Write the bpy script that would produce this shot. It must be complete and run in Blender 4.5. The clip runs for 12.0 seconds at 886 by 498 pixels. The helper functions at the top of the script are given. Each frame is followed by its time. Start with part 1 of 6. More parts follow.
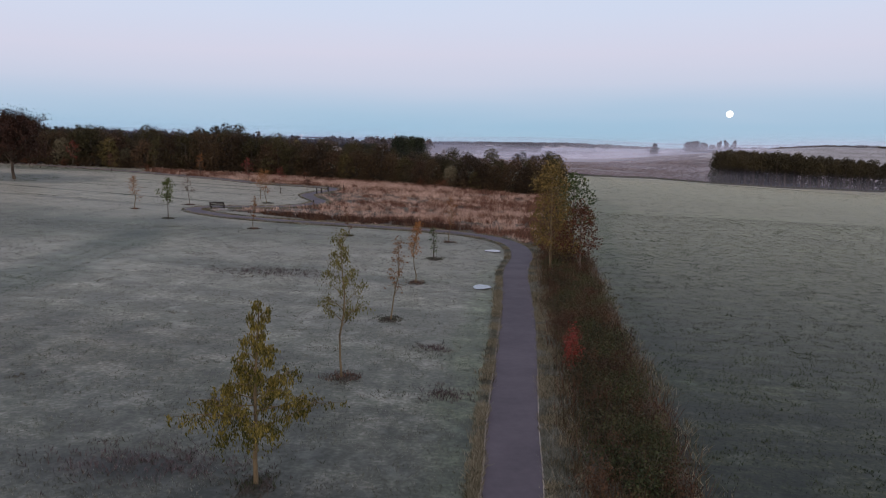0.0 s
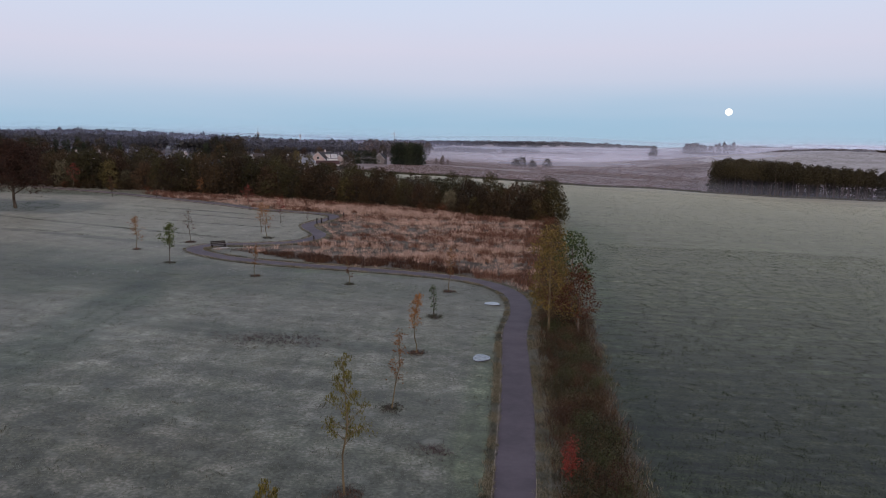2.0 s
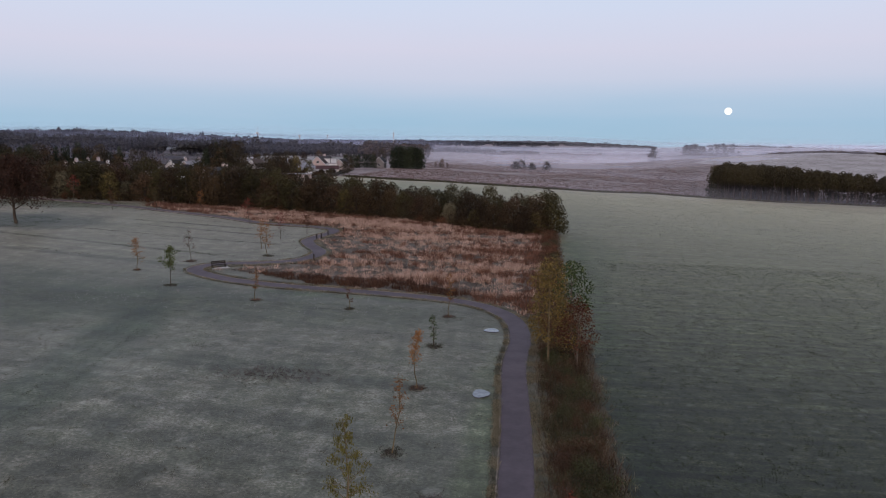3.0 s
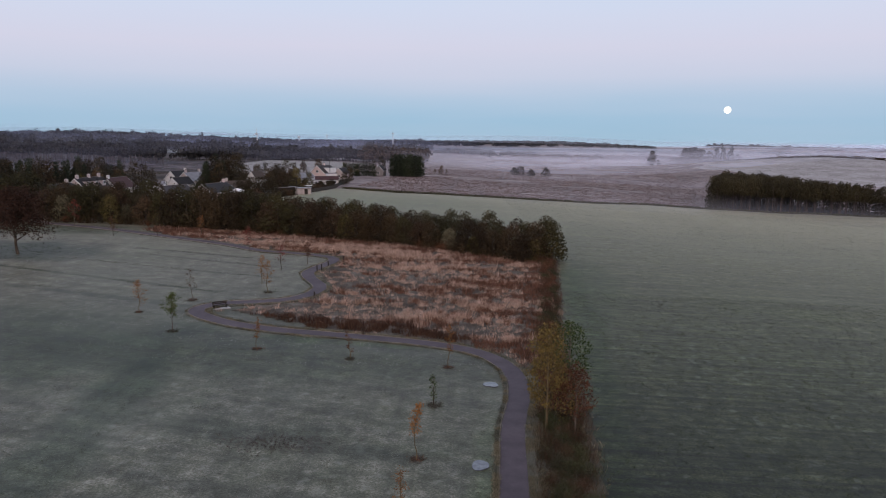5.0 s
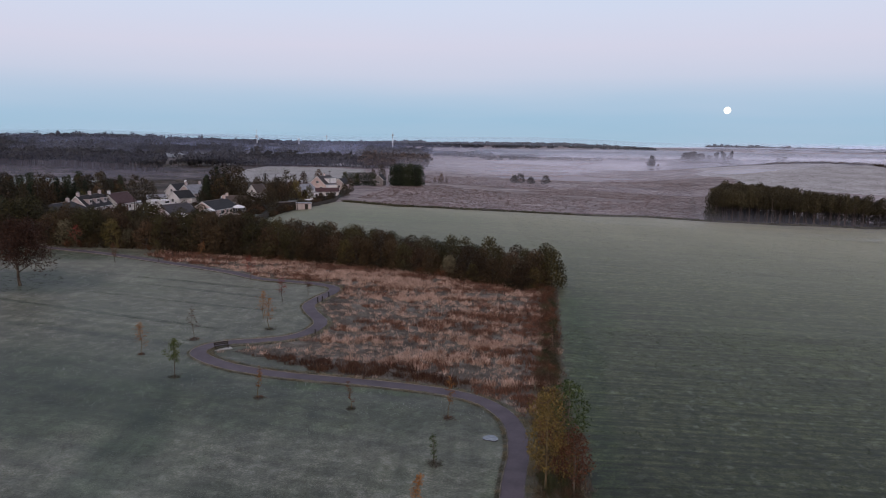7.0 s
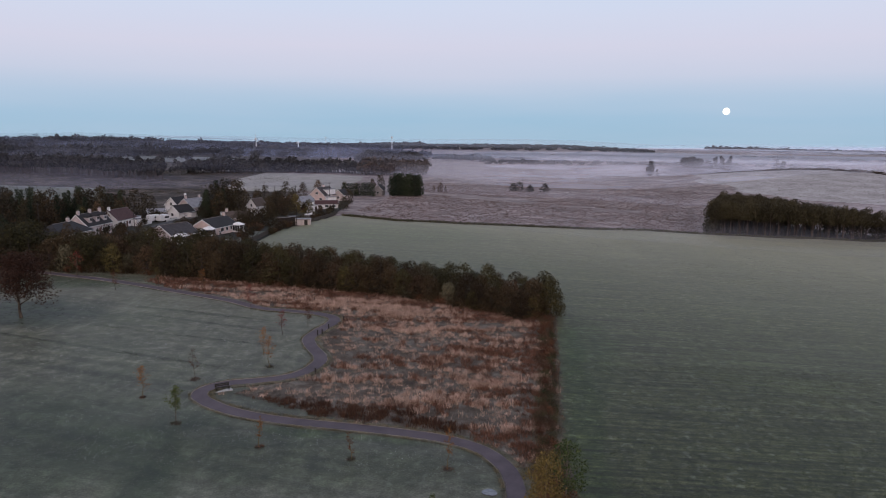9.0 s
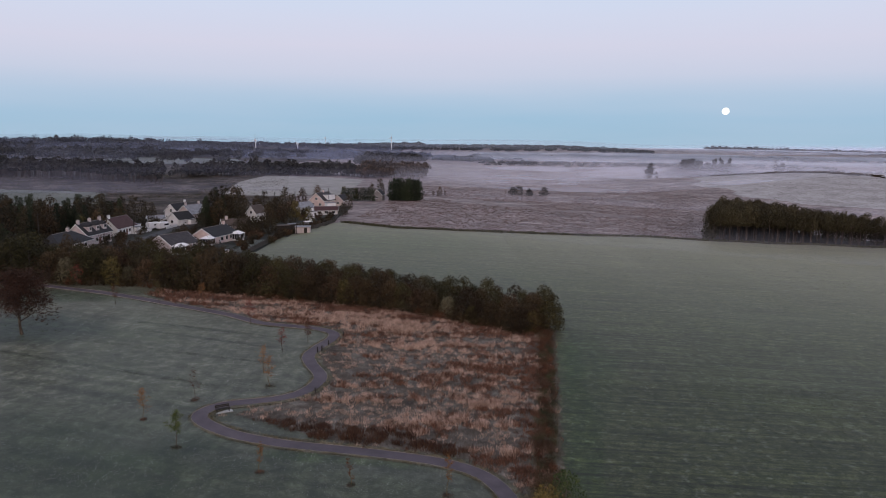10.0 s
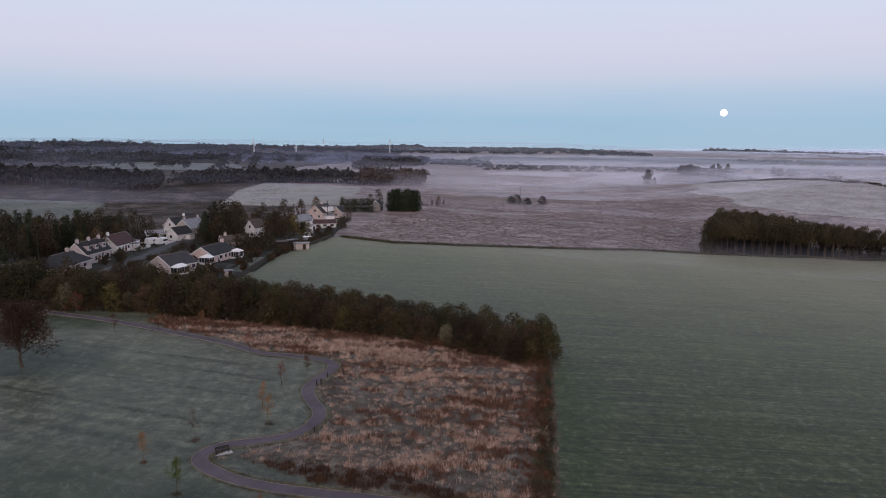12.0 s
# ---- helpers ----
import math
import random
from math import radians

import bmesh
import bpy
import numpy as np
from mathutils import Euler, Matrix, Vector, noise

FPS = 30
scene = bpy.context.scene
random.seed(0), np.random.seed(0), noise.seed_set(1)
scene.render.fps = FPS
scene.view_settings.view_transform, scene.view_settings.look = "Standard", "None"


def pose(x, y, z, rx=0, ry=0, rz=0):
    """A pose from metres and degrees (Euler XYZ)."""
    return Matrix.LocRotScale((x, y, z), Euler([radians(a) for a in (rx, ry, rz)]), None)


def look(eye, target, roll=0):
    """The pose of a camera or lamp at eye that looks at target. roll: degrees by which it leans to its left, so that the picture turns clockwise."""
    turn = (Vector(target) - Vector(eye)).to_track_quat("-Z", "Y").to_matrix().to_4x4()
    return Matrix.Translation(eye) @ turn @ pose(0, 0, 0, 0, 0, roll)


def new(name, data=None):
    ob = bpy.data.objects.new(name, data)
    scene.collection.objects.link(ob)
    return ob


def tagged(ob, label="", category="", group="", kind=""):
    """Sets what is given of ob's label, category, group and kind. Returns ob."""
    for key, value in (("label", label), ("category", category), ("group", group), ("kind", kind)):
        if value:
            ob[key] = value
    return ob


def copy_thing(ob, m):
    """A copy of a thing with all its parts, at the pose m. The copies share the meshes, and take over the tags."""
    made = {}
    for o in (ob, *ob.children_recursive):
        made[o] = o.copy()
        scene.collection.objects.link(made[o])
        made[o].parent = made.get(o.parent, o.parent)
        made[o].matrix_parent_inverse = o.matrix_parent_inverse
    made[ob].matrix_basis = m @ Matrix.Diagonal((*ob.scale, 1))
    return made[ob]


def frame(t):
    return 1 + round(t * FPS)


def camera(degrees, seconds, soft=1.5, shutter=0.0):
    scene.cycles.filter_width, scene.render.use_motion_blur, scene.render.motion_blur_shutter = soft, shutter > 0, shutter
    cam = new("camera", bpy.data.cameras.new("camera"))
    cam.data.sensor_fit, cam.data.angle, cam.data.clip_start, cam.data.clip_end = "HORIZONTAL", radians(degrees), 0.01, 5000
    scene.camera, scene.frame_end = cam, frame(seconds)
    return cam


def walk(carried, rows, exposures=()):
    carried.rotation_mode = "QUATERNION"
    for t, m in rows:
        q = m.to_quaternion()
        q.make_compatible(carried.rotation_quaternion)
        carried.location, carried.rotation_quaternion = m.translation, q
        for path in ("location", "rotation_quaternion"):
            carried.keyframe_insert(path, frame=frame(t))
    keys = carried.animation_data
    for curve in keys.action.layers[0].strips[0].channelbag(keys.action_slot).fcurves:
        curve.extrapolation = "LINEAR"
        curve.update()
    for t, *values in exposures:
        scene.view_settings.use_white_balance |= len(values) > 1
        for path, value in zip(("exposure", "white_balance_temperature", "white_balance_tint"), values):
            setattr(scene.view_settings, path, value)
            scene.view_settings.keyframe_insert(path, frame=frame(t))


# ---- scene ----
cam = camera(62.0, 12.0, soft=0.95)
# seconds, x, y, z, yaw, pitch, roll: a drone that climbs straight up
PATH = [
    (0, -0.000, 0.000, 9.678, 0.001, -8.181, 0.307),
    (0.5, -0.024, 0.031, 10.988, -0.025, -8.260, 0.306),
    (1, -0.048, 0.063, 12.267, -0.024, -8.318, 0.305),
    (1.5, -0.070, 0.095, 13.525, -0.036, -8.347, 0.304),
    (2, -0.092, 0.128, 14.863, -0.071, -8.407, 0.304),
    (2.5, -0.113, 0.163, 16.158, -0.095, -8.461, 0.303),
    (3, -0.132, 0.198, 17.516, -0.116, -8.504, 0.302),
    (5, -0.203, 0.346, 22.902, -0.171, -8.662, 0.299),
    (5.5, -0.219, 0.385, 24.147, -0.171, -8.679, 0.299),
    (6, -0.233, 0.425, 25.433, -0.172, -8.687, 0.298),
    (6.5, -0.247, 0.465, 26.793, -0.177, -8.701, 0.297),
    (7, -0.260, 0.507, 28.195, -0.182, -8.706, 0.296),
    (9, -0.302, 0.681, 33.598, -0.249, -8.709, 0.294),
    (9.5, -0.311, 0.727, 34.999, -0.279, -8.721, 0.293),
    (10, -0.318, 0.774, 36.458, -0.294, -8.752, 0.292),
    (10.5, -0.325, 0.821, 37.722, -0.320, -8.759, 0.291),
    (11, -0.331, 0.869, 39.320, -0.365, -8.794, 0.291),
    (11.5, -0.336, 0.918, 40.564, -0.372, -8.745, 0.290),
    (12, -0.340, 0.968, 41.870, -0.413, -8.705, 0.289),
]
EXPOSURES = [(0, 0.0), (12, 0.0)]
walk(cam, [(t, pose(x, y, z, 90 + pitch, 0, yaw) @ pose(0, 0, 0, 0, 0, roll)) for t, x, y, z, yaw, pitch, roll in PATH], EXPOSURES)

# ---------------------------------------------------------------- light
SKY = 1.0
world = bpy.data.worlds.new("dawn_sky")
scene.world = world
world.use_nodes = True
wt = world.node_tree
wt.nodes.clear()


def ramp_node(tree, stops, kind="LINEAR"):
    n = tree.nodes.new("ShaderNodeValToRGB")
    n.color_ramp.interpolation = kind
    el = n.color_ramp.elements
    while len(el) < len(stops):
        el.new(0.5)
    for e, (p, c) in zip(el, stops):
        e.position = p
        e.color = (*c, 1.0)
    return n


def srgb(r, g, b):
    return tuple((v / 255 / 12.92) if v / 255 <= 0.04045 else ((v / 255 + 0.055) / 1.055) ** 2.4 for v in (r, g, b))


def build_world():
    out = wt.nodes.new("ShaderNodeOutputWorld")
    bg = wt.nodes.new("ShaderNodeBackground")
    tc = wt.nodes.new("ShaderNodeTexCoord")
    sep = wt.nodes.new("ShaderNodeSeparateXYZ")
    wt.links.new(tc.outputs["Generated"], sep.inputs[0])
    mr = wt.nodes.new("ShaderNodeMapRange")
    mr.inputs["From Min"].default_value = -0.05
    mr.inputs["From Max"].default_value = 1.0
    wt.links.new(sep.outputs["Z"], mr.inputs["Value"])

    def at(z):
        return (z + 0.05) / 1.05
    # earth's shadow low down, the pink belt above it, pale blue dawn higher up
    stops = [(0.0, srgb(164, 190, 212)), (at(0.0), srgb(160, 191, 214)), (at(0.022), srgb(158, 192, 217)),
             (at(0.05), srgb(176, 199, 222)), (at(0.078), srgb(199, 207, 227)), (at(0.115), srgb(211, 212, 231)),
             (at(0.16), srgb(208, 217, 238)), (at(0.22), srgb(204, 220, 243)), (at(0.45), srgb(190, 205, 231)), (1.0, srgb(166, 183, 212))]
    rp = ramp_node(wt, stops)
    wt.links.new(mr.outputs[0], rp.inputs[0])
    # soft streaks of thin high cloud
    mp = wt.nodes.new("ShaderNodeMapping")
    mp.inputs["Scale"].default_value = (2.0, 2.0, 14.0)
    wt.links.new(tc.outputs["Generated"], mp.inputs[0])
    nz = wt.nodes.new("ShaderNodeTexNoise")
    nz.inputs["Scale"].default_value = 1.6
    nz.inputs["Detail"].default_value = 4.0
    wt.links.new(mp.outputs[0], nz.inputs["Vector"])
    nr = wt.nodes.new("ShaderNodeMapRange")
    nr.inputs["From Min"].default_value, nr.inputs["From Max"].default_value = 0.35, 0.75
    nr.inputs["To Min"].default_value, nr.inputs["To Max"].default_value = 0.0, 0.12
    wt.links.new(nz.outputs[0], nr.inputs[0])
    mx = wt.nodes.new("ShaderNodeMix")
    mx.data_type = "RGBA"
    mx.inputs[7].default_value = (*srgb(226, 216, 232), 1)
    wt.links.new(nr.outputs[0], mx.inputs[0])
    wt.links.new(rp.outputs[0], mx.inputs[6])
    # sunrise glow low over the opposite horizon, behind the drone
    glow = wt.nodes.new("ShaderNodeMapRange")
    glow.inputs["From Min"].default_value, glow.inputs["From Max"].default_value = 0.3, -1.0
    wt.links.new(sep.outputs["Y"], glow.inputs[0])
    mg = wt.nodes.new("ShaderNodeMix")
    mg.data_type = "RGBA"
    mg.blend_type = "ADD"
    mg.inputs[7].default_value = (0.52, 0.28, 0.14, 1)
    wt.links.new(glow.outputs[0], mg.inputs[0])
    wt.links.new(mx.outputs[2], mg.inputs[6])
    wt.links.new(mg.outputs[2], bg.inputs["Color"])
    bg.inputs["Strength"].default_value = SKY
    wt.links.new(bg.outputs[0], out.inputs[0])


build_world()
sun_data = bpy.data.lights.new("sun_glow", "SUN")
sun_data.energy, sun_data.angle, sun_data.color = 0.5, radians(40), (1.0, 0.76, 0.62)
sun = new("sun_glow", sun_data)
sun.matrix_world = look((0, -100, 20), (10, 0, 0))


# ---------------------------------------------------------------- materials
def mat(name, stops, scale=1.0, detail=6.0, rough=0.85, bump=0.0, bump_scale=8.0, spots=None, island=0.0, rand=0.0, metal=0.0, spec=0.3, stretch=(1, 1, 1), fine=0.0, grain=0.55, finer=11.0, sheen=0.0, tint=(0.88, 0.92, 0.72), drift=(), rows=(), patches=()):
    """A surface with colours that vary at two scales. stops: ramp of (position, colour). spots: (colour, scale, threshold, amount)."""
    m = bpy.data.materials.new(name)
    m.use_nodes = True
    t = m.node_tree
    b = t.nodes["Principled BSDF"]
    tc = t.nodes.new("ShaderNodeTexCoord")
    mp = t.nodes.new("ShaderNodeMapping")
    mp.inputs["Scale"].default_value = stretch
    t.links.new(tc.outputs["Object"], mp.inputs[0])
    nz = t.nodes.new("ShaderNodeTexNoise")
    nz.inputs["Scale"].default_value, nz.inputs["Detail"].default_value = scale, detail
    nz.inputs["Roughness"].default_value = grain
    t.links.new(mp.outputs[0], nz.inputs["Vector"])
    fac = nz.outputs[0]

    def add(a, out, amount):
        sub = t.nodes.new("ShaderNodeMath")
        sub.operation = "MULTIPLY_ADD"
        sub.inputs[1].default_value, sub.inputs[2].default_value = amount, -amount / 2
        t.links.new(out, sub.inputs[0])
        s = t.nodes.new("ShaderNodeMath")
        t.links.new(a, s.inputs[0])
        t.links.new(sub.outputs[0], s.inputs[1])
        return s.outputs[0]
    if fine:
        n2 = t.nodes.new("ShaderNodeTexNoise")
        n2.inputs["Scale"].default_value, n2.inputs["Detail"].default_value = scale * finer, 3.0
        t.links.new(mp.outputs[0], n2.inputs["Vector"])
        fac = add(fac, n2.outputs[0], fine)
    if island:
        gi = t.nodes.new("ShaderNodeNewGeometry")
        fac = add(fac, gi.outputs["Random Per Island"], island)
    if rand:
        oi = t.nodes.new("ShaderNodeObjectInfo")
        fac = add(fac, oi.outputs["Random"], rand)
    rp = ramp_node(t, stops)
    t.links.new(fac, rp.inputs[0])
    col = rp.outputs[0]
    for colour, sc, thr, amount in spots or ():
        n3 = t.nodes.new("ShaderNodeTexNoise")
        n3.inputs["Scale"].default_value, n3.inputs["Detail"].default_value = sc, 4.0
        t.links.new(mp.outputs[0], n3.inputs["Vector"])
        mr = t.nodes.new("ShaderNodeMapRange")
        mr.inputs["From Min"].default_value, mr.inputs["From Max"].default_value = thr, thr + 0.14
        mr.inputs["To Max"].default_value = amount
        t.links.new(n3.outputs[0], mr.inputs[0])
        mx = t.nodes.new("ShaderNodeMix")
        mx.data_type = "RGBA"
        mx.inputs[7].default_value = (*colour, 1)
        t.links.new(mr.outputs[0], mx.inputs[0])
        t.links.new(col, mx.inputs[6])
        col = mx.outputs[2]
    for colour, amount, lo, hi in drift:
        # grazing-view brightness painted in: colour scaled softly from lo to hi metres ahead
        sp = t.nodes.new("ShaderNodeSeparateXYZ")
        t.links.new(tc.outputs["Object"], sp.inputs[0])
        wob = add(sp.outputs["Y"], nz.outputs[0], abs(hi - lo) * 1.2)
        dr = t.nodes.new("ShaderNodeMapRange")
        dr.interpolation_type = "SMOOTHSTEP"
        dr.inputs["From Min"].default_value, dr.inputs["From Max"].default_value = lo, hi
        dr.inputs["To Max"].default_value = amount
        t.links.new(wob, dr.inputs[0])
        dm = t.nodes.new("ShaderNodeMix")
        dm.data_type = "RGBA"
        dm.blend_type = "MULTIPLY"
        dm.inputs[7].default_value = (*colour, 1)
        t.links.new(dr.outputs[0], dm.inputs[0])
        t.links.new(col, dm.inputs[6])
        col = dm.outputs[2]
    for turn, across, along, dark, light in rows:
        # faint lines left by mowing and old drilling
        rm = t.nodes.new("ShaderNodeMapping")
        rm.inputs["Rotation"].default_value = (0, 0, turn)
        t.links.new(tc.outputs["Object"], rm.inputs[0])
        rs = t.nodes.new("ShaderNodeMapping")
        rs.inputs["Scale"].default_value = (along, across, 0.0)
        t.links.new(rm.outputs[0], rs.inputs[0])
        rn = t.nodes.new("ShaderNodeTexNoise")
        rn.inputs["Scale"].default_value, rn.inputs["Detail"].default_value = 1.0, 3.0
        t.links.new(rs.outputs[0], rn.inputs["Vector"])
        rr = ramp_node(t, [(0.34, (dark,) * 3), (0.66, (light,) * 3)])
        t.links.new(rn.outputs[0], rr.inputs[0])
        rx = t.nodes.new("ShaderNodeMix")
        rx.data_type, rx.blend_type = "RGBA", "MULTIPLY"
        rx.inputs[0].default_value = 1.0
        t.links.new(col, rx.inputs[6])
        t.links.new(rr.outputs[0], rx.inputs[7])
        col = rx.outputs[2]
    frost = None
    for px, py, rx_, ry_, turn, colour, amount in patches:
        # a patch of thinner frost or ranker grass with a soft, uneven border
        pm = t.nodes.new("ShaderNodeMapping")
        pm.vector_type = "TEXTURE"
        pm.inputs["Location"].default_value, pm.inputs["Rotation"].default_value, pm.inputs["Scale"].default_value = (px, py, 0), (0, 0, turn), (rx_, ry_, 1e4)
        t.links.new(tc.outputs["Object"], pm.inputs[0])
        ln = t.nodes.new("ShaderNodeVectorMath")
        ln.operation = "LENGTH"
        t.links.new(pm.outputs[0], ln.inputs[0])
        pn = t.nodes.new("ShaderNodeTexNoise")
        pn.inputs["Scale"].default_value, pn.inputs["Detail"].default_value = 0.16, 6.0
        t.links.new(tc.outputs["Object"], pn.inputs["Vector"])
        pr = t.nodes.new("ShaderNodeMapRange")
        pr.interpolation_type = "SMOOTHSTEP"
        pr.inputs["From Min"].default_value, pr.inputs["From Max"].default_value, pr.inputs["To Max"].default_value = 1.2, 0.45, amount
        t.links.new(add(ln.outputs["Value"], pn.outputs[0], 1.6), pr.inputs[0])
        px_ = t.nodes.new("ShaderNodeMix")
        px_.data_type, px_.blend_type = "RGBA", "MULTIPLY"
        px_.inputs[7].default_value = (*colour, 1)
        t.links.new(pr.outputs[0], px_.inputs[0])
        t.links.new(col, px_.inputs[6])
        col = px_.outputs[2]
        keep = t.nodes.new("ShaderNodeMath")
        keep.operation = "MULTIPLY_ADD"
        keep.inputs[1].default_value, keep.inputs[2].default_value = min(0.0, sum(colour) / 3 - 1.0) * 1.25, 1.0
        t.links.new(pr.outputs[0], keep.inputs[0])
        if frost is None:
            frost = keep.outputs[0]
        else:
            both = t.nodes.new("ShaderNodeMath")
            both.operation = "MULTIPLY"
            t.links.new(frost, both.inputs[0])
            t.links.new(keep.outputs[0], both.inputs[1])
            frost = both.outputs[0]
    t.links.new(col, b.inputs["Base Color"])
    b.inputs["Roughness"].default_value, b.inputs["Metallic"].default_value = rough, metal
    b.inputs["Specular IOR Level"].default_value = spec
    if sheen:
        b.inputs["Sheen Weight"].default_value, b.inputs["Sheen Roughness"].default_value = sheen, 0.22
        b.inputs["Sheen Tint"].default_value = (*tint, 1)
        if frost is not None:
            fm = t.nodes.new("ShaderNodeMath")
            fm.operation = "MULTIPLY"
            fm.inputs[1].default_value = sheen
            t.links.new(frost, fm.inputs[0])
            t.links.new(fm.outputs[0], b.inputs["Sheen Weight"])
    if bump:
        nb = t.nodes.new("ShaderNodeTexNoise")
        nb.inputs["Scale"].default_value, nb.inputs["Detail"].default_value = bump_scale, 5.0
        t.links.new(mp.outputs[0], nb.inputs["Vector"])
        bp = t.nodes.new("ShaderNodeBump")
        bp.inputs["Strength"].default_value, bp.inputs["Distance"].default_value = min(1.0, bump * 4), bump
        t.links.new(nb.outputs[0], bp.inputs["Height"])
        t.links.new(bp.outputs[0], b.inputs["Normal"])
    return m


def two(a, b, lo=0.32, hi=0.68):
    return [(lo, a), (hi, b)]


M = {}
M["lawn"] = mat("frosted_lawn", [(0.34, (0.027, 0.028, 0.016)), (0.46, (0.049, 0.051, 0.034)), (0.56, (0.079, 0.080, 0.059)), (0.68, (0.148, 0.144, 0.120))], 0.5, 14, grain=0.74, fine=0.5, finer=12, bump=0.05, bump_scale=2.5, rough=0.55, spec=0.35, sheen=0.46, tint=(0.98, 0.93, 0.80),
                spots=[((0.110, 0.116, 0.095), 0.045, 0.52, 0.4), ((0.050, 0.040, 0.032), 0.11, 0.58, 0.3), ((0.036, 0.050, 0.018), 0.03, 0.54, 0.45), ((0.022, 0.029, 0.013), 1.3, 0.56, 0.4), ((0.16, 0.165, 0.145), 0.9, 0.58, 0.4)],
                # paler and darker bands stand in for how the viewing angle brightens frost
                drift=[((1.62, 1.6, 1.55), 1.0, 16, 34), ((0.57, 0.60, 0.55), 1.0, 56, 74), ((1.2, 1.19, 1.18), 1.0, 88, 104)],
                rows=[(0.27, 0.5, 0.03, 0.74, 1.2), (1.62, 0.35, 0.025, 0.82, 1.14), (1.62, 1.3, 0.05, 0.9, 1.08)],
                patches=[(-27, 50, 3.2, 26, 0.02, (0.55, 0.62, 0.54), 1.0), (-15, 54, 9, 2.4, -0.1, (0.6, 0.64, 0.58), 0.9), (-5, 51, 5, 1.8, 0.0, (0.62, 0.66, 0.58), 0.8), (-3, 41, 4, 1.5, 0.1, (0.7, 0.72, 0.64), 0.8),
                         (-20, 32, 13, 7, 0.2, (0.80, 0.76, 0.72), 0.9), (-9.2, 20.4, 3.2, 1.2, 0.15, (0.52, 0.46, 0.48), 0.95), (-50, 72, 34, 16, 0.05, (0.60, 0.70, 0.54), 1.0), (-20, 73, 26, 7, -0.1, (0.74, 0.82, 0.66), 0.9), (2.0, 36, 1.7, 26, -0.09, (0.74, 0.86, 0.62), 0.9),
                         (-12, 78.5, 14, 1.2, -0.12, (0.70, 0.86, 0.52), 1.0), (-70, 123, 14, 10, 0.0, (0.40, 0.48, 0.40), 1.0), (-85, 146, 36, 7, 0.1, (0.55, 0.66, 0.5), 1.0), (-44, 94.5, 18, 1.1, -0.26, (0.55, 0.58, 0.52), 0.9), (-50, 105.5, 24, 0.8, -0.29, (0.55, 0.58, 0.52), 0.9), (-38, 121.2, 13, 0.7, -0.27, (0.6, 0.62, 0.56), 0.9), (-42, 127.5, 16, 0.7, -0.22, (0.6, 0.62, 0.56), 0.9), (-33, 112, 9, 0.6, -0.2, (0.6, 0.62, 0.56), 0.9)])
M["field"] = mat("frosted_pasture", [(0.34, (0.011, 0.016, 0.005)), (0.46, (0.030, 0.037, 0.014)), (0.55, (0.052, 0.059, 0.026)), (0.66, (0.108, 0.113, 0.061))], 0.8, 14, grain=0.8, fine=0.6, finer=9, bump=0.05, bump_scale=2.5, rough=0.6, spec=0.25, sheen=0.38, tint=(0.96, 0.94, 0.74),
                 spots=[((0.044, 0.060, 0.018), 0.03, 0.55, 0.45), ((0.060, 0.072, 0.048), 0.02, 0.54, 0.35), ((0.008, 0.014, 0.005), 1.6, 0.53, 0.75), ((0.115, 0.13, 0.10), 1.2, 0.56, 0.6), ((0.012, 0.018, 0.007), 0.45, 0.56, 0.5)],
                 # field colour darkened near, lifted farther off, like grass viewed at a grazing angle
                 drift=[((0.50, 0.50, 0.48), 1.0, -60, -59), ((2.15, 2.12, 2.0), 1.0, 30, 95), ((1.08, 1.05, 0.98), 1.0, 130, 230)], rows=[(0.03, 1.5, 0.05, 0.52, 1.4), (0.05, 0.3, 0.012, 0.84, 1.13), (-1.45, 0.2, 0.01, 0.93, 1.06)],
                 patches=[(17, 84, 2.6, 60, -0.13, (0.76, 0.92, 0.62), 0.9), (-20, 240, 45, 30, 0.0, (0.86, 1.0, 0.76), 0.9), (24, 118, 6, 22, -0.12, (0.72, 0.88, 0.66), 0.8)])
M["meadow"] = mat("rough_grass_ground", [(0.36, (0.034, 0.024, 0.018)), (0.5, (0.078, 0.063, 0.049)), (0.64, (0.17, 0.155, 0.135))], 0.35, 10, grain=0.72, fine=0.3, bump=0.12, bump_scale=3)
M["soil"] = mat("hedge_bottom", [(0.3, (0.03, 0.027, 0.02)), (0.55, (0.07, 0.06, 0.04)), (0.75, (0.16, 0.15, 0.12))], 0.5, 7, bump=0.1)
M["verge"] = mat("path_verge", [(0.3, (0.04, 0.038, 0.022)), (0.5, (0.085, 0.08, 0.055)), (0.7, (0.17, 0.165, 0.14))], 0.5, 7, fine=0.3, bump=0.1)
M["moor"] = mat("frosted_moor", [(0.34, (0.085, 0.054, 0.048)), (0.46, (0.165, 0.115, 0.104)), (0.55, (0.24, 0.18, 0.166)), (0.66, (0.38, 0.31, 0.295))], 0.08, 12, grain=0.76, fine=0.45, finer=9, rough=0.6, spec=0.2, stretch=(0.6, 1, 1),
                spots=[((0.29, 0.25, 0.245), 0.008, 0.54, 0.25), ((0.08, 0.058, 0.052), 0.03, 0.57, 0.4), ((0.040, 0.026, 0.022), 0.4, 0.54, 0.85), ((0.34, 0.31, 0.305), 0.2, 0.58, 0.4)])
M["pale"] = mat("frosted_far_field", two((0.24, 0.215, 0.205), (0.42, 0.39, 0.38), 0.36, 0.64), 0.06, 12, grain=0.76, fine=0.45, spots=[((0.13, 0.115, 0.10), 0.35, 0.58, 0.5), ((0.36, 0.345, 0.33), 0.02, 0.55, 0.3), ((0.10, 0.085, 0.07), 0.08, 0.62, 0.5)])
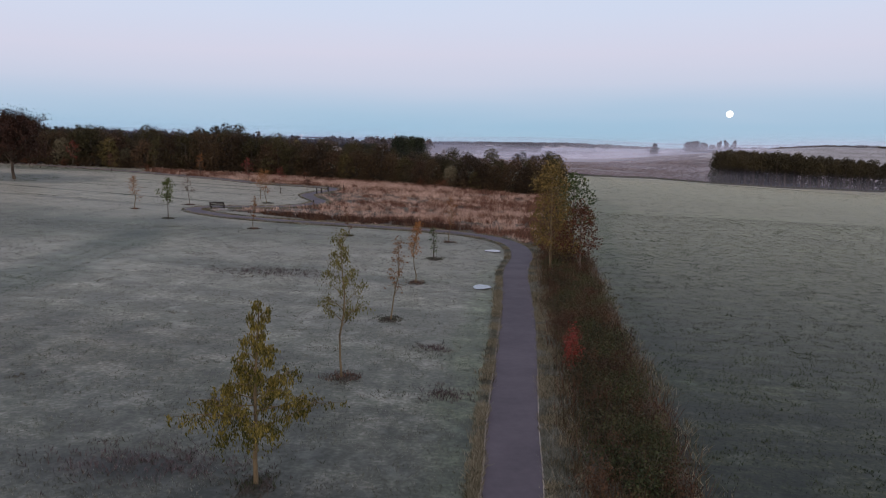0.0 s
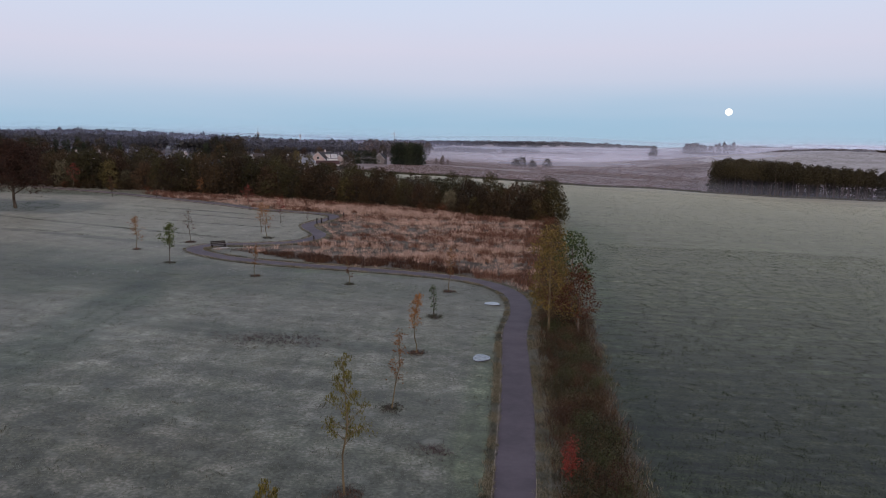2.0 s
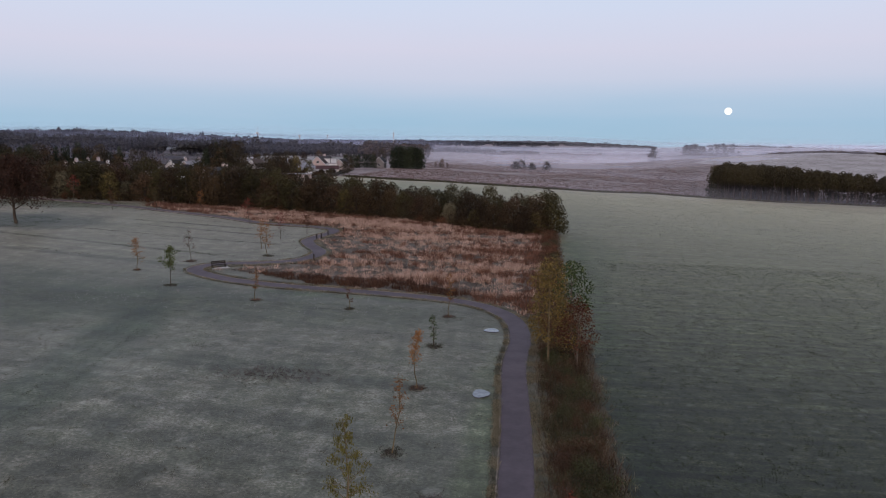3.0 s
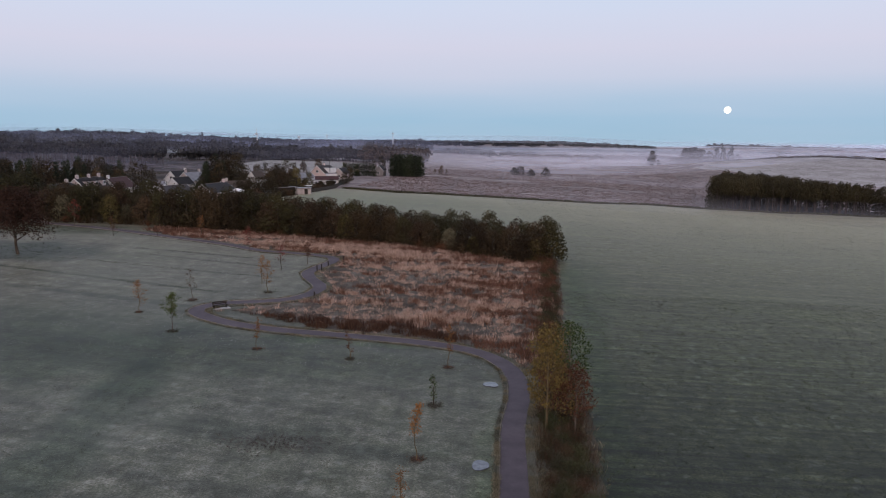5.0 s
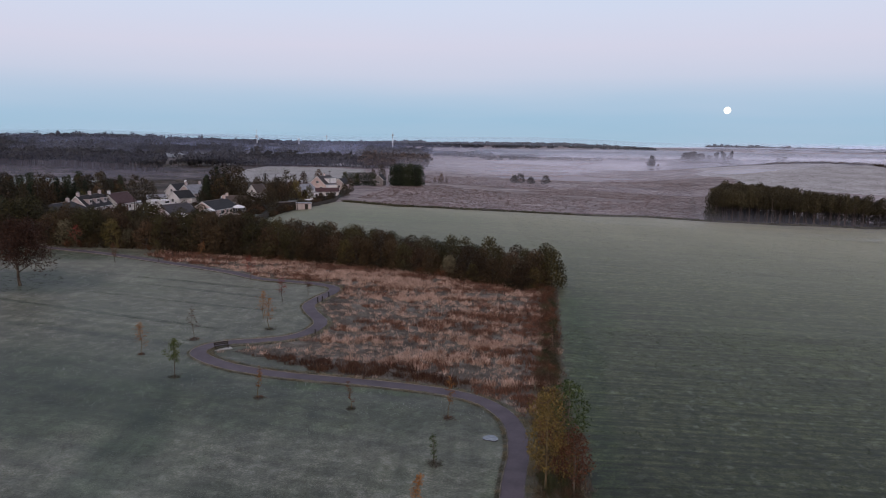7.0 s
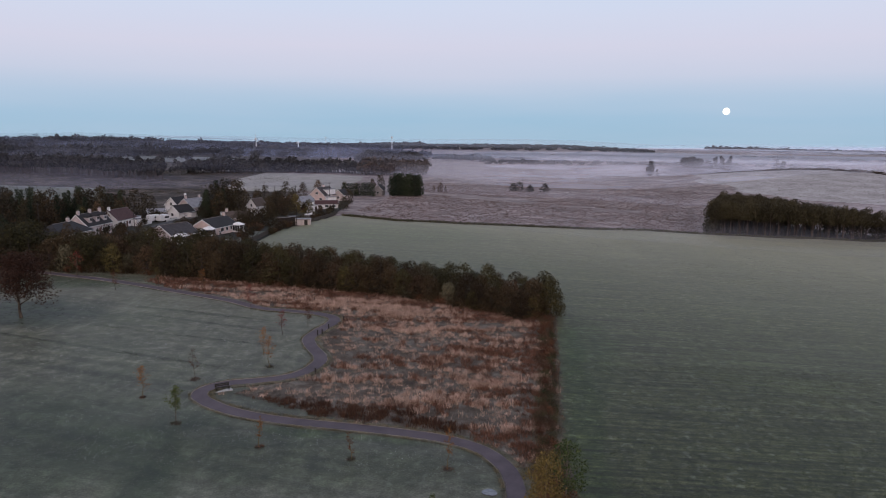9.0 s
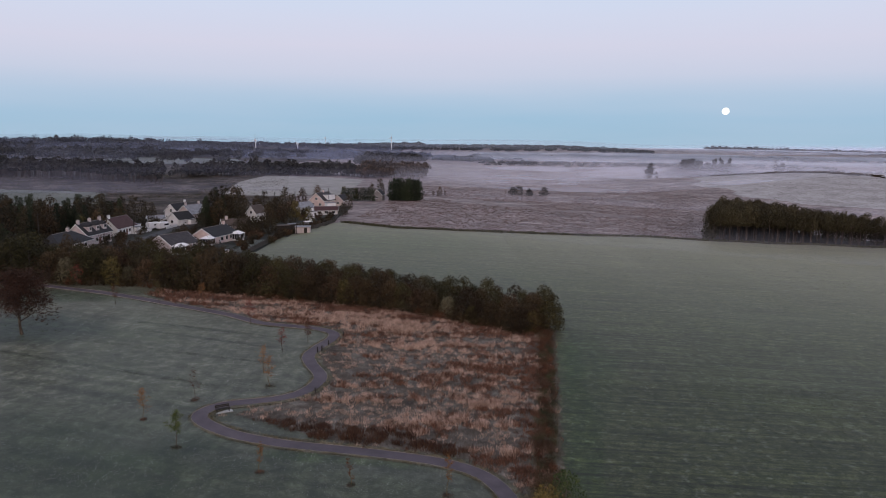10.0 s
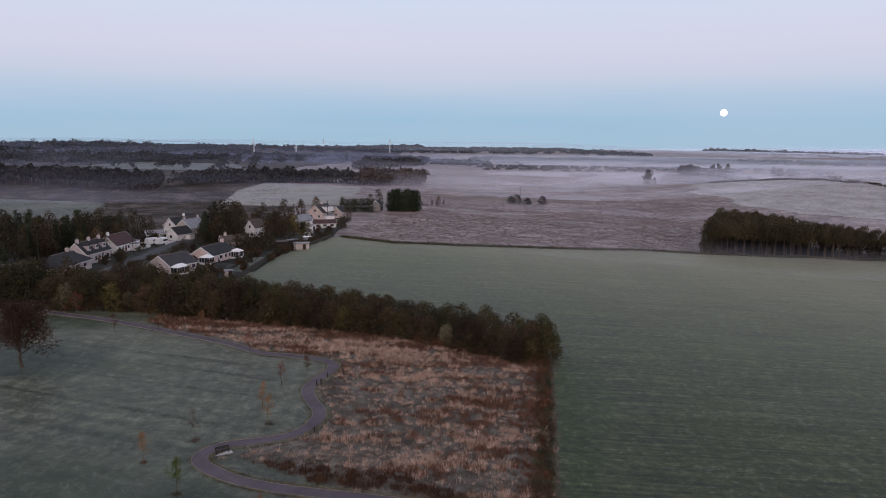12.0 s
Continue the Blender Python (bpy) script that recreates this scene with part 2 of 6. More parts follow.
M["palegreen"] = mat("frosted_grey_green_field", two((0.20, 0.185, 0.165), (0.33, 0.305, 0.28), 0.36, 0.64), 0.06, 12, grain=0.76, fine=0.45, spots=[((0.11, 0.10, 0.085), 0.35, 0.58, 0.4)])
M["tarmac"] = mat("worn_tarmac", two((0.060, 0.047, 0.056), (0.100, 0.080, 0.092)), 0.35, 8, rough=0.75, bump=0.01, bump_scale=60, fine=0.25, spots=[((0.06, 0.05, 0.055), 0.12, 0.6, 0.4)])
M["timber"] = mat("edging_timber", two((0.19, 0.16, 0.13), (0.38, 0.335, 0.285)), 1.5, 5)
M["bark"] = mat("bark", two((0.05, 0.038, 0.028), (0.13, 0.105, 0.08)), 3.0, 6, bump=0.02, bump_scale=14, stretch=(1, 1, 0.25), rand=0.3)
M["dark_bark"] = mat("dark_bark", two((0.022, 0.018, 0.014), (0.06, 0.048, 0.038)), 3.0, 6, stretch=(1, 1, 0.25), rand=0.3)
M["young_bark"] = mat("young_bark", two((0.085, 0.062, 0.034), (0.19, 0.145, 0.08)), 3.0, 6, bump=0.01, bump_scale=20, stretch=(1, 1, 0.3))
M["pine_bark"] = mat("pine_bark", two((0.040, 0.029, 0.024), (0.105, 0.076, 0.062)), 2.0, 6, stretch=(1, 1, 0.3), rand=0.3)


def leaves(name, a, b, rand=0.45, island=0.5, scale=0.8, lo=0.2, hi=0.8):
    return mat(name, two(a, b, lo, hi), scale, 3, rough=0.7, island=island, rand=rand, spec=0.15)


M["olive"] = leaves("olive_leaves", (0.045, 0.050, 0.011), (0.165, 0.142, 0.03))
M["olivegreen"] = leaves("olive_green_leaves", (0.056, 0.058, 0.012), (0.26, 0.205, 0.05))
M["yellow"] = leaves("yellowing_leaves", (0.10, 0.09, 0.02), (0.30, 0.22, 0.05))
M["orange"] = leaves("orange_leaves", (0.13, 0.055, 0.02), (0.33, 0.15, 0.05))
M["rust"] = leaves("rust_leaves", (0.055, 0.022, 0.013), (0.155, 0.07, 0.036))
M["red"] = leaves("red_leaves", (0.13, 0.024, 0.02), (0.29, 0.062, 0.045))
M["green"] = leaves("green_leaves", (0.035, 0.055, 0.02), (0.11, 0.13, 0.04))
M["oak"] = leaves("dark_rust_oak_leaves", (0.030, 0.016, 0.011), (0.092, 0.045, 0.029))
M["dark"] = leaves("dark_autumn_leaves", (0.017, 0.015, 0.009), (0.064, 0.050, 0.027))
M["belt"] = leaves("hedge_tree_leaves", (0.020, 0.014, 0.008), (0.080, 0.054, 0.027), rand=0.55)
M["beltgreen"] = leaves("dark_green_autumn_leaves", (0.018, 0.018, 0.008), (0.072, 0.062, 0.025))
M["beltolive"] = leaves("olive_yellow_belt_leaves", (0.045, 0.040, 0.014), (0.16, 0.125, 0.045))
M["brownbelt"] = leaves("russet_belt_leaves", (0.034, 0.021, 0.013), (0.115, 0.072, 0.040))
M["palebelt"] = leaves("pale_frosted_leaves", (0.05, 0.045, 0.026), (0.16, 0.14, 0.085))
M["hedgeolive"] = leaves("olive_brown_leaves", (0.052, 0.044, 0.014), (0.20, 0.14, 0.044))
M["needle"] = leaves("conifer_needles", (0.012, 0.020, 0.012), (0.045, 0.055, 0.028))
M["pine"] = leaves("pine_needles", (0.025, 0.022, 0.011), (0.080, 0.066, 0.034))
M["brown"] = leaves("brown_scrub", (0.036, 0.020, 0.012), (0.115, 0.064, 0.036))
M["hedgegreen"] = leaves("dark_green_scrub", (0.022, 0.030, 0.012), (0.085, 0.092, 0.038))
M["bramble"] = leaves("dark_scrub", (0.022, 0.024, 0.012), (0.085, 0.078, 0.036))
M["straw"] = leaves("bleached_grass", (0.25, 0.165, 0.125), (0.74, 0.54, 0.435), rand=0.0, island=0.5, scale=0.5)
M["redgrass"] = leaves("russet_grass", (0.064, 0.031, 0.021), (0.26, 0.137, 0.092), rand=0.0, island=0.6, scale=0.5)
M["frostgrass"] = leaves("frosted_grass_tufts", (0.060, 0.066, 0.044), (0.24, 0.245, 0.215), rand=0.0, island=0.35, scale=0.6, lo=0.32, hi=0.7)
M["greengrass"] = leaves("pasture_tufts", (0.014, 0.020, 0.009), (0.100, 0.111, 0.082), rand=0.0, island=0.35, scale=0.7, lo=0.32, hi=0.72)
M["heather"] = leaves("heather_tufts", (0.07, 0.046, 0.040), (0.27, 0.20, 0.185), rand=0.0, island=0.8, scale=0.1)


M["frosttips"] = leaves("pale_frost_grass", (0.10, 0.11, 0.09), (0.40, 0.41, 0.39), rand=0.0, island=0.3, scale=0.25, lo=0.3, hi=0.7)
M["fieldtips"] = leaves("frosted_pasture_tips", (0.065, 0.082, 0.046), (0.28, 0.30, 0.25), rand=0.0, island=0.3, scale=0.2, lo=0.3, hi=0.7)
M["dullgrass"] = leaves("dull_grass", (0.035, 0.035, 0.02), (0.12, 0.105, 0.075), rand=0.0, island=0.8, scale=0.15)
M["darktuft"] = leaves("dark_grass_tufts", (0.022, 0.032, 0.014), (0.075, 0.088, 0.05), rand=0.0, island=0.8, scale=0.15)
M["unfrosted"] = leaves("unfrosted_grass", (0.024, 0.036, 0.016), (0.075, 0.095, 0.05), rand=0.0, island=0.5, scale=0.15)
M["vergegrass"] = leaves("verge_grass", (0.075, 0.066, 0.036), (0.31, 0.28, 0.20), rand=0.0, island=0.8, scale=0.3)
M["mauvegrass"] = leaves("dead_mauve_grass", (0.05, 0.036, 0.036), (0.15, 0.115, 0.115), rand=0.0, island=0.8, scale=0.3)
M["hedgestraw"] = leaves("hedge_grass", (0.035, 0.034, 0.014), (0.17, 0.135, 0.075), rand=0.0, island=0.8, scale=0.3)
M["darkrush"] = leaves("dark_rush", (0.035, 0.019, 0.014), (0.13, 0.068, 0.042), rand=0.0, island=0.7, scale=0.2)
M["meadowfrost"] = leaves("frosted_meadow_grass", (0.056, 0.045, 0.034), (0.27, 0.245, 0.21), rand=0.0, island=0.5, scale=0.4, lo=0.3, hi=0.7)
M["farwood"] = leaves("far_foliage", (0.015, 0.015, 0.014), (0.050, 0.047, 0.041), rand=0.0, island=0.6, scale=0.02)
M["farbrown"] = leaves("far_brown_foliage", (0.035, 0.026, 0.02), (0.095, 0.068, 0.05), rand=0.0, island=0.6, scale=0.02)
M["ice"] = mat("puddle_ice", two((0.07, 0.075, 0.09), (0.15, 0.155, 0.17)), 2.0, 4, rough=0.06, spec=0.8)
M["mulch"] = mat("mulch", two((0.04, 0.033, 0.027), (0.13, 0.115, 0.10)), 3.0, 8, grain=0.7, bump=0.05)
M["darkwood"] = mat("dark_timber", two((0.018, 0.015, 0.013), (0.05, 0.042, 0.036)), 3.0, 5, rough=0.7)
M["fencewood"] = mat("fence_timber", two((0.03, 0.025, 0.02), (0.085, 0.072, 0.06)), 2.0, 5, stretch=(6, 6, 1))
M["concrete"] = mat("frosted_concrete", two((0.3, 0.3, 0.3), (0.48, 0.48, 0.48)), 3.0, 5)
M["white"] = mat("white_harling", two((0.70, 0.69, 0.69), (0.83, 0.82, 0.82)), 0.6, 6, bump=0.01, bump_scale=25, fine=0.2)
M["cream"] = mat("cream_harling", two((0.42, 0.355, 0.34), (0.56, 0.485, 0.465)), 0.6, 6, bump=0.01, bump_scale=25, fine=0.2)
M["pinkwall"] = mat("pinkish_harling", two((0.44, 0.375, 0.375), (0.57, 0.50, 0.495)), 0.6, 6, bump=0.01, bump_scale=25, fine=0.2)
M["peach"] = mat("peach_harling", two((0.54, 0.42, 0.385), (0.66, 0.53, 0.49)), 0.6, 6, bump=0.01, bump_scale=25, fine=0.2)
M["stone"] = mat("grey_stone", two((0.16, 0.15, 0.15), (0.30, 0.28, 0.27)), 1.2, 6, bump=0.04, bump_scale=5)
M["slate"] = mat("dark_slates", two((0.015, 0.0145, 0.016), (0.036, 0.034, 0.037)), 1.5, 6, rough=0.85, stretch=(1, 1, 3), fine=0.3)
M["slatebrown"] = mat("brown_slates", two((0.0248, 0.0198, 0.0209), (0.055, 0.0451, 0.0468)), 1.5, 6, rough=0.65, fine=0.3)
M["brownroof"] = mat("brown_tiles", two((0.049, 0.035, 0.0294), (0.098, 0.0735, 0.0616)), 1.5, 6, rough=0.75, fine=0.3)
M["redroof"] = mat("red_tiles", two((0.045, 0.021, 0.0216), (0.084, 0.0408, 0.0396)), 1.5, 6, rough=0.75, fine=0.3)
M["flatgrey"] = mat("frosted_grey_roof", two((0.16, 0.16, 0.18), (0.30, 0.30, 0.32)), 1.2, 6, rough=0.7)
M["flatroof"] = mat("felt_roof", two((0.10, 0.10, 0.11), (0.22, 0.22, 0.23)), 1.0, 5, rough=0.8)
M["ridge"] = mat("ridge_tiles", two((0.10, 0.085, 0.08), (0.20, 0.17, 0.16)), 2.0, 5)
M["frame"] = mat("white_upvc", two((0.68, 0.68, 0.68), (0.78, 0.78, 0.78)), 2.0, 4, rough=0.4)
M["glass"] = mat("window_glass", two((0.012, 0.014, 0.018), (0.03, 0.034, 0.04)), 1.0, 3, rough=0.06, spec=0.6, rand=0.3)
M["door"] = mat("painted_door", two((0.10, 0.05, 0.04), (0.16, 0.08, 0.06)), 2.0, 4, rough=0.5)
M["vanpaint"] = mat("white_vehicle_paint", two((0.66, 0.66, 0.67), (0.76, 0.76, 0.77)), 1.0, 4, rough=0.3)
M["tyre"] = mat("tyre_rubber", two((0.015, 0.015, 0.015), (0.03, 0.03, 0.03)), 5.0, 4)
M["road"] = mat("village_tarmac", two((0.035, 0.034, 0.036), (0.07, 0.068, 0.072)), 0.5, 7)
M["garden"] = mat("garden_ground", [(0.38, (0.007, 0.008, 0.005)), (0.5, (0.016, 0.016, 0.012)), (0.64, (0.05, 0.048, 0.04))], 0.2, 9, grain=0.7, fine=0.3)
M["darkmoor"] = mat("dark_heath", [(0.38, (0.016, 0.012, 0.010)), (0.5, (0.040, 0.030, 0.025)), (0.62, (0.125, 0.10, 0.086))], 0.05, 11, grain=0.78, fine=0.4, spec=0.1)
M["worn"] = mat("worn_pale_grass", two((0.06, 0.064, 0.05), (0.13, 0.132, 0.115), 0.38, 0.62), 0.5, 10, grain=0.74, fine=0.3, rough=0.6, spec=0.5)
M["greyfield"] = mat("grey_green_field", two((0.075, 0.08, 0.066), (0.16, 0.165, 0.145)), 0.02, 9, grain=0.7, fine=0.3)
M["litter"] = mat("needle_litter", two((0.018, 0.014, 0.012), (0.05, 0.04, 0.034)), 0.3, 8, bump=0.05)
M["turbine"] = mat("turbine_white", two((0.62, 0.63, 0.65), (0.72, 0.73, 0.75)), 0.05, 3, rough=0.5)


def moon_material():
    m = bpy.data.materials.new("moonlight")
    m.use_nodes = True
    t = m.node_tree
    b = t.nodes["Principled BSDF"]
    nz = t.nodes.new("ShaderNodeTexNoise")
    nz.inputs["Scale"].default_value = 0.05
    rp = ramp_node(t, two((0.95, 0.93, 0.86), (1.0, 0.99, 0.95)))
    t.links.new(nz.outputs[0], rp.inputs[0])
    t.links.new(rp.outputs[0], b.inputs["Emission Color"])
    b.inputs["Emission Strength"].default_value = 1.15
    b.inputs["Base Color"].default_value = (0, 0, 0, 1)
    return m


M["moon"] = moon_material()


# ---------------------------------------------------------------- land
def smooth(a, b, v):
    u = np.clip((v - a) / (b - a), 0, 1)
    return u * u * (3 - 2 * u)


def land(x, y):
    """Height of the ground."""
    x, y = np.asarray(x, float), np.asarray(y, float)
    z = 2.0 * smooth(50, 220, y) - 1.0 * smooth(235, 330, y) - 2.0 * smooth(330, 580, y)
    side = np.where(x < 0, -0.045 * x, -0.050 * x)
    side = np.where(x < -90, 4.05 + 0.01 * (-90 - x), side)
    side = np.where(x > 140, -7.0 - 0.004 * (x - 140), side)
    z = z + side * smooth(-40, 40, y) * 0.9
    # wide hollow with low wooded rises on its far side
    far = smooth(500, 1500, np.hypot(x, y))
    az = np.arctan2(x, np.maximum(y, 1))
    rise = 4.0 - 26.0 * np.tanh(az * 1.6) * 0.5 - 8
    hills = 5.0 * np.sin(x * 0.0022 + 1.0) * np.sin(y * 0.0031 + 0.6) + 2.5 * np.sin(x * 0.006 + y * 0.003)
    z = z * (1 - far) + far * (rise + hills * smooth(900, 2200, np.hypot(x, y)))
    # the pasture dips towards its far corner
    z = z - np.interp(x, [0, 30, 60, 84, 108, 134, 158, 182, 260], [0, 0.9, 1.86, 1.71, 2.46, 2.91, 3.65, 4.61, 4.61]) * smooth(120, 290, y) * (1 - smooth(330, 470, y))
    # a swelling pasture behind the pine wood
    z = z + 16.5 * np.exp(-((x - 330) / 170) ** 2 - ((y - 590) / 130) ** 2)
    # the village lies in a shallow dip
    z = z - np.interp(x, [-120, -100, -70, -55, -40], [3.2, 3.0, 1.6, 1.2, 0.0]) * smooth(165, 260, y) * (1 - smooth(420, 560, y))
    # a rounded wooded hill behind the far parkland
    z = z + 12.0 * np.exp(-((x + 640) / 260) ** 2 - ((y - 1330) / 210) ** 2)
    # a low ridge beyond the misty hollow
    z = z + 9.0 * np.exp(-((y - 1960) / 150) ** 2) * smooth(620, 260, x) * smooth(-1100, -500, x)
    # beyond the ridges the land falls away, less so under the far mist bank
    z = z - 80 * smooth(2300, 4000, np.hypot(x, y)) * (1 - 0.75 * smooth(500, 1000, x))
    return z


def height(x, y):
    return float(land(x, y))


def mesh_object(name, verts, faces, material, smooth_faces=False):
    me = bpy.data.meshes.new(name)
    me.from_pydata([tuple(map(float, v)) for v in verts] if not isinstance(verts, np.ndarray) else verts.tolist(), [], faces if not isinstance(faces, np.ndarray) else faces.tolist())
    if material:
        me.materials.append(material)
    if smooth_faces:
        me.polygons.foreach_set("use_smooth", [True] * len(me.polygons))
    return new(name, me)


def sheet(name, xs, ys, inside, material, lift, label, category="ground"):
    """A piece of ground cover that lies on the land, over the grid cells for which inside() holds."""
    X, Y = np.meshgrid(xs, ys)
    Z = land(X, Y) + lift
    nx, ny = len(xs), len(ys)
    cx, cy = (X[:-1, :-1] + X[1:, 1:]) / 2, (Y[:-1, :-1] + Y[1:, 1:]) / 2
    keep = inside(cx, cy) if inside else np.ones_like(cx, bool)
    i, j = np.nonzero(keep)
    a = i * nx + j
    faces = np.stack([a, a + 1, a + nx + 1, a + nx], -1)
    used = np.unique(faces)
    remap = np.zeros(nx * ny, int)
    remap[used] = np.arange(len(used))
    verts = np.stack([X.ravel(), Y.ravel(), Z.ravel()], -1)[used]
    ob = mesh_object(name, verts, remap[faces], material, True)
    return tagged(ob, label, category, kind="structure")


def spread(lo, hi, mid, n, power):
    u = np.linspace(-1, 1, n)
    v = np.sign(u) * np.abs(u) ** power
    return np.where(v < 0, mid + v * (mid - lo), mid + v * (hi - mid))


sheet("ground", spread(-4000, 4000, 0, 290, 2.6), spread(-300, 4200, 60, 330, 2.4), None, M["moor"], -0.12, "frosted purple-brown moorland ground reaching to the horizon")

# the path's middle line
LINE = [(-3.4, -25), (-1.0, 0), (0.9, 12), (1.95, 19.3), (2.5, 25), (3.8, 36.5), (4.6, 44.7), (5.6, 56.2), (6.9, 64), (7.0, 70.2), (5.7, 74.3), (3.4, 77.1), (-0.2, 78.9),
        (-5.2, 80.1), (-11.0, 81.0), (-17.6, 81.9), (-22.9, 83.3), (-27.0, 85.4), (-30.0, 88.3), (-30.0, 91.0), (-27.8, 93.4), (-22.4, 95.7), (-19.4, 98.3), (-17.8, 102.4),
        (-17.9, 106.0), (-20.1, 110.9), (-21.1, 114.8), (-20.3, 119.4), (-18.9, 123.9), (-18.9, 127.4), (-21.7, 130.0), (-27.0, 131.2), (-33.0, 132.4), (-40.6, 137.3), (-53.2, 143.0),
        (-63.5, 147.5), (-74, 151), (-92, 155), (-130, 160)]


def spline(points, step=0.6):
    p = np.array([points[0]] + list(points) + [points[-1]], float)
    out = []
    for k in range(1, len(p) - 2):
        n = max(2, int(np.linalg.norm(p[k + 1] - p[k]) / step))
        for u in np.arange(n) / n:
            a, b, c, d = p[k - 1], p[k], p[k + 1], p[k + 2]
            out.append(0.5 * (2 * b + (c - a) * u + (2 * a - 5 * b + 4 * c - d) * u * u + (3 * b - a - 3 * c + d) * u ** 3))
    out.append(p[-2])
    return np.array(out)


MID = spline(LINE)
AHEAD = np.gradient(MID, axis=0)
AHEAD /= np.linalg.norm(AHEAD, axis=1)[:, None]
SIDE = np.stack([AHEAD[:, 1], -AHEAD[:, 0]], -1)


def from_path(x, y):
    """Distance from the path's middle line, for arrays."""
    x, y = np.asarray(x, float), np.asarray(y, float)
    pts = np.stack([x.ravel(), y.ravel()], -1)
    d = np.full(len(pts), 1e9)
    for k in range(0, len(MID), 1):
        d = np.minimum(d, np.hypot(pts[:, 0] - MID[k, 0], pts[:, 1] - MID[k, 1]))
    return d.reshape(x.shape)


def hedge_x(y):
    """The hedgerow's middle line between park and pasture."""
    return np.interp(y, [-30, 20, 30, 43, 60, 80, 98, 130, 138], [0.9, 5.6, 6.8, 8.1, 10.0, 12.0, 14.7, 19.1, 20.5])


def belt_y(x):
    """The tree belt's front edge."""
    return np.interp(x, [-150, -86, -64, -38, -14.5, -3, 8, 14, 22], [156, 154, 155.5, 150.5, 146, 142, 136, 132, 134])


def ribbon(name, a, b, lift, material, label, category, thick=0.0):
    """A strip along the path between the offsets a and b (metres to its right)."""
    f = np.interp(MID[:, 1], [14, 38], [0.84, 1.0])[:, None]
    L, R = MID + SIDE * a * f, MID + SIDE * b * f
    zl, zr = land(L[:, 0], L[:, 1]) + lift, land(R[:, 0], R[:, 1]) + lift
    zm = np.maximum(zl, zr) * 0.5 + (zl + zr) * 0.25
    n = len(MID)
    v = [np.column_stack([L, zm]), np.column_stack([R, zm]), np.column_stack([R, zm - thick]), np.column_stack([L, zm - thick])]
    verts = np.concatenate(v)
    faces = []
    for k in range(n - 1):
        for s in range(4):
            e = (s + 1) % 4
            faces.append((s * n + k, e * n + k, e * n + k + 1, s * n + k + 1))
    return tagged(mesh_object(name, verts, faces, material), label, category, kind="structure")


def in_lawn(x, y):
    return (x < hedge_x(y) - 0.2) & (y < belt_y(x) + 6)


def in_meadow(x, y):
    left = np.interp(y, [80, 83, 90, 94, 98, 104, 111, 117, 124, 128, 133, 140, 150], [4, -12, -26, -23, -17.5, -16, -18.5, -19.5, -17.5, -18, -30, -48, -60])
    low = np.interp(x, [-30, -17, -5, 0, 4, 7, 9], [84.5, 83.5, 81.8, 80.4, 78.6, 75, 70])
    return (x > left) & (y > low) & (x < hedge_x(y) + 0.5) & (y < belt_y(x) + 4)


def field_back(x):
    """The pasture's far edge."""
    return np.interp(x, [-52, -38, -16, 5, 26, 48, 60, 84, 108, 134, 158, 182, 400], [290, 284, 272.5, 274, 282, 290.5, 294.5, 299.3, 303, 307.8, 310.6, 310, 300])


def in_field(x, y):
    back = field_back(x)
    left = np.interp(y, [-40, 136, 150, 194, 224, 241, 260, 290], [0, 20.5, -60, -53.5, -52.7, -52, -47, -38])
    left = np.where(y < 137, hedge_x(y) + 0.3, left)
    return (x > left) & (y < back)


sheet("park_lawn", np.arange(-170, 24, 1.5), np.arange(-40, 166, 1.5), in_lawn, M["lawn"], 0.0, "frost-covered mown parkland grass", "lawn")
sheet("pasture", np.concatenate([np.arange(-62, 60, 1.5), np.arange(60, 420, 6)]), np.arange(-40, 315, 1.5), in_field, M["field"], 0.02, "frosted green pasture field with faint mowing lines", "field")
sheet("meadow", np.arange(-62, 24, 0.75), np.arange(68, 158, 0.75), in_meadow, M["meadow"], 0.035, "rough frosted meadow ground under tussocks", "meadow")
sheet("hedge_bank", np.arange(-4, 26, 0.5), np.arange(-30, 138, 1.0), lambda x, y: np.abs(x - hedge_x(y)) < np.interp(y, [20, 60, 80, 138], [1.9, 2.6, 1.9, 1.7]), M["soil"], 0.05, "dark littered soil under the hedgerow", "bank")
sheet("far_field", np.arange(-150, -50, 2), np.arange(420, 612, 2), lambda x, y: (x > -128 - np.clip(y - 430, 0, 100) * 0.15) & (x < -57 - (y - 455) * 0.02) & (y > 424 + np.abs(x + 90) * 0.3) & (y < 606 - (x + 136) * 0.25), M["palegreen"], 0.3, "pale frosted field beyond the village", "field")
sheet("hill_field", np.arange(180, 560, 3), np.arange(400, 780, 3), lambda x, y: (x > np.interp(y, [400, 478, 564, 773], [230, 204, 194, 281]) + 5 * np.sin(y * 0.1)) & (y > 425 - (x - 260) * 0.5), M["pale"], 0.1, "pale frosted pasture on a swelling hill", "field")
sheet("hill_foot", np.arange(150, 561, 4), np.arange(388, 800, 4), lambda x, y: (x > 165 + 6 * np.sin(y * 0.07)) & (y > 392 + 4 * np.sin(x * 0.1)), M["moor"], 0.03, "frosted purple-brown moorland round the hill pasture")
ribbon("path_verge", -1.35, 1.7, 0.05, M["verge"], "rough frosted grass verge along the path", "verge", 0.3)
ribbon("path", -0.98, 0.98, 0.085, M["tarmac"], "narrow winding purple-grey tarmac footpath", "path", 0.3)
ribbon("path_edging", -1.03, -0.975, 0.115, M["timber"], "pale timber edging board beside the path", "edging", 0.3)
ribbon("path_edging", 0.975, 1.03, 0.115, M["timber"], "pale timber edging board beside the path", "edging", 0.3)


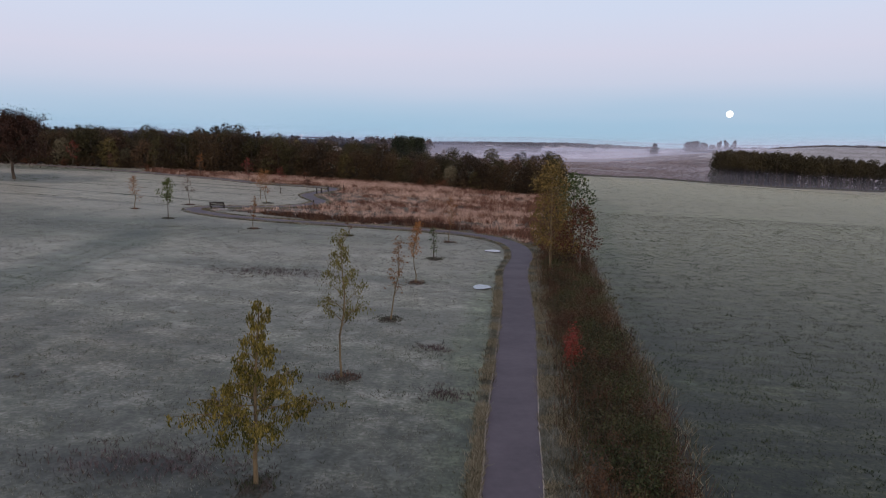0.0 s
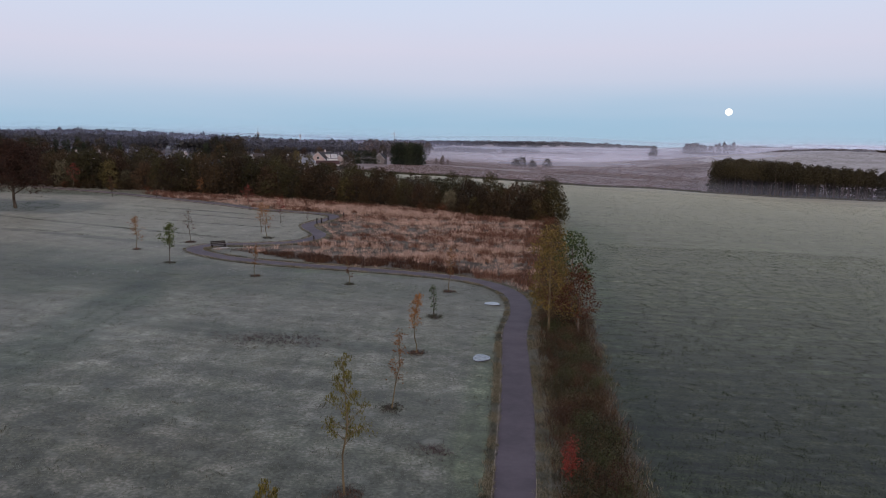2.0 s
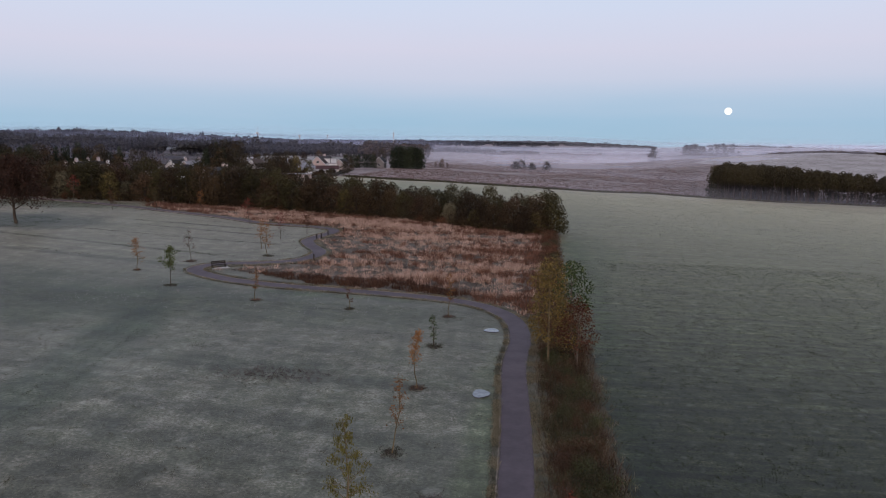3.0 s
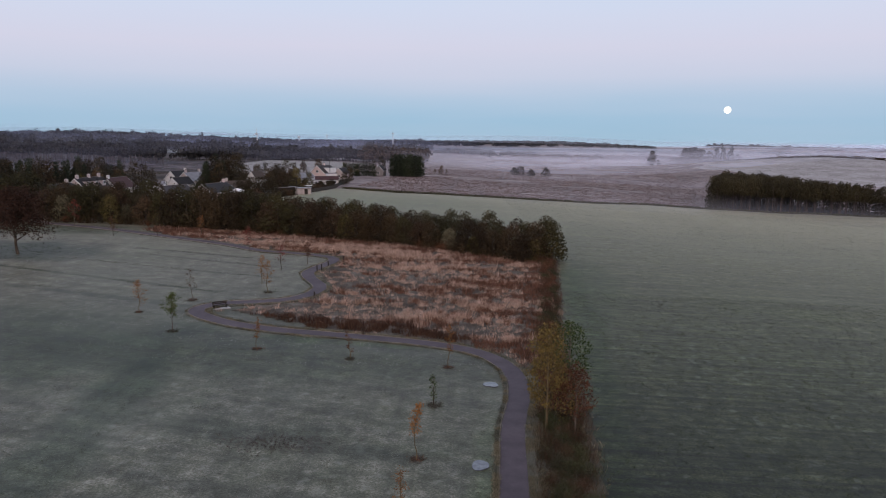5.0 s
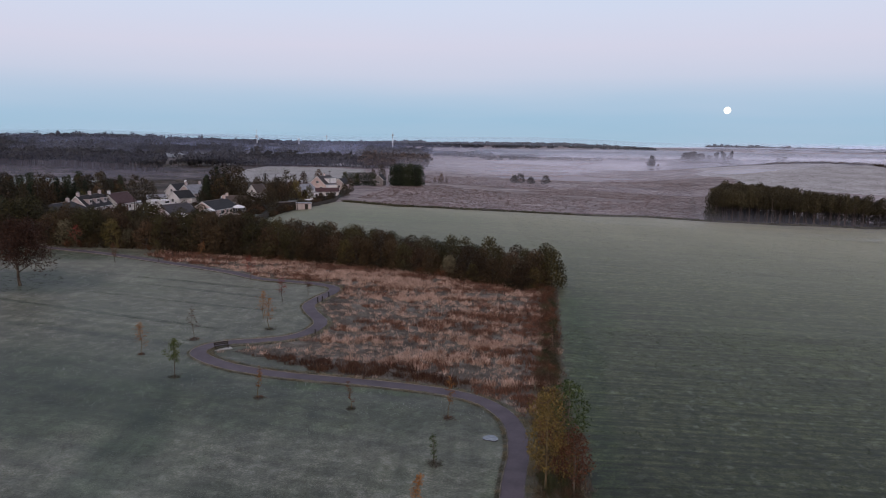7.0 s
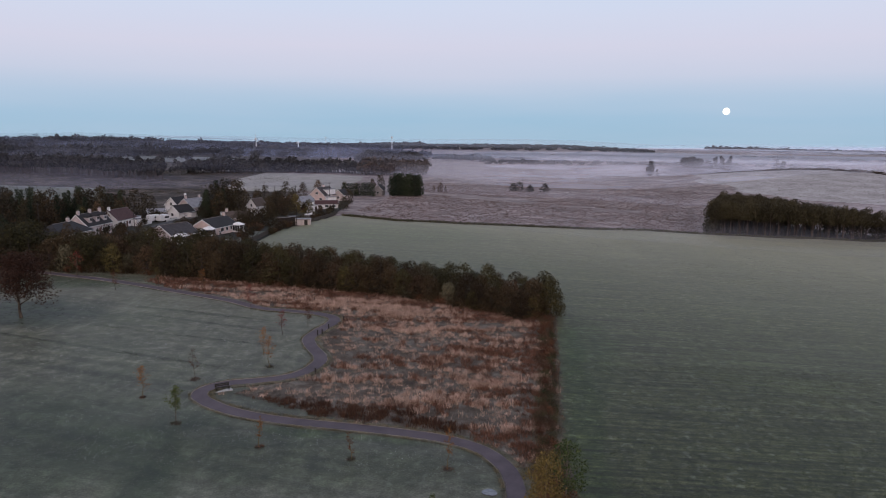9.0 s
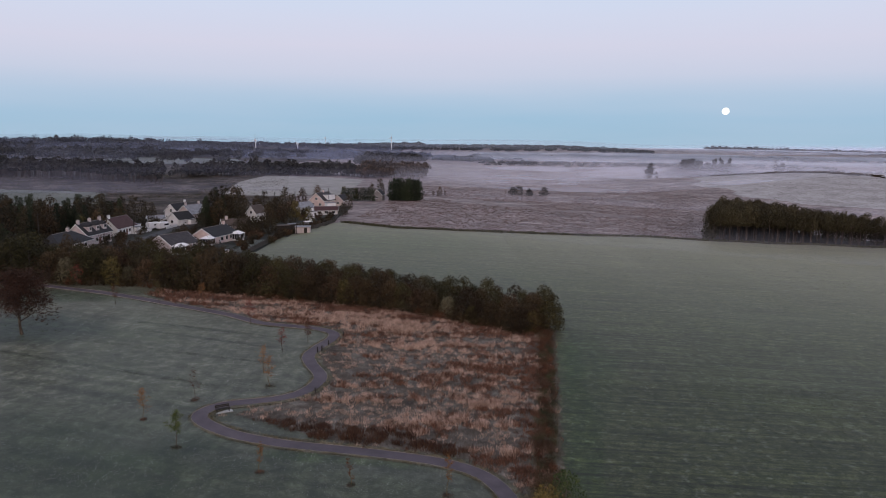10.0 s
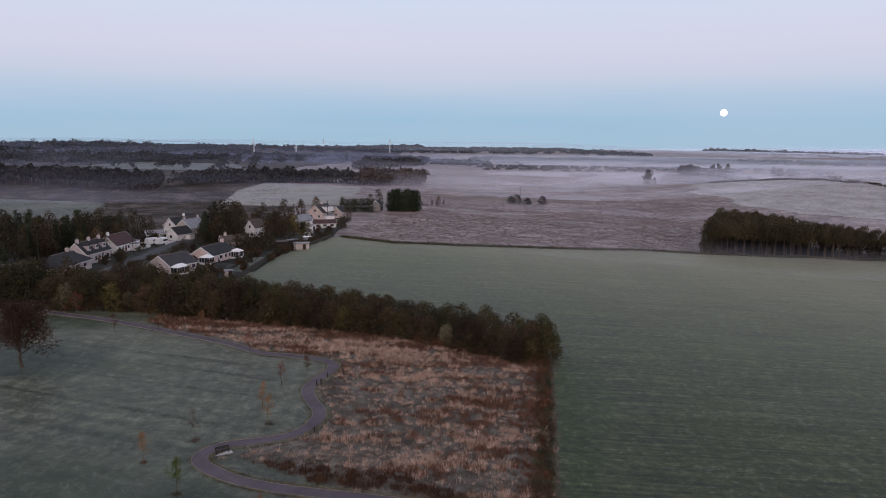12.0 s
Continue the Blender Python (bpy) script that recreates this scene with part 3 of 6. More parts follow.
# ---------------------------------------------------------------- plants
def part(name, verts, faces, material, parent=None, label="", smooth_faces=False):
    ob = mesh_object(name, verts, faces, material, smooth_faces)
    if parent:
        ob.parent = parent
    if label:
        ob["label"] = label
    return ob


def tubes(segments, sides=5):
    """Tapered tubes for (p, q, r, s): from p with radius r to q with radius s."""
    verts, faces = [], []
    ang = np.linspace(0, 2 * np.pi, sides, endpoint=False)
    for p, q, r, s in segments:
        p, q = np.asarray(p, float), np.asarray(q, float)
        d = q - p
        d /= np.linalg.norm(d) + 1e-9
        u = np.cross(d, (0.3, 0.9, 0.1) if abs(d[2]) > 0.8 else (0, 0, 1))
        u /= np.linalg.norm(u) + 1e-9
        w = np.cross(d, u)
        ring = np.cos(ang)[:, None] * u + np.sin(ang)[:, None] * w
        k = len(verts)
        verts.extend((p + ring * r).tolist())
        verts.extend((q + ring * s).tolist())
        for i in range(sides):
            j = (i + 1) % sides
            faces.append((k + i, k + j, k + sides + j, k + sides + i))
        faces.append(tuple(k + sides + i for i in range(sides)))
    return verts, faces


def leaf_quads(rng, centres, size, droop=0.0, narrow=0.6):
    """One bent leaf or leaf clump (two triangles) at each centre, turned at random."""
    n = len(centres)
    a = rng.normal(size=(n, 3))
    a[:, 2] = a[:, 2] * 0.7 - droop
    a /= np.linalg.norm(a, axis=1)[:, None]
    b = np.cross(a, rng.normal(size=(n, 3)))
    b /= np.linalg.norm(b, axis=1)[:, None] + 1e-9
    s = size * rng.uniform(0.6, 1.3, n)[:, None]
    c = np.cross(a, b)
    v = np.stack([centres - a * s * 0.5, centres + b * s * 0.5 * narrow + c * s * 0.12, centres + a * s * 0.5, centres - b * s * 0.5 * narrow + c * s * 0.12], 1).reshape(-1, 3)
    k = np.arange(n)[:, None] * 4
    return v, k + np.arange(4)


def leaf_shell(rng, centres, ways, size, narrow=0.75, loose=0.5):
    """One bent leaf clump at each centre, facing roughly along its way, as the outside of a crown does."""
    n = len(centres)
    w = ways / (np.linalg.norm(ways, axis=1)[:, None] + 1e-9) + rng.normal(size=(n, 3)) * loose
    w /= np.linalg.norm(w, axis=1)[:, None] + 1e-9
    a = np.cross(w, rng.normal(size=(n, 3)))
    a /= np.linalg.norm(a, axis=1)[:, None] + 1e-9
    b = np.cross(w, a)
    s = size * rng.uniform(0.5, 1.35, n)[:, None]
    v = np.stack([centres - a * s * 0.5, centres + b * s * 0.5 * narrow + w * s * 0.14, centres + a * s * 0.5, centres - b * s * 0.5 * narrow + w * s * 0.14], 1).reshape(-1, 3)
    return v, np.arange(n)[:, None] * 4 + np.arange(4)


def lobed_tree(name, seed, tall, base, wide, lobes, radius, leaf, size, count, bark, label, group="", category="tree", trunk=0.14, top=0.75, loose=0.5, ragged=0.14, squash=0.85):
    """A broad tree as one thing: trunk, limbs and a crown of many rounded lobes of leaves. base: the crown's foot as a share of the height."""
    rng = np.random.default_rng(seed)
    thing = new(name)
    seg = [((0, 0, -0.4), (0, 0, tall * 0.35), trunk * 1.2, trunk * 0.85), ((0, 0, tall * 0.35), (rng.normal(0, 0.1), rng.normal(0, 0.1), tall * 0.9), trunk * 0.85, 0.03)]
    cs, ws = [], []
    lob = []
    for k in range(lobes):
        u = (k + rng.uniform(0, 0.9)) / lobes
        r = radius * rng.uniform(0.65, 1.3) * (1.1 - 0.35 * u)
        reach = wide * max(0.05, 1 - top * u ** 1.8) * math.sqrt(rng.uniform(0.35, 1.0)) - r * 0.6
        th = k * 2.4 + rng.uniform(-0.5, 0.5)
        c = np.array([math.cos(th) * max(reach, 0), math.sin(th) * max(reach, 0), tall * base + (tall * (1 - base)) * u - r * 0.25 * u])
        lob.append((c, r))
        f = np.array([0, 0, max(tall * 0.12, c[2] - reach * 0.7 - 0.3)])
        seg.append((f, c, trunk * 0.3, 0.015))
    total = sum(r * r for _, r in lob)
    mid = np.array([0, 0, tall * (base + 0.35 * (1 - base))])
    for c, r in lob:
        m = int(count * r * r / total)
        d = rng.normal(size=(m, 3))
        d /= np.linalg.norm(d, axis=1)[:, None]
        out = (c - mid) / (np.linalg.norm(c - mid) + 1e-6)
        d = d[(d @ out > -0.45)]
        q = c + d * np.array([1, 1, squash]) * r * (rng.uniform(0.72, 1.0, (len(d), 1)) + np.abs(rng.normal(0, ragged, (len(d), 1))))
        cs.append(q)
        ws.append(d + np.array([0, 0, 0.15]))
    cs, ws = np.concatenate(cs), np.concatenate(ws)
    keep = cs[:, 2] > 0.1
    v, f = tubes(seg, 5)
    part("trunk", v, f, M[bark], thing, smooth_faces=True)
    lv, lf = leaf_shell(rng, cs[keep], ws[keep], size, loose=loose)
    part("crown", lv, lf, M[leaf], thing)
    return tagged(thing, label, category, group)


def grow(rng, tall, bare, wide, limbs, radius, lean=0.0, rise=0.6, twigs=5, shape=0.0, levels=2):
    """Trunk and limbs of a tree. Returns its segments and the points that carry leaves."""
    seg, tips = [], []
    n = 7
    pts = [np.zeros(3)]
    for k in range(n):
        pts.append(pts[-1] + np.array([rng.normal(0, 0.02 - 0.011 * shape) + lean / n, rng.normal(0, 0.02 - 0.011 * shape), 1.0 / n]) * tall)
    pts = np.array(pts)
    rad = lambda u: radius * (1 - u) ** 0.8 + 0.008
    for k in range(n):
        seg.append((pts[k], pts[k + 1], rad(k / n), rad((k + 1) / n)))
    for k in range(limbs):
        u = bare + (0.97 - bare) * ((k + rng.uniform(0, 0.8)) / limbs)
        i = min(int(u * n), n - 1)
        p = pts[i] + (pts[i + 1] - pts[i]) * (u * n - i)
        v = (u - bare) / (1 - bare)
        form = 1 - abs(v - 0.3) ** 1.3 * (1.35 if v > 0.3 else 0.9)
        form = form * (1 - shape) + shape * (1 - 0.85 * min(1.0, max(0.0, v - 0.12) / 0.6) ** 0.7)
        reach = wide * form * rng.uniform(0.7, 1.15)
        reach = max(reach, wide * 0.14)
        th = k * 2.4 + rng.uniform(-0.5, 0.5)
        d = np.array([np.cos(th), np.sin(th), rise * rng.uniform(0.5, 1.4)])
        d /= np.linalg.norm(d)
        q = p + d * reach * 0.5 + np.array([0, 0, 0.03 * tall])
        e = q + (d + np.array([0, 0, 0.25])) * reach * 0.5
        r = max(rad(u) * 0.5, 0.01)
        seg += [(p, q, r, r * 0.6), (q, e, r * 0.6, 0.006)]
        for m in range(max(2, int(twigs * (1 - shape + shape * 1.5 * form)))):
            f = rng.uniform(0.3, 1.0)
            s = p + (q - p) * f * 2 if f < 0.5 else q + (e - q) * (f - 0.5) * 2
            w = s + (rng.normal(size=3) * np.array([1, 1, 0.7 - 0.42 * shape]) + d * 0.6) * reach * (0.26 - 0.08 * shape)
            if levels > 1:
                seg.append((s, w, r * 0.3, 0.004))
            tips += [s * 0.4 + w * 0.6, w]
        tips.append(e)
    tips.append(pts[-1])
    return seg, np.array(tips)


def tree(name, seed, tall, bare, wide, limbs, radius, leaf, size, count, clump, bark, label, lean=0.0, rise=0.6, droop=0.3, twigs=5, category="tree", group="", sides=5, levels=2, shape=0.0, narrow=0.6, hang=0.0):
    """A tree as one thing: an empty at its foot with a trunk (and limbs) and a crown of leaves."""
    rng = np.random.default_rng(seed)
    top = new(name)
    seg, tips = grow(rng, tall, bare, wide, limbs, radius, lean, rise, twigs, shape, levels)
    seg[0] = ((0, 0, -0.4), seg[0][1], seg[0][2] * 1.25, seg[0][3])
    v, f = tubes(seg, sides)
    part("trunk", v, f, M[bark], top, smooth_faces=True)
    if count:
        c = tips[rng.integers(0, len(tips), count)] + rng.normal(size=(count, 3)) * clump
        c = c[c[:, 2] > 0.15]
        c[:, 2] -= rng.uniform(0, 1, len(c)) * hang
        lv, lf = leaf_quads(rng, c, size, droop, narrow)
        part("crown", lv, lf, M[leaf], top)
    return tagged(top, label, category, group)


def put(ob, x, y, turn=0.0, scale=1.0, lift=0.0):
    ob.matrix_basis = Matrix.LocRotScale((x, y, height(x, y) + lift), Euler((0, 0, turn)), (scale,) * 3)
    return ob


def copy_to(ob, x, y, turn=0.0, scale=1.0, flat=1.0, lift=0.0):
    c = copy_thing(ob, Matrix.Identity(4))
    c.matrix_basis = Matrix.LocRotScale((x, y, height(x, y) + lift), Euler((0, 0, turn)), (scale, scale, scale * flat))
    return c


def bush(name, seed, tall, wide, leaf, size, count, label, stems=7, category="shrub", group="", bark="bark", fill=0.25):
    """A many-stemmed shrub."""
    rng = np.random.default_rng(seed)
    top = new(name)
    seg, tips = [], []
    for k in range(stems):
        th, out = k * 2.4 + rng.uniform(-0.4, 0.4), rng.uniform(0.15, 1.0)
        q = np.array([np.cos(th) * out * wide * 0.5, np.sin(th) * out * wide * 0.5, tall * rng.uniform(0.5, 1.0) * (1.05 - 0.35 * out)])
        m = q * np.array([0.45, 0.45, 0.5])
        seg += [(np.array([np.cos(th) * 0.1, np.sin(th) * 0.1, -0.3]), m, 0.03, 0.02), (m, q, 0.02, 0.006)]
        for _ in range(6):
            tips.append(m + (q - m) * rng.uniform(-0.3, 1.0) + rng.normal(size=3) * wide * 0.12)
        tips.append(q)
    v, f = tubes(seg, 4)
    part("woody_base", v, f, M[bark], top)
    tips = np.array(tips)
    c = tips[rng.integers(0, len(tips), count)] + rng.normal(size=(count, 3)) * fill * np.array([wide, wide, tall]) * 0.45
    c[:, 2] = np.abs(c[:, 2])
    lv, lf = leaf_shell(rng, c, c - np.array([0, 0, tall * 0.3]) + np.array([0, 0, 0.2]), size, 0.65, 0.7)
    part("foliage", lv, lf, M[leaf], top)
    return tagged(top, label, category, group)


def blades(name, xy, tall, wide, material, label, seed, per=6, lean=0.35, width=0.03, category="grass", lift=0.0):
    """Tufts of grass: per blades (single triangles) at each foot, as one piece of ground cover."""
    rng = np.random.default_rng(seed)
    n = len(xy)
    foot = np.repeat(np.column_stack([xy, land(xy[:, 0], xy[:, 1]) + lift]), per, 0)
    h = np.repeat(np.broadcast_to(tall, n), per) * rng.uniform(0.55, 1.15, n * per)
    w = np.repeat(np.broadcast_to(wide, n), per)
    foot[:, :2] += rng.normal(size=(n * per, 2)) * w[:, None] * 0.5
    th = rng.uniform(0, 2 * np.pi, n * per)
    off = np.column_stack([np.cos(th), np.sin(th)])
    tip = foot.copy()
    tip[:, :2] += rng.normal(size=(n * per, 2)) * (lean * h)[:, None]
    tip[:, 2] += h
    foot[:, 2] -= 0.04
    bw = (np.broadcast_to(width, n).repeat(per))[:, None] * off
    a, b = foot.copy(), foot.copy()
    a[:, :2] += bw
    b[:, :2] -= bw
    v = np.stack([a, b, tip], 1).reshape(-1, 3)
    f = np.arange(len(v)).reshape(-1, 3)
    return tagged(mesh_object(name, v, f, material), label, category, kind="stuff")


# tree belt behind the park
BELT = [lobed_tree("belt_tree", 100 + k, t, 0.12, w, 20, 1.35, lf, 0.32, 2500, "dark_bark", lab, group="tree belt behind the park", top=0.68)
        for k, (t, w, lf, lab) in enumerate([(7.4, 3.5, "belt", "dense brown-leaved hawthorn tree in the belt"), (6.7, 3.3, "belt", "dense olive-brown tree in the belt"), (7.1, 3.6, "dark", "dark bushy autumn tree in the belt"),
                                            (6.4, 3.0, "beltolive", "olive-yellow leaved tree in the belt"), (7.8, 3.6, "beltgreen", "tall dark green tree in the belt"), (6.2, 3.4, "brownbelt", "russet-brown leaved tree in the belt"),
                                            (4.6, 2.2, "palebelt", "pale frosted willow scrub in the belt")])]


def plant_belt():
    rng = random.Random(5)
    first = set()
    for row in range(4):
        x = 20.5 - row * 0.7
        while x > -150:
            y = float(belt_y(x)) + 2.0 + row * 3.4 + rng.uniform(-0.7, 0.7)
            k = rng.choice([0, 5, 1, 2, 4, 4, 1, 3, 5, 0, 6] if row == 0 else [0, 1, 2, 4, 5, 4])
            s = rng.uniform(0.80, 1.16) * float(np.interp(x, [-90, -50, -20, 0, 20], [1.06, 0.98, 0.88, 0.84, 0.86]))
            if k in first:
                copy_to(BELT[k], x, y, rng.uniform(0, 6.28), s)
            else:
                first.add(k)
                put(BELT[k], x, y, rng.uniform(0, 6.28), s)
            x -= rng.uniform(2.5, 4.3) * (1.0 if x < -45 else 0.85) * (1.0 if row == 0 else 1.15)
    for x, y, s in ((20.2, 136.5, 0.95), (17.0, 134.8, 0.6), (6.0, 138.6, 0.55)):
        copy_to(BELT[3], x, y, x, s)
    for k, ob in enumerate(BELT):
        if k not in first:
            put(ob, -20 - 5 * k, float(belt_y(-20 - 5 * k)) + 6)


plant_belt()


def plant_undergrowth():
    rng = random.Random(15)
    kinds = [bush("belt_shrub", 230, 1.9, 2.4, "belt", 0.26, 420, "dense brown-olive shrub at the tree belt's foot", group="undergrowth of the belt"),
             bush("belt_shrub", 231, 1.5, 2.2, "rust", 0.22, 360, "rust-brown shrub at the tree belt's foot", group="undergrowth of the belt"),
             bush("belt_shrub", 232, 2.1, 2.3, "dark", 0.27, 420, "dark shrub at the tree belt's foot", group="undergrowth of the belt")]
    x, done = 19.0, 0
    while x > -120:
        y = float(belt_y(x)) + rng.uniform(0.2, 1.6)
        k = done if done < 3 else rng.choice([0, 0, 2, 2, 1])
        if done < 3:
            put(kinds[k], x, y, 0, 1.0)
        else:
            copy_to(kinds[k], x, y, rng.uniform(0, 6.28), rng.uniform(0.75, 1.3))
        done += 1
        x -= rng.uniform(1.5, 2.6)


plant_undergrowth()

# young trees on the lawn: name, place, height, look
first_tree = tree("young_tree", 11, 5.2, 0.30, 1.9, 34, 0.062, "olivegreen", 0.12, 6200, 0.055, "young_bark", "young olive-green tree with drooping autumn leaves on the lawn", twigs=11, rise=0.10, droop=2.6, sides=6, shape=1.0, narrow=0.36, hang=0.16)
put(first_tree, -5.2, 19.5, 0.4)
lower_rng = np.random.default_rng(18)
lower = np.concatenate([np.array([math.cos(a) * r, math.sin(a) * r, z]) + lower_rng.normal(size=(190, 3)) * np.array([0.16, 0.16, 0.22]) for a, r, z in ((2.7, 0.85, 1.35), (2.2, 0.6, 1.65), (6.0, 0.5, 1.5), (4.4, 0.6, 1.6))])
part("lower_leaves", *leaf_quads(lower_rng, lower, 0.125, 2.6, 0.36), M["olive"], first_tree, "browning lower leaves")
put(tree("young_tree", 9, 4.55, 0.36, 1.2, 14, 0.06, "yellow", 0.14, 1300, 0.13, "young_bark", "young yellow-green tree below the drone", twigs=6, rise=0.4, droop=0.9, sides=6, shape=0.6), -6.6, 10.0, 1.4)
put(tree("young_tree", 12, 6.0, 0.33, 1.15, 19, 0.045, "olive", 0.12, 1500, 0.09, "young_bark", "slender young tree with sparse yellow-olive leaves", twigs=7, rise=0.35, droop=2.0, sides=6, shape=0.5, narrow=0.36, hang=0.12), -4.1, 29.1, 1.0)
put(tree("young_tree", 13, 4.4, 0.3, 0.6, 14, 0.035, "orange", 0.11, 330, 0.1, "young_bark", "thin young tree with few orange leaves", twigs=5, rise=1.3), -2.9, 39.4)
put(tree("young_tree", 14, 4.2, 0.4, 0.55, 14, 0.035, "orange", 0.13, 520, 0.11, "young_bark", "thin young tree with orange autumn leaves", twigs=5, rise=1.2), -1.9, 50.2)
put(tree("young_tree", 15, 2.6, 0.15, 0.4, 10, 0.04, "green", 0.13, 260, 0.1, "bark", "short dark young tree beside the path", twigs=4, rise=1.2), -0.7, 61.0)
put(tree("young_tree", 16, 4.3, 0.3, 0.5, 12, 0.035, "orange", 0.14, 260, 0.1, "young_bark", "thin young tree with faded orange leaves", twigs=5, rise=1.2), 0.6, 71.5)
put(tree("young_tree", 17, 2.8, 0.25, 0.35, 9, 0.035, "rust", 0.14, 160, 0.1, "young_bark", "small bare-topped sapling near the path bend", twigs=4, rise=1.2), -9.4, 72.9)
put(tree("young_tree", 18, 3.2, 0.25, 0.4, 9, 0.035, "orange", 0.14, 170, 0.1, "young_bark", "small sapling with few brown leaves", twigs=4, rise=1.2), -19.4, 74.9)
put(tree("young_tree", 19, 4.2, 0.32, 0.75, 12, 0.045, "green", 0.18, 700, 0.16, "bark", "young green-leaved tree on the lawn", twigs=5, rise=0.9), -30.0, 80.1)
put(tree("young_tree", 20, 3.9, 0.28, 0.7, 12, 0.04, "orange", 0.13, 420, 0.16, "young_bark", "young orange-leaved tree on the lawn", twigs=5, rise=1.0), -36.7, 87.5)
put(tree("young_tree", 21, 4.0, 0.3, 0.8, 12, 0.04, "rust", 0.14, 130, 0.12, "bark", "nearly bare reddish young tree", twigs=6, rise=0.9), -32.6, 94.4)
put(tree("young_tree", 22, 4.4, 0.28, 0.8, 12, 0.045, "orange", 0.14, 420, 0.17, "young_bark", "young tree with bright orange leaves", twigs=5, rise=0.9), -24.1, 100.7)
put(tree("young_tree", 23, 4.2, 0.28, 0.7, 12, 0.045, "orange", 0.14, 380, 0.17, "young_bark", "young tree with bright orange leaves", twigs=5, rise=0.9), -26.3, 106.0)
put(tree("young_tree", 24, 4.0, 0.3, 0.8, 12, 0.045, "red", 0.14, 320, 0.17, "bark", "young tree with thin red leaves", twigs=5, rise=0.9), -25.7, 116.1)
for k, (x, y, lf, t, lab) in enumerate([(-63.2, 141.3, "rust", 3.6, "small rusty young tree near the belt"), (-55.6, 143.5, "beltolive", 4.2, "young yellow-green tree near the belt"), (-47.4, 144.5, "orange", 4.0, "small orange young tree near the belt"),
                                       (-34.5, 131.1, "red", 4.2, "young red-leaved tree near the belt"), (-75.5, 150.8, "red", 5.2, "red-leaved maple at the belt's foot"), (-22.5, 122.0, "rust", 3.2, "small rusty sapling by the path")]):
    put(tree("young_tree", 40 + k, t, 0.28, 0.26 * t, 12, 0.05, lf, 0.17, 330, 0.2, "bark", lab, twigs=5, rise=0.8), x, y)
put(tree("oak_tree", 60, 9.4, 0.22, 5.3, 26, 0.24, "oak", 0.28, 14000, 0.5, "bark", "large dark rust-brown tree standing alone on the lawn", twigs=7, rise=0.7), -69.4, 119.7)

# hedgerow trees
put(lobed_tree("hedgerow_tree", 70, 8.5, 0.28, 2.0, 22, 0.85, "hedgeolive", 0.17, 5200, "young_bark", "tall olive-brown hedgerow tree with a pale trunk", trunk=0.1, top=0.6, ragged=0.3, loose=0.8), 8.4, 57.0)
put(lobed_tree("hedgerow_tree", 71, 7.6, 0.52, 1.9, 12, 0.75, "green", 0.18, 2400, "bark", "green-leaved tree growing in the hedgerow", trunk=0.1, top=0.6, ragged=0.3, loose=0.8), 11.0, 62.0)
put(lobed_tree("hedgerow_tree", 72, 5.4, 0.36, 1.7, 14, 0.7, "rust", 0.15, 2800, "bark", "rust-leaved tree growing in the hedgerow", trunk=0.09, top=0.6, ragged=0.3, loose=0.8), 10.5, 56.0, 2.0)


def plant_hedge():
    rng = random.Random(9)
    kinds = [bush("hedge_shrub", 200, 1.2, 1.7, "bramble", 0.09, 1000, "dense dark bramble shrub in the hedgerow", group="hedgerow shrubs"),
             bush("hedge_shrub", 201, 1.3, 1.6, "brown", 0.085, 900, "brown autumn shrub in the hedgerow", group="hedgerow shrubs"),
             bush("hedge_shrub", 202, 1.1, 1.6, "hedgegreen", 0.09, 1000, "low dark green shrub in the hedgerow", group="hedgerow shrubs"),
             bush("hedge_shrub", 203, 1.6, 1.6, "rust", 0.13, 680, "rust-red shrub in the hedgerow", group="hedgerow shrubs")]
    done = set()
    y = -6.0
    while y < 134:
        half = float(np.interp(y, [0, 20, 60, 75, 134], [0.95, 1.0, 1.6, 0.8, 0.75]))
        for side in (-1, 0, 1):
            x = float(hedge_x(y)) + side * half * 0.75 + rng.uniform(-0.35, 0.35) 
            k = rng.choice([0, 1, 0, 2, 0, 1, 2]) if y < 60 else rng.choice([1, 3, 0, 1, 0, 2])
            if y > 75 and side == 0:
                continue
            s = rng.uniform(0.75, 1.1) * (1.0 if y < 60 else 1.2 if y < 75 else 0.95)
            yy = y + rng.uniform(-0.5, 0.5)
            if k in done:
                copy_to(kinds[k], x, yy, rng.uniform(0, 6.28), s, rng.uniform(0.8, 1.15))
            else:
                done.add(k)
                put(kinds[k], x, yy, 0, s)
        y += 1.2 if y < 60 else 1.6
    put(bush("red_shrub", 210, 1.9, 1.0, "red", 0.085, 1300, "bright red-leaved shrub at the hedgerow's edge"), 5.6, 30.8)


plant_hedge()
# ---------------------------------------------------------------- grass
def scatter(rng, n, x0, x1, y0, y1, inside, near=0.0):
    """n places in a rectangle, closer together towards its near side."""
    u = rng.uniform(0, 1, n)
    y = y0 + (y1 - y0) * (u ** (1 + near))
    x = rng.uniform(x0, x1, n)
    keep = inside(x, y)
    return np.column_stack([x, y])[keep]


def patchy(xy, scale, seed, stretch=1.0):
    """Smooth noise from 0 to 1 at each place."""
    return np.array([noise.fractal((x * scale * stretch + seed, y * scale, seed * 0.7), 0.7, 2.1, 4) for x, y in xy]) * 0.5 + 0.5


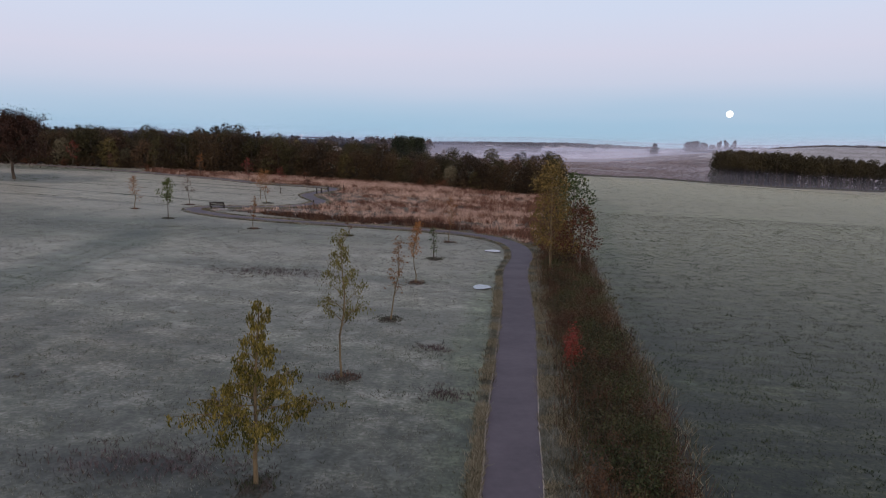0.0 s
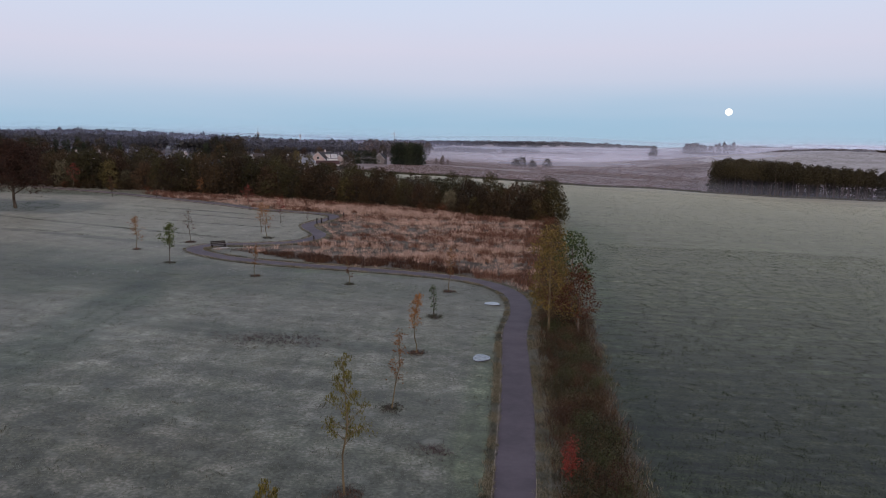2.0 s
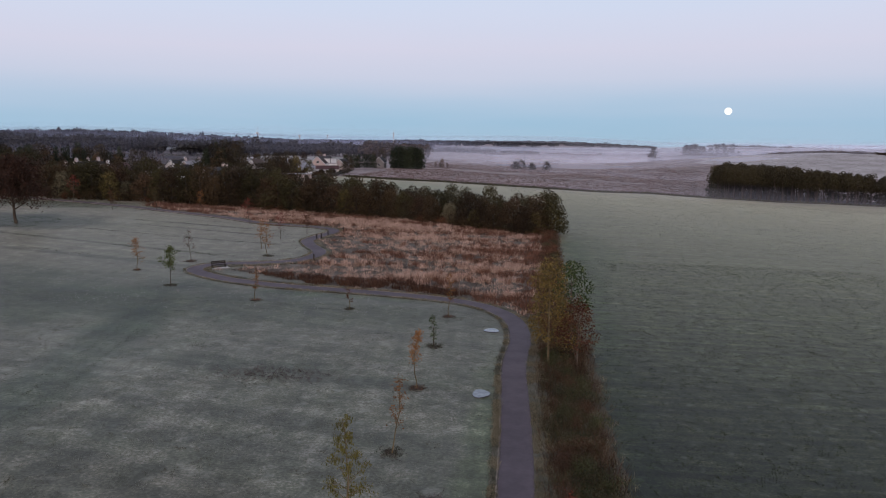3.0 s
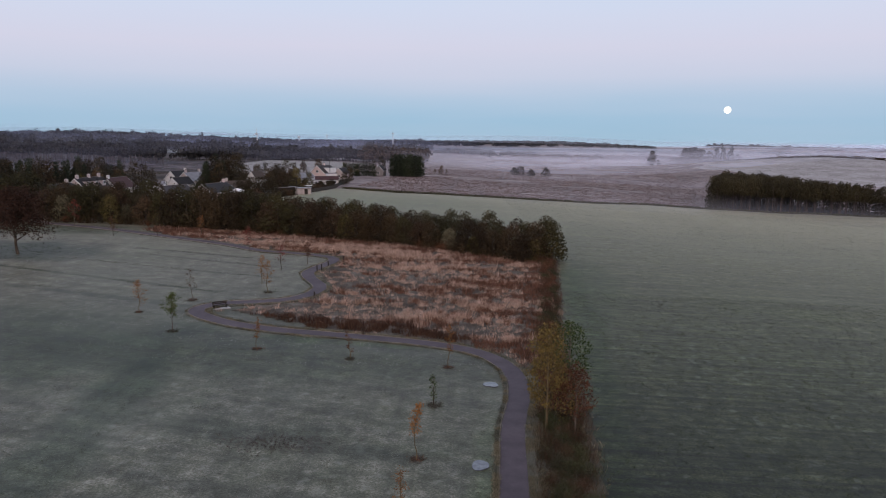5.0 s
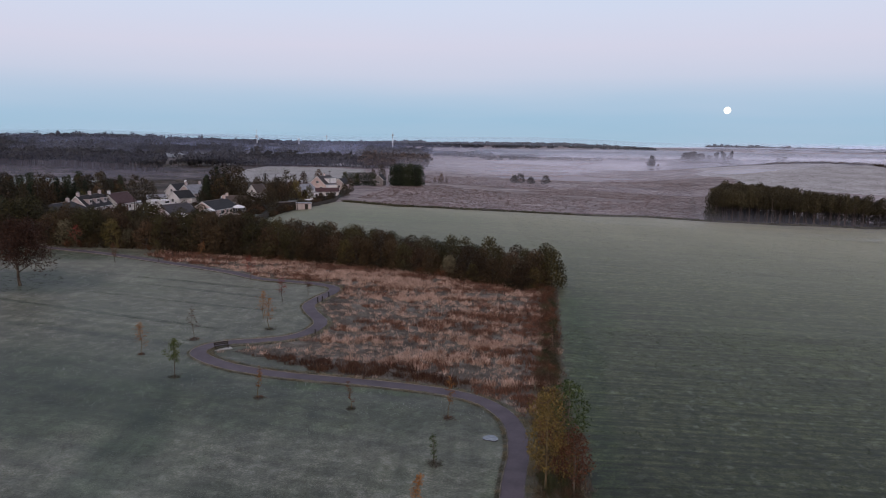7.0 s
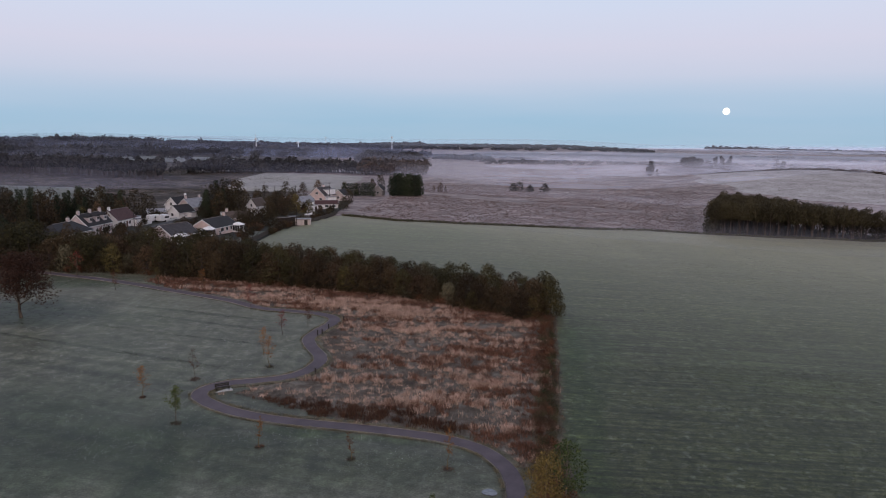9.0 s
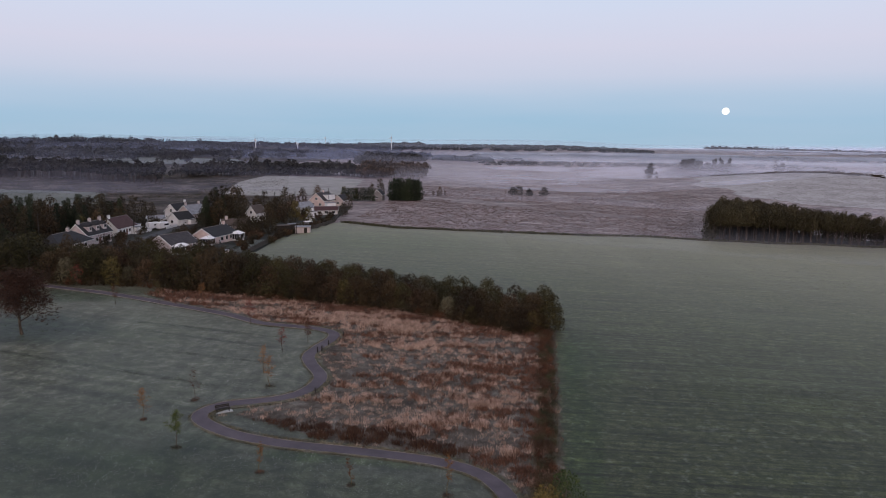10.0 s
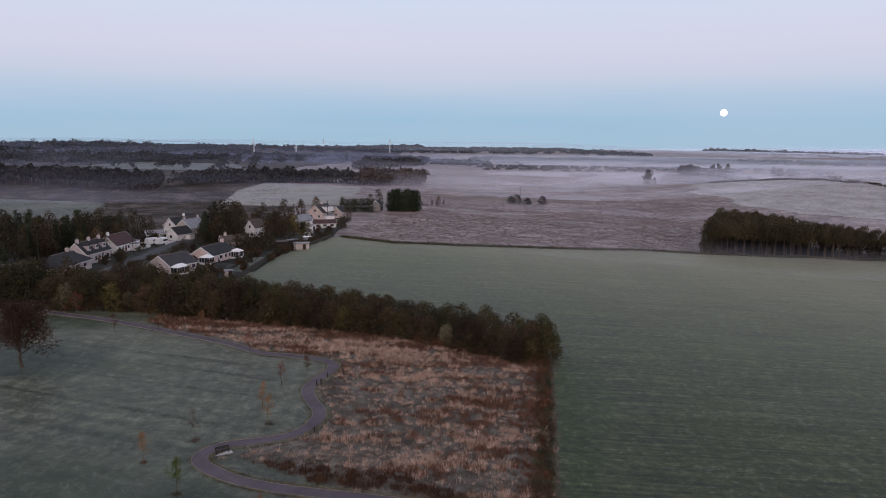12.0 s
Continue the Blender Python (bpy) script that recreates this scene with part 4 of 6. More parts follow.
rng = np.random.default_rng(77)
lawn_near = scatter(rng, 75000, -45, 9, 12, 75, lambda x, y: in_lawn(x, y) & (from_path(x, y) > 1.2) & (np.abs(x) < y * 0.72 + 4), 0.5)
p = patchy(lawn_near, 0.35, 3.1)
blades("lawn_grass", lawn_near[p > 0.42], 0.075, 0.14, M["frostgrass"], "short frosted grass tufts on the lawn", 1, per=3, lean=0.8, width=0.018)
rough = lawn_near[p < 0.22]
blades("lawn_grass", rough, 0.08, 0.2, M["dullgrass"], "dull brown-green rough grass tufts", 2, per=4, lean=0.7, width=0.016)
lawn_far = scatter(rng, 30000, -110, 9, 70, 158, lambda x, y: in_lawn(x, y) & ~in_meadow(x, y) & (from_path(x, y) > 1.3) & (np.hypot(x + 71, y - 122) > 9))
# far tufts take a paler colour, painting in the brightness of a grazing view
blades("lawn_grass", lawn_far, 0.09, 0.3, M["frosttips"], "short frosted grass tufts on the lawn", 3, per=3, lean=0.8, width=0.04)
field_near = scatter(rng, 95000, 7, 75, 10, 110, lambda x, y: in_field(x, y) & (x > hedge_x(y) + 2.2) & (x < y * 0.72 + 6), 0.6)
p = patchy(field_near, 0.9, 8.3)
blades("pasture_grass", field_near[p > 0.47], 0.085, 0.16, M["greengrass"], "frosted pasture grass tufts", 4, per=3, lean=0.8, width=0.02)
blades("pasture_grass", field_near[p <= 0.47], 0.10, 0.18, M["darktuft"], "dark green clumps of pasture grass", 5, per=4, lean=0.7, width=0.03)
field_far = scatter(rng, 40000, -45, 200, 100, 282, lambda x, y: in_field(x, y) & (x > hedge_x(y) + 2.2))
# paler tips here carry grazing-view brightness in their colour
blades("pasture_grass", field_far, 0.10, 0.5, M["fieldtips"], "frosted pasture grass tufts", 6, per=3, lean=0.7, width=0.085)
along = np.nonzero((MID[:, 1] > 5) & (MID[:, 0] > -34) & (MID[:, 1] < 136))[0]
pick = along[rng.integers(0, len(along), 9000)]
near = MID[along][MID[along][:, 1] < 72]
pick_near = along[rng.integers(0, len(near), 11000)]
pick = np.concatenate([pick, pick_near])
which = rng.uniform(0, 1, len(pick)) < 0.72
reach = np.where(which, 1.05 + np.abs(rng.normal(0, 1, len(pick))) * np.where(MID[pick, 1] < 72, 0.7, 0.35), -1.05 - np.abs(rng.normal(0, 0.16, len(pick))))
reach *= np.interp(MID[pick, 1], [14, 38], [0.88, 1.0])
verge = MID[pick] + SIDE[pick] * reach[:, None] + AHEAD[pick] * rng.uniform(-0.35, 0.35, len(pick))[:, None]
tone = patchy(verge, 0.5, 6.0)
blades("verge_grass", verge[tone > 0.47], 0.16, 0.16, M["vergegrass"], "dry frosted verge grass beside the path", 7, per=7, lean=0.7, width=0.016, lift=0.1)
blades("verge_grass", verge[tone <= 0.47], 0.12, 0.16, M["frostgrass"], "frosted green verge grass beside the path", 8, per=6, lean=0.7, width=0.016, lift=0.1)


def plant_meadow():
    rng = np.random.default_rng(31)
    feet = scatter(rng, 7600, -60, 22, 70, 156, lambda x, y: in_meadow(x, y) & (from_path(x, y) > 1.9))
    big = np.repeat(rng.uniform(0.6, 1.35, len(feet)), 5)
    hue = np.repeat(rng.normal(0, 0.06, len(feet)), 5) + rng.normal(0, 0.05, len(feet) * 5)
    spots = np.repeat(feet, 5, 0) + rng.normal(size=(len(feet) * 5, 2)) * 0.42 * big[:, None]
    feet = np.repeat(feet, 5, 0)
    band = patchy(feet, 0.32, 5.0, 0.2)
    patch = patchy(feet, 0.2, 9.0, 0.6)
    fine = patchy(feet, 0.6, 2.0)
    far = smooth(118, 140, spots[:, 1])
    v = band * 0.72 + fine * 0.28 + far * 0.10
    open_ground = smooth(0, -14, spots[:, 0]) * smooth(128, 112, spots[:, 1])
    tall = v > 0.46 + 0.13 * open_ground
    tone = patch * 0.25 + patchy(spots, 0.36, 7.0, 0.12) * 0.75 + hue
    front = (spots[:, 1] < np.interp(spots[:, 0], [-28, -20, -5, 2], [88, 89.5, 86.5, 83])) & (spots[:, 0] < 3)
    edge = spots[:, 1] > belt_y(spots[:, 0]) - 5
    right = spots[:, 0] > hedge_x(spots[:, 1]) - 4
    dark = front & (v > 0.34)
    russet = ~dark & ((tall & (tone < 0.515)) | (edge & (tone < 0.6)) | (right & (tone < 0.62)))
    straw = ~dark & ~russet & (tall | (rng.uniform(0, 1, len(spots)) < 0.2))
    big = np.where(tall, big, big * 0.6)
    low = ~(dark | russet | straw)
    blades("dark_tussocks", spots[dark], 0.85 * big[dark], 0.45, M["darkrush"], "dark rusty-brown rush tussocks beside the path", 21, per=16, lean=0.3, width=0.035)
    blades("russet_tussocks", spots[russet], 0.66 * big[russet], 0.42, M["redgrass"], "russet dead grass tussocks in the meadow", 22, per=14, lean=0.35, width=0.035)
    blades("straw_tussocks", spots[straw], 0.70 * big[straw], 0.42, M["straw"], "bleached straw-coloured grass tussocks", 23, per=14, lean=0.4, width=0.035)
    mat_spots = scatter(rng, 26000, -60, 22, 70, 156, lambda x, y: in_meadow(x, y) & (from_path(x, y) > 1.5))
    blades("low_meadow_grass", mat_spots, 0.2, 0.4, M["meadowfrost"], "frosted matted grass between the tussocks", 25, per=6, lean=1.2, width=0.03)
    blades("low_meadow_grass", spots[low], 0.30 * big[low], 0.5, M["meadowfrost"], "low frosted meadow grass", 24, per=9, lean=0.9, width=0.03)


plant_meadow()
strip = scatter(rng, 9000, 10, 30, 60, 150, lambda x, y: np.abs(x - hedge_x(y) - np.interp(y, [60, 75, 134, 150], [3.3, 2.8, 2.3, 3.0])) < 0.6)
blades("track_grass", strip, 0.05, 0.2, M["frosttips"], "worn pale frosted strip along the field edge", 64, per=4, lean=0.9, width=0.03)
hedge_grass = scatter(rng, 14000, 0, 24, 5, 134, lambda x, y: (np.abs(x - hedge_x(y)) < np.interp(y, [20, 60, 80, 134], [1.8, 2.3, 1.5, 1.4])) & (from_path(x, y) > 1.3), 0.5)
blades("hedge_grass", hedge_grass[::2], 1.15, 0.5, M["darkrush"], "tall brown dead stems in the hedgerow", 61, per=9, lean=0.3, width=0.012)
blades("hedge_grass", hedge_grass[1::2], 0.95, 0.5, M["hedgestraw"], "tall olive and straw grass in the hedgerow", 62, per=8, lean=0.35, width=0.012)
edge = scatter(rng, 9000, 0, 24, 5, 134, lambda x, y: (np.abs(x - hedge_x(y)) < np.interp(y, [20, 60, 80, 134], [2.6, 2.9, 2.0, 1.9])) & (np.abs(x - hedge_x(y)) > 1.3) & (from_path(x, y) > 1.2), 0.5)
blades("hedge_grass", edge, 0.4, 0.3, M["vergegrass"], "dry rank grass at the hedgerow's foot", 63, per=9, lean=0.6, width=0.016)


def furrow(x0, y0, x1, y1, seed, wide=0.35):
    rng = np.random.default_rng(seed)
    n = int(np.hypot(x1 - x0, y1 - y0) * 8)
    u = rng.uniform(0, 1, n)
    u = u[np.array([noise.noise((k * 9.0 + seed, 0.3, 0.1)) for k in u]) > -0.25]
    xy = np.column_stack([x0 + (x1 - x0) * u, y0 + (y1 - y0) * u]) + rng.normal(0, wide, (len(u), 2))
    blades("furrow_grass", xy, 0.06, 0.3, M["darktuft"], "line of dark unfrosted grass along an old furrow", seed, per=7, lean=0.8, width=0.03)


for k, (x0, y0, x1, y1) in enumerate([(-56, 99, -33.7, 93.2), (-72, 112, -28.2, 98.9), (-50, 124.5, -26, 118), (-40.2, 113.6, -24.4, 110.6), (-49, 104.2, -30, 99.6), (-58, 131, -27, 124), (-62, 119, -38, 113)]):
    furrow(x0, y0, x1, y1, 300 + k)


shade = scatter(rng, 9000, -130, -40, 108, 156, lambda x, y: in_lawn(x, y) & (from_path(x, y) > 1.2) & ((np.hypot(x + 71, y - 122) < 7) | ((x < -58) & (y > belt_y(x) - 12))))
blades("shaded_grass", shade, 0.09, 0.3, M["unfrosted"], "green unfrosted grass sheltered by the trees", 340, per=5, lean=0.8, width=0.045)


def tyre_track(points, seed):
    line = spline(points, 0.25)
    rg = np.random.default_rng(seed)
    xy = np.repeat(line, 3, 0) + rg.normal(0, 0.16, (len(line) * 3, 2))
    blades("track_grass", xy[::2], 0.04, 0.12, M["darktuft"], "dark wheel track pressed into the frosted lawn", seed, per=4, lean=0.9, width=0.03)


tyre_track([(-24.6, 30), (-25.4, 40.7), (-25.2, 44), (-25.3, 49), (-25.9, 56), (-26.3, 64)], 330)
tyre_track([(-26.6, 31), (-27.2, 40.7), (-27.0, 44), (-27.1, 49), (-27.6, 56), (-28.1, 63)], 331)


# ---------------------------------------------------------------- puddles, mulch, bench, posts
def blob_disc(name, x, y, rx, ry, seed, material, label, category, lift=0.02, rings=1):
    rng = np.random.default_rng(seed)
    n = 28
    th = np.linspace(0, 2 * np.pi, n, endpoint=False)
    r = 1 + 0.12 * np.sin(2 * th + seed) + 0.08 * np.sin(3 * th + seed * 2) + rng.normal(0, 0.02, n)
    px, py = x + np.cos(th) * rx * r, y + np.sin(th) * ry * r
    z = np.max(land(px, py)) + lift
    v = [(x, y, z)] + [(a, b, z) for a, b in zip(px, py)] + [(a, b, z - 0.2) for a, b in zip(px, py)]
    f = [(0, 1 + k, 1 + (k + 1) % n) for k in range(n)] + [(1 + k, 1 + n + k, 1 + n + (k + 1) % n, 1 + (k + 1) % n) for k in range(n)]
    ob = mesh_object(name, [(a - x, b - y, c - z) for a, b, c in v], f, material)
    ob.location = (x, y, z)
    return tagged(ob, label, category, kind="structure")


blob_disc("puddle", 2.65, 49.6, 0.55, 0.9, 1, M["ice"], "frozen puddle reflecting the pale sky", "puddle", 0.05)
blob_disc("puddle", 4.55, 66.9, 0.65, 0.75, 2, M["ice"], "frozen puddle reflecting the pale sky", "puddle", 0.05)
for k, (x, y, r) in enumerate([(-5.2, 19.5, 0.6), (-4.1, 29.1, 0.7), (-2.9, 39.4, 0.7), (-1.9, 50.2, 0.6), (-0.7, 61.0, 0.8), (0.6, 71.5, 0.6), (-9.4, 72.9, 0.5), (-19.4, 74.9, 0.5), (-24.1, 100.7, 0.8), (-32.6, 94.4, 0.8), (-30.0, 80.1, 0.6), (-36.7, 87.5, 0.4)]):
    rg = np.random.default_rng(900 + k)
    blades("mulch_grass", np.column_stack([x + rg.normal(0, r * 0.45, 170), y + rg.normal(0, r * 0.55, 170)]), 0.07, 0.1, M["mulch"], "dark bare mulch round a young tree", 500 + k, per=5, lean=1.1, width=0.03)
    blades("mulch_grass", np.column_stack([x + rg.normal(0, r * 0.5, 24), y + rg.normal(0, r * 0.5, 24)]), 0.2, 0.12, M["redgrass"] if k % 2 else M["darktuft"], "tufts of rank grass at a young tree's foot", 400 + k, per=6, lean=0.4, width=0.012)
for k, (x, y, rx, ry) in enumerate([(-8.6, 20.6, 1.7, 0.7), (0.2, 27.5, 0.6, 0.5), (-0.4, 34.0, 0.5, 0.4), (-12.5, 52, 2.2, 0.9)]):
    rg = np.random.default_rng(950 + k)
    n = int(170 * rx)
    blades("rank_grass", np.column_stack([x + rg.normal(0, rx, n), y + rg.normal(0, ry, n)]), 0.16, 0.14, M["mauvegrass"], "patch of dead purplish grass on the lawn", 420 + k, per=5, lean=0.6, width=0.014)


def box(cx, cy, cz, sx, sy, sz, turn=0.0):
    c, s = math.cos(turn), math.sin(turn)
    v = []
    for dz in (-0.5, 0.5):
        for dx, dy in ((-0.5, -0.5), (0.5, -0.5), (0.5, 0.5), (-0.5, 0.5)):
            a, b = dx * sx, dy * sy
            v.append((cx + a * c - b * s, cy + a * s + b * c, cz + dz * sz))
    return v, [(3, 2, 1, 0), (4, 5, 6, 7), (0, 1, 5, 4), (1, 2, 6, 5), (2, 3, 7, 6), (3, 0, 4, 7)]


def boxes(*items):
    V, F = [], []
    for it in items:
        v, f = box(*it)
        k = len(V)
        V += v
        F += [tuple(i + k for i in q) for q in f]
    return V, F


def bench(x, y, turn):
    top = new("bench")
    for k in range(3):
        part("seat_slat", *box(0, -0.17 + k * 0.17, 0.45, 1.8, 0.14, 0.05), M["darkwood"], top)
    for k in range(2):
        part("back_slat", *box(0, 0.27 + k * 0.04, 0.62 + k * 0.18, 1.8, 0.045, 0.15), M["darkwood"], top)
    for s in (-0.78, 0.78):
        part("leg", *boxes((s, -0.2, 0.18, 0.09, 0.08, 0.66), (s, 0.26, 0.32, 0.09, 0.08, 1.0), (s, 0.02, 0.4, 0.08, 0.5, 0.07)), M["darkwood"], top)
    part("base_slab", *box(0, 0, -0.02, 2.4, 1.1, 0.16), M["concrete"], top, "frosted pale concrete slab")
    tagged(top, "dark wooden park bench on a pale slab beside the path", "bench")
    put(top, x, y, turn)


bench(-27.9, 90.9, 0.55)


def post(x, y, tall=1.0):
    top = new("marker_post")
    part("post", *box(0, 0, tall / 2 - 0.15, 0.16, 0.16, tall + 0.3), M["darkwood"], top)
    part("cap", *box(0, 0, tall + 0.02, 0.2, 0.2, 0.05), M["darkwood"], top)
    tagged(top, "short dark timber post beside the path", "post", "posts beside the path")
    put(top, x, y)


for x, y in [(-20.0, 116.6), (-19.4, 117.4), (-17.0, 126.0), (-17.3, 98.2), (-18.8, 120.5)]:
    post(x, y, 0.95)


# ---------------------------------------------------------------- pine wood
PINES = [lobed_tree("pine_tree", 500 + k, 11.4 + 0.45 * k, 0.54, 2.8, 12, 1.35, "pine", 0.52, 850, "pine_bark", "tall dark pine with a bare brown trunk in the plantation", group="pine plantation", trunk=0.13, top=0.7, squash=0.7) for k in range(4)]


def in_wood(x, y):
    front = field_back(x) + 2.5
    back = np.interp(x, [111, 142, 160, 175, 190, 212], [306, 374, 368, 350, 330, 316])
    return (y > front) & (y < back) & (x > 111)


def plant_wood():
    rng = random.Random(21)
    first = set()
    for i in range(30):
        for j in range(24):
            x, y = 108 + i * 3.5 + rng.uniform(-0.9, 0.9) + (j % 2) * 1.7, 302 + j * 3.5 + rng.uniform(-1.0, 1.0)
            if not in_wood(np.array(x), np.array(y)):
                continue
            k = rng.randrange(4)
            s = rng.uniform(0.88, 1.06) * float(np.interp(x, [107, 150, 200], [1.10, 1.12, 0.94]))
            if k in first:
                copy_to(PINES[k], x, y, rng.uniform(0, 6.28), s)
            else:
                first.add(k)
                put(PINES[k], x, y, 0, s)


plant_wood()


def plant_screen_shrubs():
    rng = random.Random(44)
    # shrubs added along the back edge to block bright land between the trunks
    first = bush("wood_shrub", 240, 4.2, 3.4, "pine", 0.5, 300, "added dark shrub closing bright gaps behind the pine plantation", group="undergrowth of the plantation", stems=8)
    put(first, 117, 318)
    for k in range(62):
        u = k / 61
        x = 113 + 92 * u
        y = float(np.interp(x, [111, 142, 160, 175, 190, 212], [306, 374, 368, 350, 330, 316])) - rng.uniform(0, 9)
        copy_to(first, x + rng.uniform(-1, 1), y, rng.uniform(0, 6.28), rng.uniform(1.25, 1.8))


plant_screen_shrubs()
sheet("wood_floor", np.arange(98, 214, 2.0), np.arange(296, 380, 2.0), lambda x, y: in_wood(x, y) | in_wood(x, y - 4) | in_wood(x, y + 3), M["litter"], 0.12, "dark needle litter under the pines", "wood floor")


# ---------------------------------------------------------------- village
def gable_prism(length, width, eaves, ridge):
    l, w = length / 2, width / 2
    v = [(-l, -w, -0.6), (l, -w, -0.6), (l, w, -0.6), (-l, w, -0.6), (-l, -w, eaves), (l, -w, eaves), (l, w, eaves), (-l, w, eaves), (-l, 0, ridge), (l, 0, ridge)]
    f = [(0, 1, 5, 4), (2, 3, 7, 6), (1, 2, 6, 9, 5), (3, 0, 4, 8, 7), (4, 5, 9, 8), (6, 7, 8, 9), (3, 2, 1, 0)]
    return v, f


def roof_slab(length, width, eaves, ridge, side, over=0.35, thick=0.16, hip=0.0):
    l, w = length / 2 + over, width / 2 + over
    drop = over * (ridge - eaves) / (width / 2)
    r = l - hip
    v = [(-l, side * w, eaves - drop), (l, side * w, eaves - drop), (r, 0, ridge), (-r, 0, ridge)]
    v += [(a, b, c + thick) for a, b, c in v]
    return v, [(0, 1, 2, 3), (4, 5, 6, 7), (0, 1, 5, 4), (1, 2, 6, 5), (2, 3, 7, 6), (3, 0, 4, 7)]


def window(parent, x, y, z, w, h, face):
    """A window on a wall. face: 'x+', 'x-', 'y+' or 'y-', the way it looks."""
    flat = face[0] == "x"
    sgn = 1 if face[1] == "+" else -1
    size = (0.10, w, h) if flat else (w, 0.10, h)
    fr = part("window", *box(x, y, z, *size), M["frame"], parent)
    ins = (0.02, (w - 0.16) / 2 - 0.03, h - 0.18) if flat else ((w - 0.16) / 2 - 0.03, 0.02, h - 0.18)
    for s in (-1, 1):
        off = s * (w - 0.1) / 4
        px, py = (x + sgn * 0.055, y + off) if flat else (x + off, y + sgn * 0.055)
        part("pane", *box(px, py, z, *ins), M["glass"], fr)
    return fr


def house(x, y, turn, length, width, eaves, ridge, wall, roof, label, chimneys=(), windows=(), doors=(), hip=0.0, lean_to=(), dormers=(), lift=0.0):
    top = new("house")
    v, f = gable_prism(length, width, eaves, ridge)
    if hip:
        l, w = length / 2, width / 2
        v = [(-l, -w, -0.6), (l, -w, -0.6), (l, w, -0.6), (-l, w, -0.6), (-l, -w, eaves), (l, -w, eaves), (l, w, eaves), (-l, w, eaves)]
        f = [(0, 1, 5, 4), (1, 2, 6, 5), (2, 3, 7, 6), (3, 0, 4, 7), (4, 5, 6, 7), (3, 2, 1, 0)]
    part("wall", v, f, M[wall], top)
    for s in (-1, 1):
        part("roof", *roof_slab(length, width, eaves, ridge, s, hip=hip), M[roof], top)
        if hip:
            l, w = length / 2 + 0.35, width / 2 + 0.35
            e = eaves - 0.35 * (ridge - eaves) / (width / 2)
            part("roof", [(s * l, -w, e), (s * l, w, e), (s * (l - hip), 0, ridge), (s * l, -w, e + 0.16), (s * l, w, e + 0.16), (s * (l - hip), 0, ridge + 0.16)], [(0, 1, 2), (3, 4, 5), (0, 1, 4, 3), (1, 2, 5, 4), (2, 0, 3, 5)], M[roof], top)
    part("ridge_cap", *box(0, 0, ridge + 0.14, length - 2 * hip + 0.6, 0.28, 0.14), M["ridge"], top)
    if not hip:
        for s in (-1, 1):
            for t in (-1, 1):
                w = width / 2 + 0.35
                e = eaves - 0.35 * (ridge - eaves) / (width / 2)
                xx = s * (length / 2 + 0.37)
                part("bargeboard", [(xx - 0.05, t * w, e - 0.12), (xx + 0.05, t * w, e - 0.12), (xx + 0.05, 0, ridge - 0.12), (xx - 0.05, 0, ridge - 0.12), (xx - 0.05, t * w, e + 0.14), (xx + 0.05, t * w, e + 0.14), (xx + 0.05, 0, ridge + 0.14), (xx - 0.05, 0, ridge + 0.14)],
                     [(0, 1, 2, 3), (4, 5, 6, 7), (0, 1, 5, 4), (1, 2, 6, 5), (2, 3, 7, 6), (3, 0, 4, 7)], M["frame"], top)
    for s in (-1, 1):
        part("gutter", *box(0, s * (width / 2 + 0.4), eaves - 0.35 * (ridge - eaves) / (width / 2) + 0.02, length + 0.6, 0.12, 0.12), M["frame"], top)
    for cx in chimneys:
        ch = part("chimney", *box(cx, 0, ridge + 0.35, 0.9, 0.6, 1.5), M[wall], top)
        for o in (-0.2, 0.2):
            part("chimney_pot", *tubes([((cx + o, 0, ridge + 1.1), (cx + o, 0, ridge + 1.5), 0.13, 0.11)], 8), M["ridge"], ch)
    for face, a, z, w, h in windows:
        px = {"x+": length / 2 + 0.03, "x-": -length / 2 - 0.03}.get(face, a)
        py = {"y+": width / 2 + 0.03, "y-": -width / 2 - 0.03}.get(face, a)
        window(top, px, py, z, w, h, face)
    for face, a in doors:
        px = {"x+": length / 2 + 0.02, "x-": -length / 2 - 0.02}.get(face, a)
        py = {"y+": width / 2 + 0.02, "y-": -width / 2 - 0.02}.get(face, a)
        part("door", *box(px, py, 1.0, 0.08 if face[0] == "x" else 0.95, 0.95 if face[0] == "x" else 0.08, 2.1), M["door"], top)
    for lx, ly, lw, ld, lh, lm in lean_to:
        an = part("annexe", *box(lx, ly, lh / 2 - 0.3, lw, ld, lh + 0.6), M[lm], top)
        part("annexe_roof", *box(lx, ly, lh + 0.08, lw + 0.4, ld + 0.4, 0.16), M["flatroof"], an)
    for dx, s in dormers:
        z0 = eaves + (ridge - eaves) * 0.25
        dm = part("dormer", *box(dx, s * width * 0.27, z0 + 0.75, 1.7, width * 0.3, 1.7), M[wall], top)
        part("dormer_roof", [(dx - 1.05, s * (width * 0.44), z0 + 1.5), (dx + 1.05, s * (width * 0.44), z0 + 1.5), (dx + 1.05, s * 0.3, z0 + 1.5), (dx - 1.05, s * 0.3, z0 + 1.5), (dx, s * (width * 0.44), z0 + 2.3), (dx, s * 0.3, z0 + 2.3)],
             [(0, 1, 4), (1, 2, 5, 4), (2, 3, 5), (3, 0, 4, 5), (0, 1, 2, 3)], M[roof], dm)
        window(dm, dx, s * (width * 0.42 + 0.04), z0 + 0.85, 1.1, 1.0, "y+" if s > 0 else "y-")
    tagged(top, label, "house")
    put(top, x, y, turn, lift=lift)
    return top


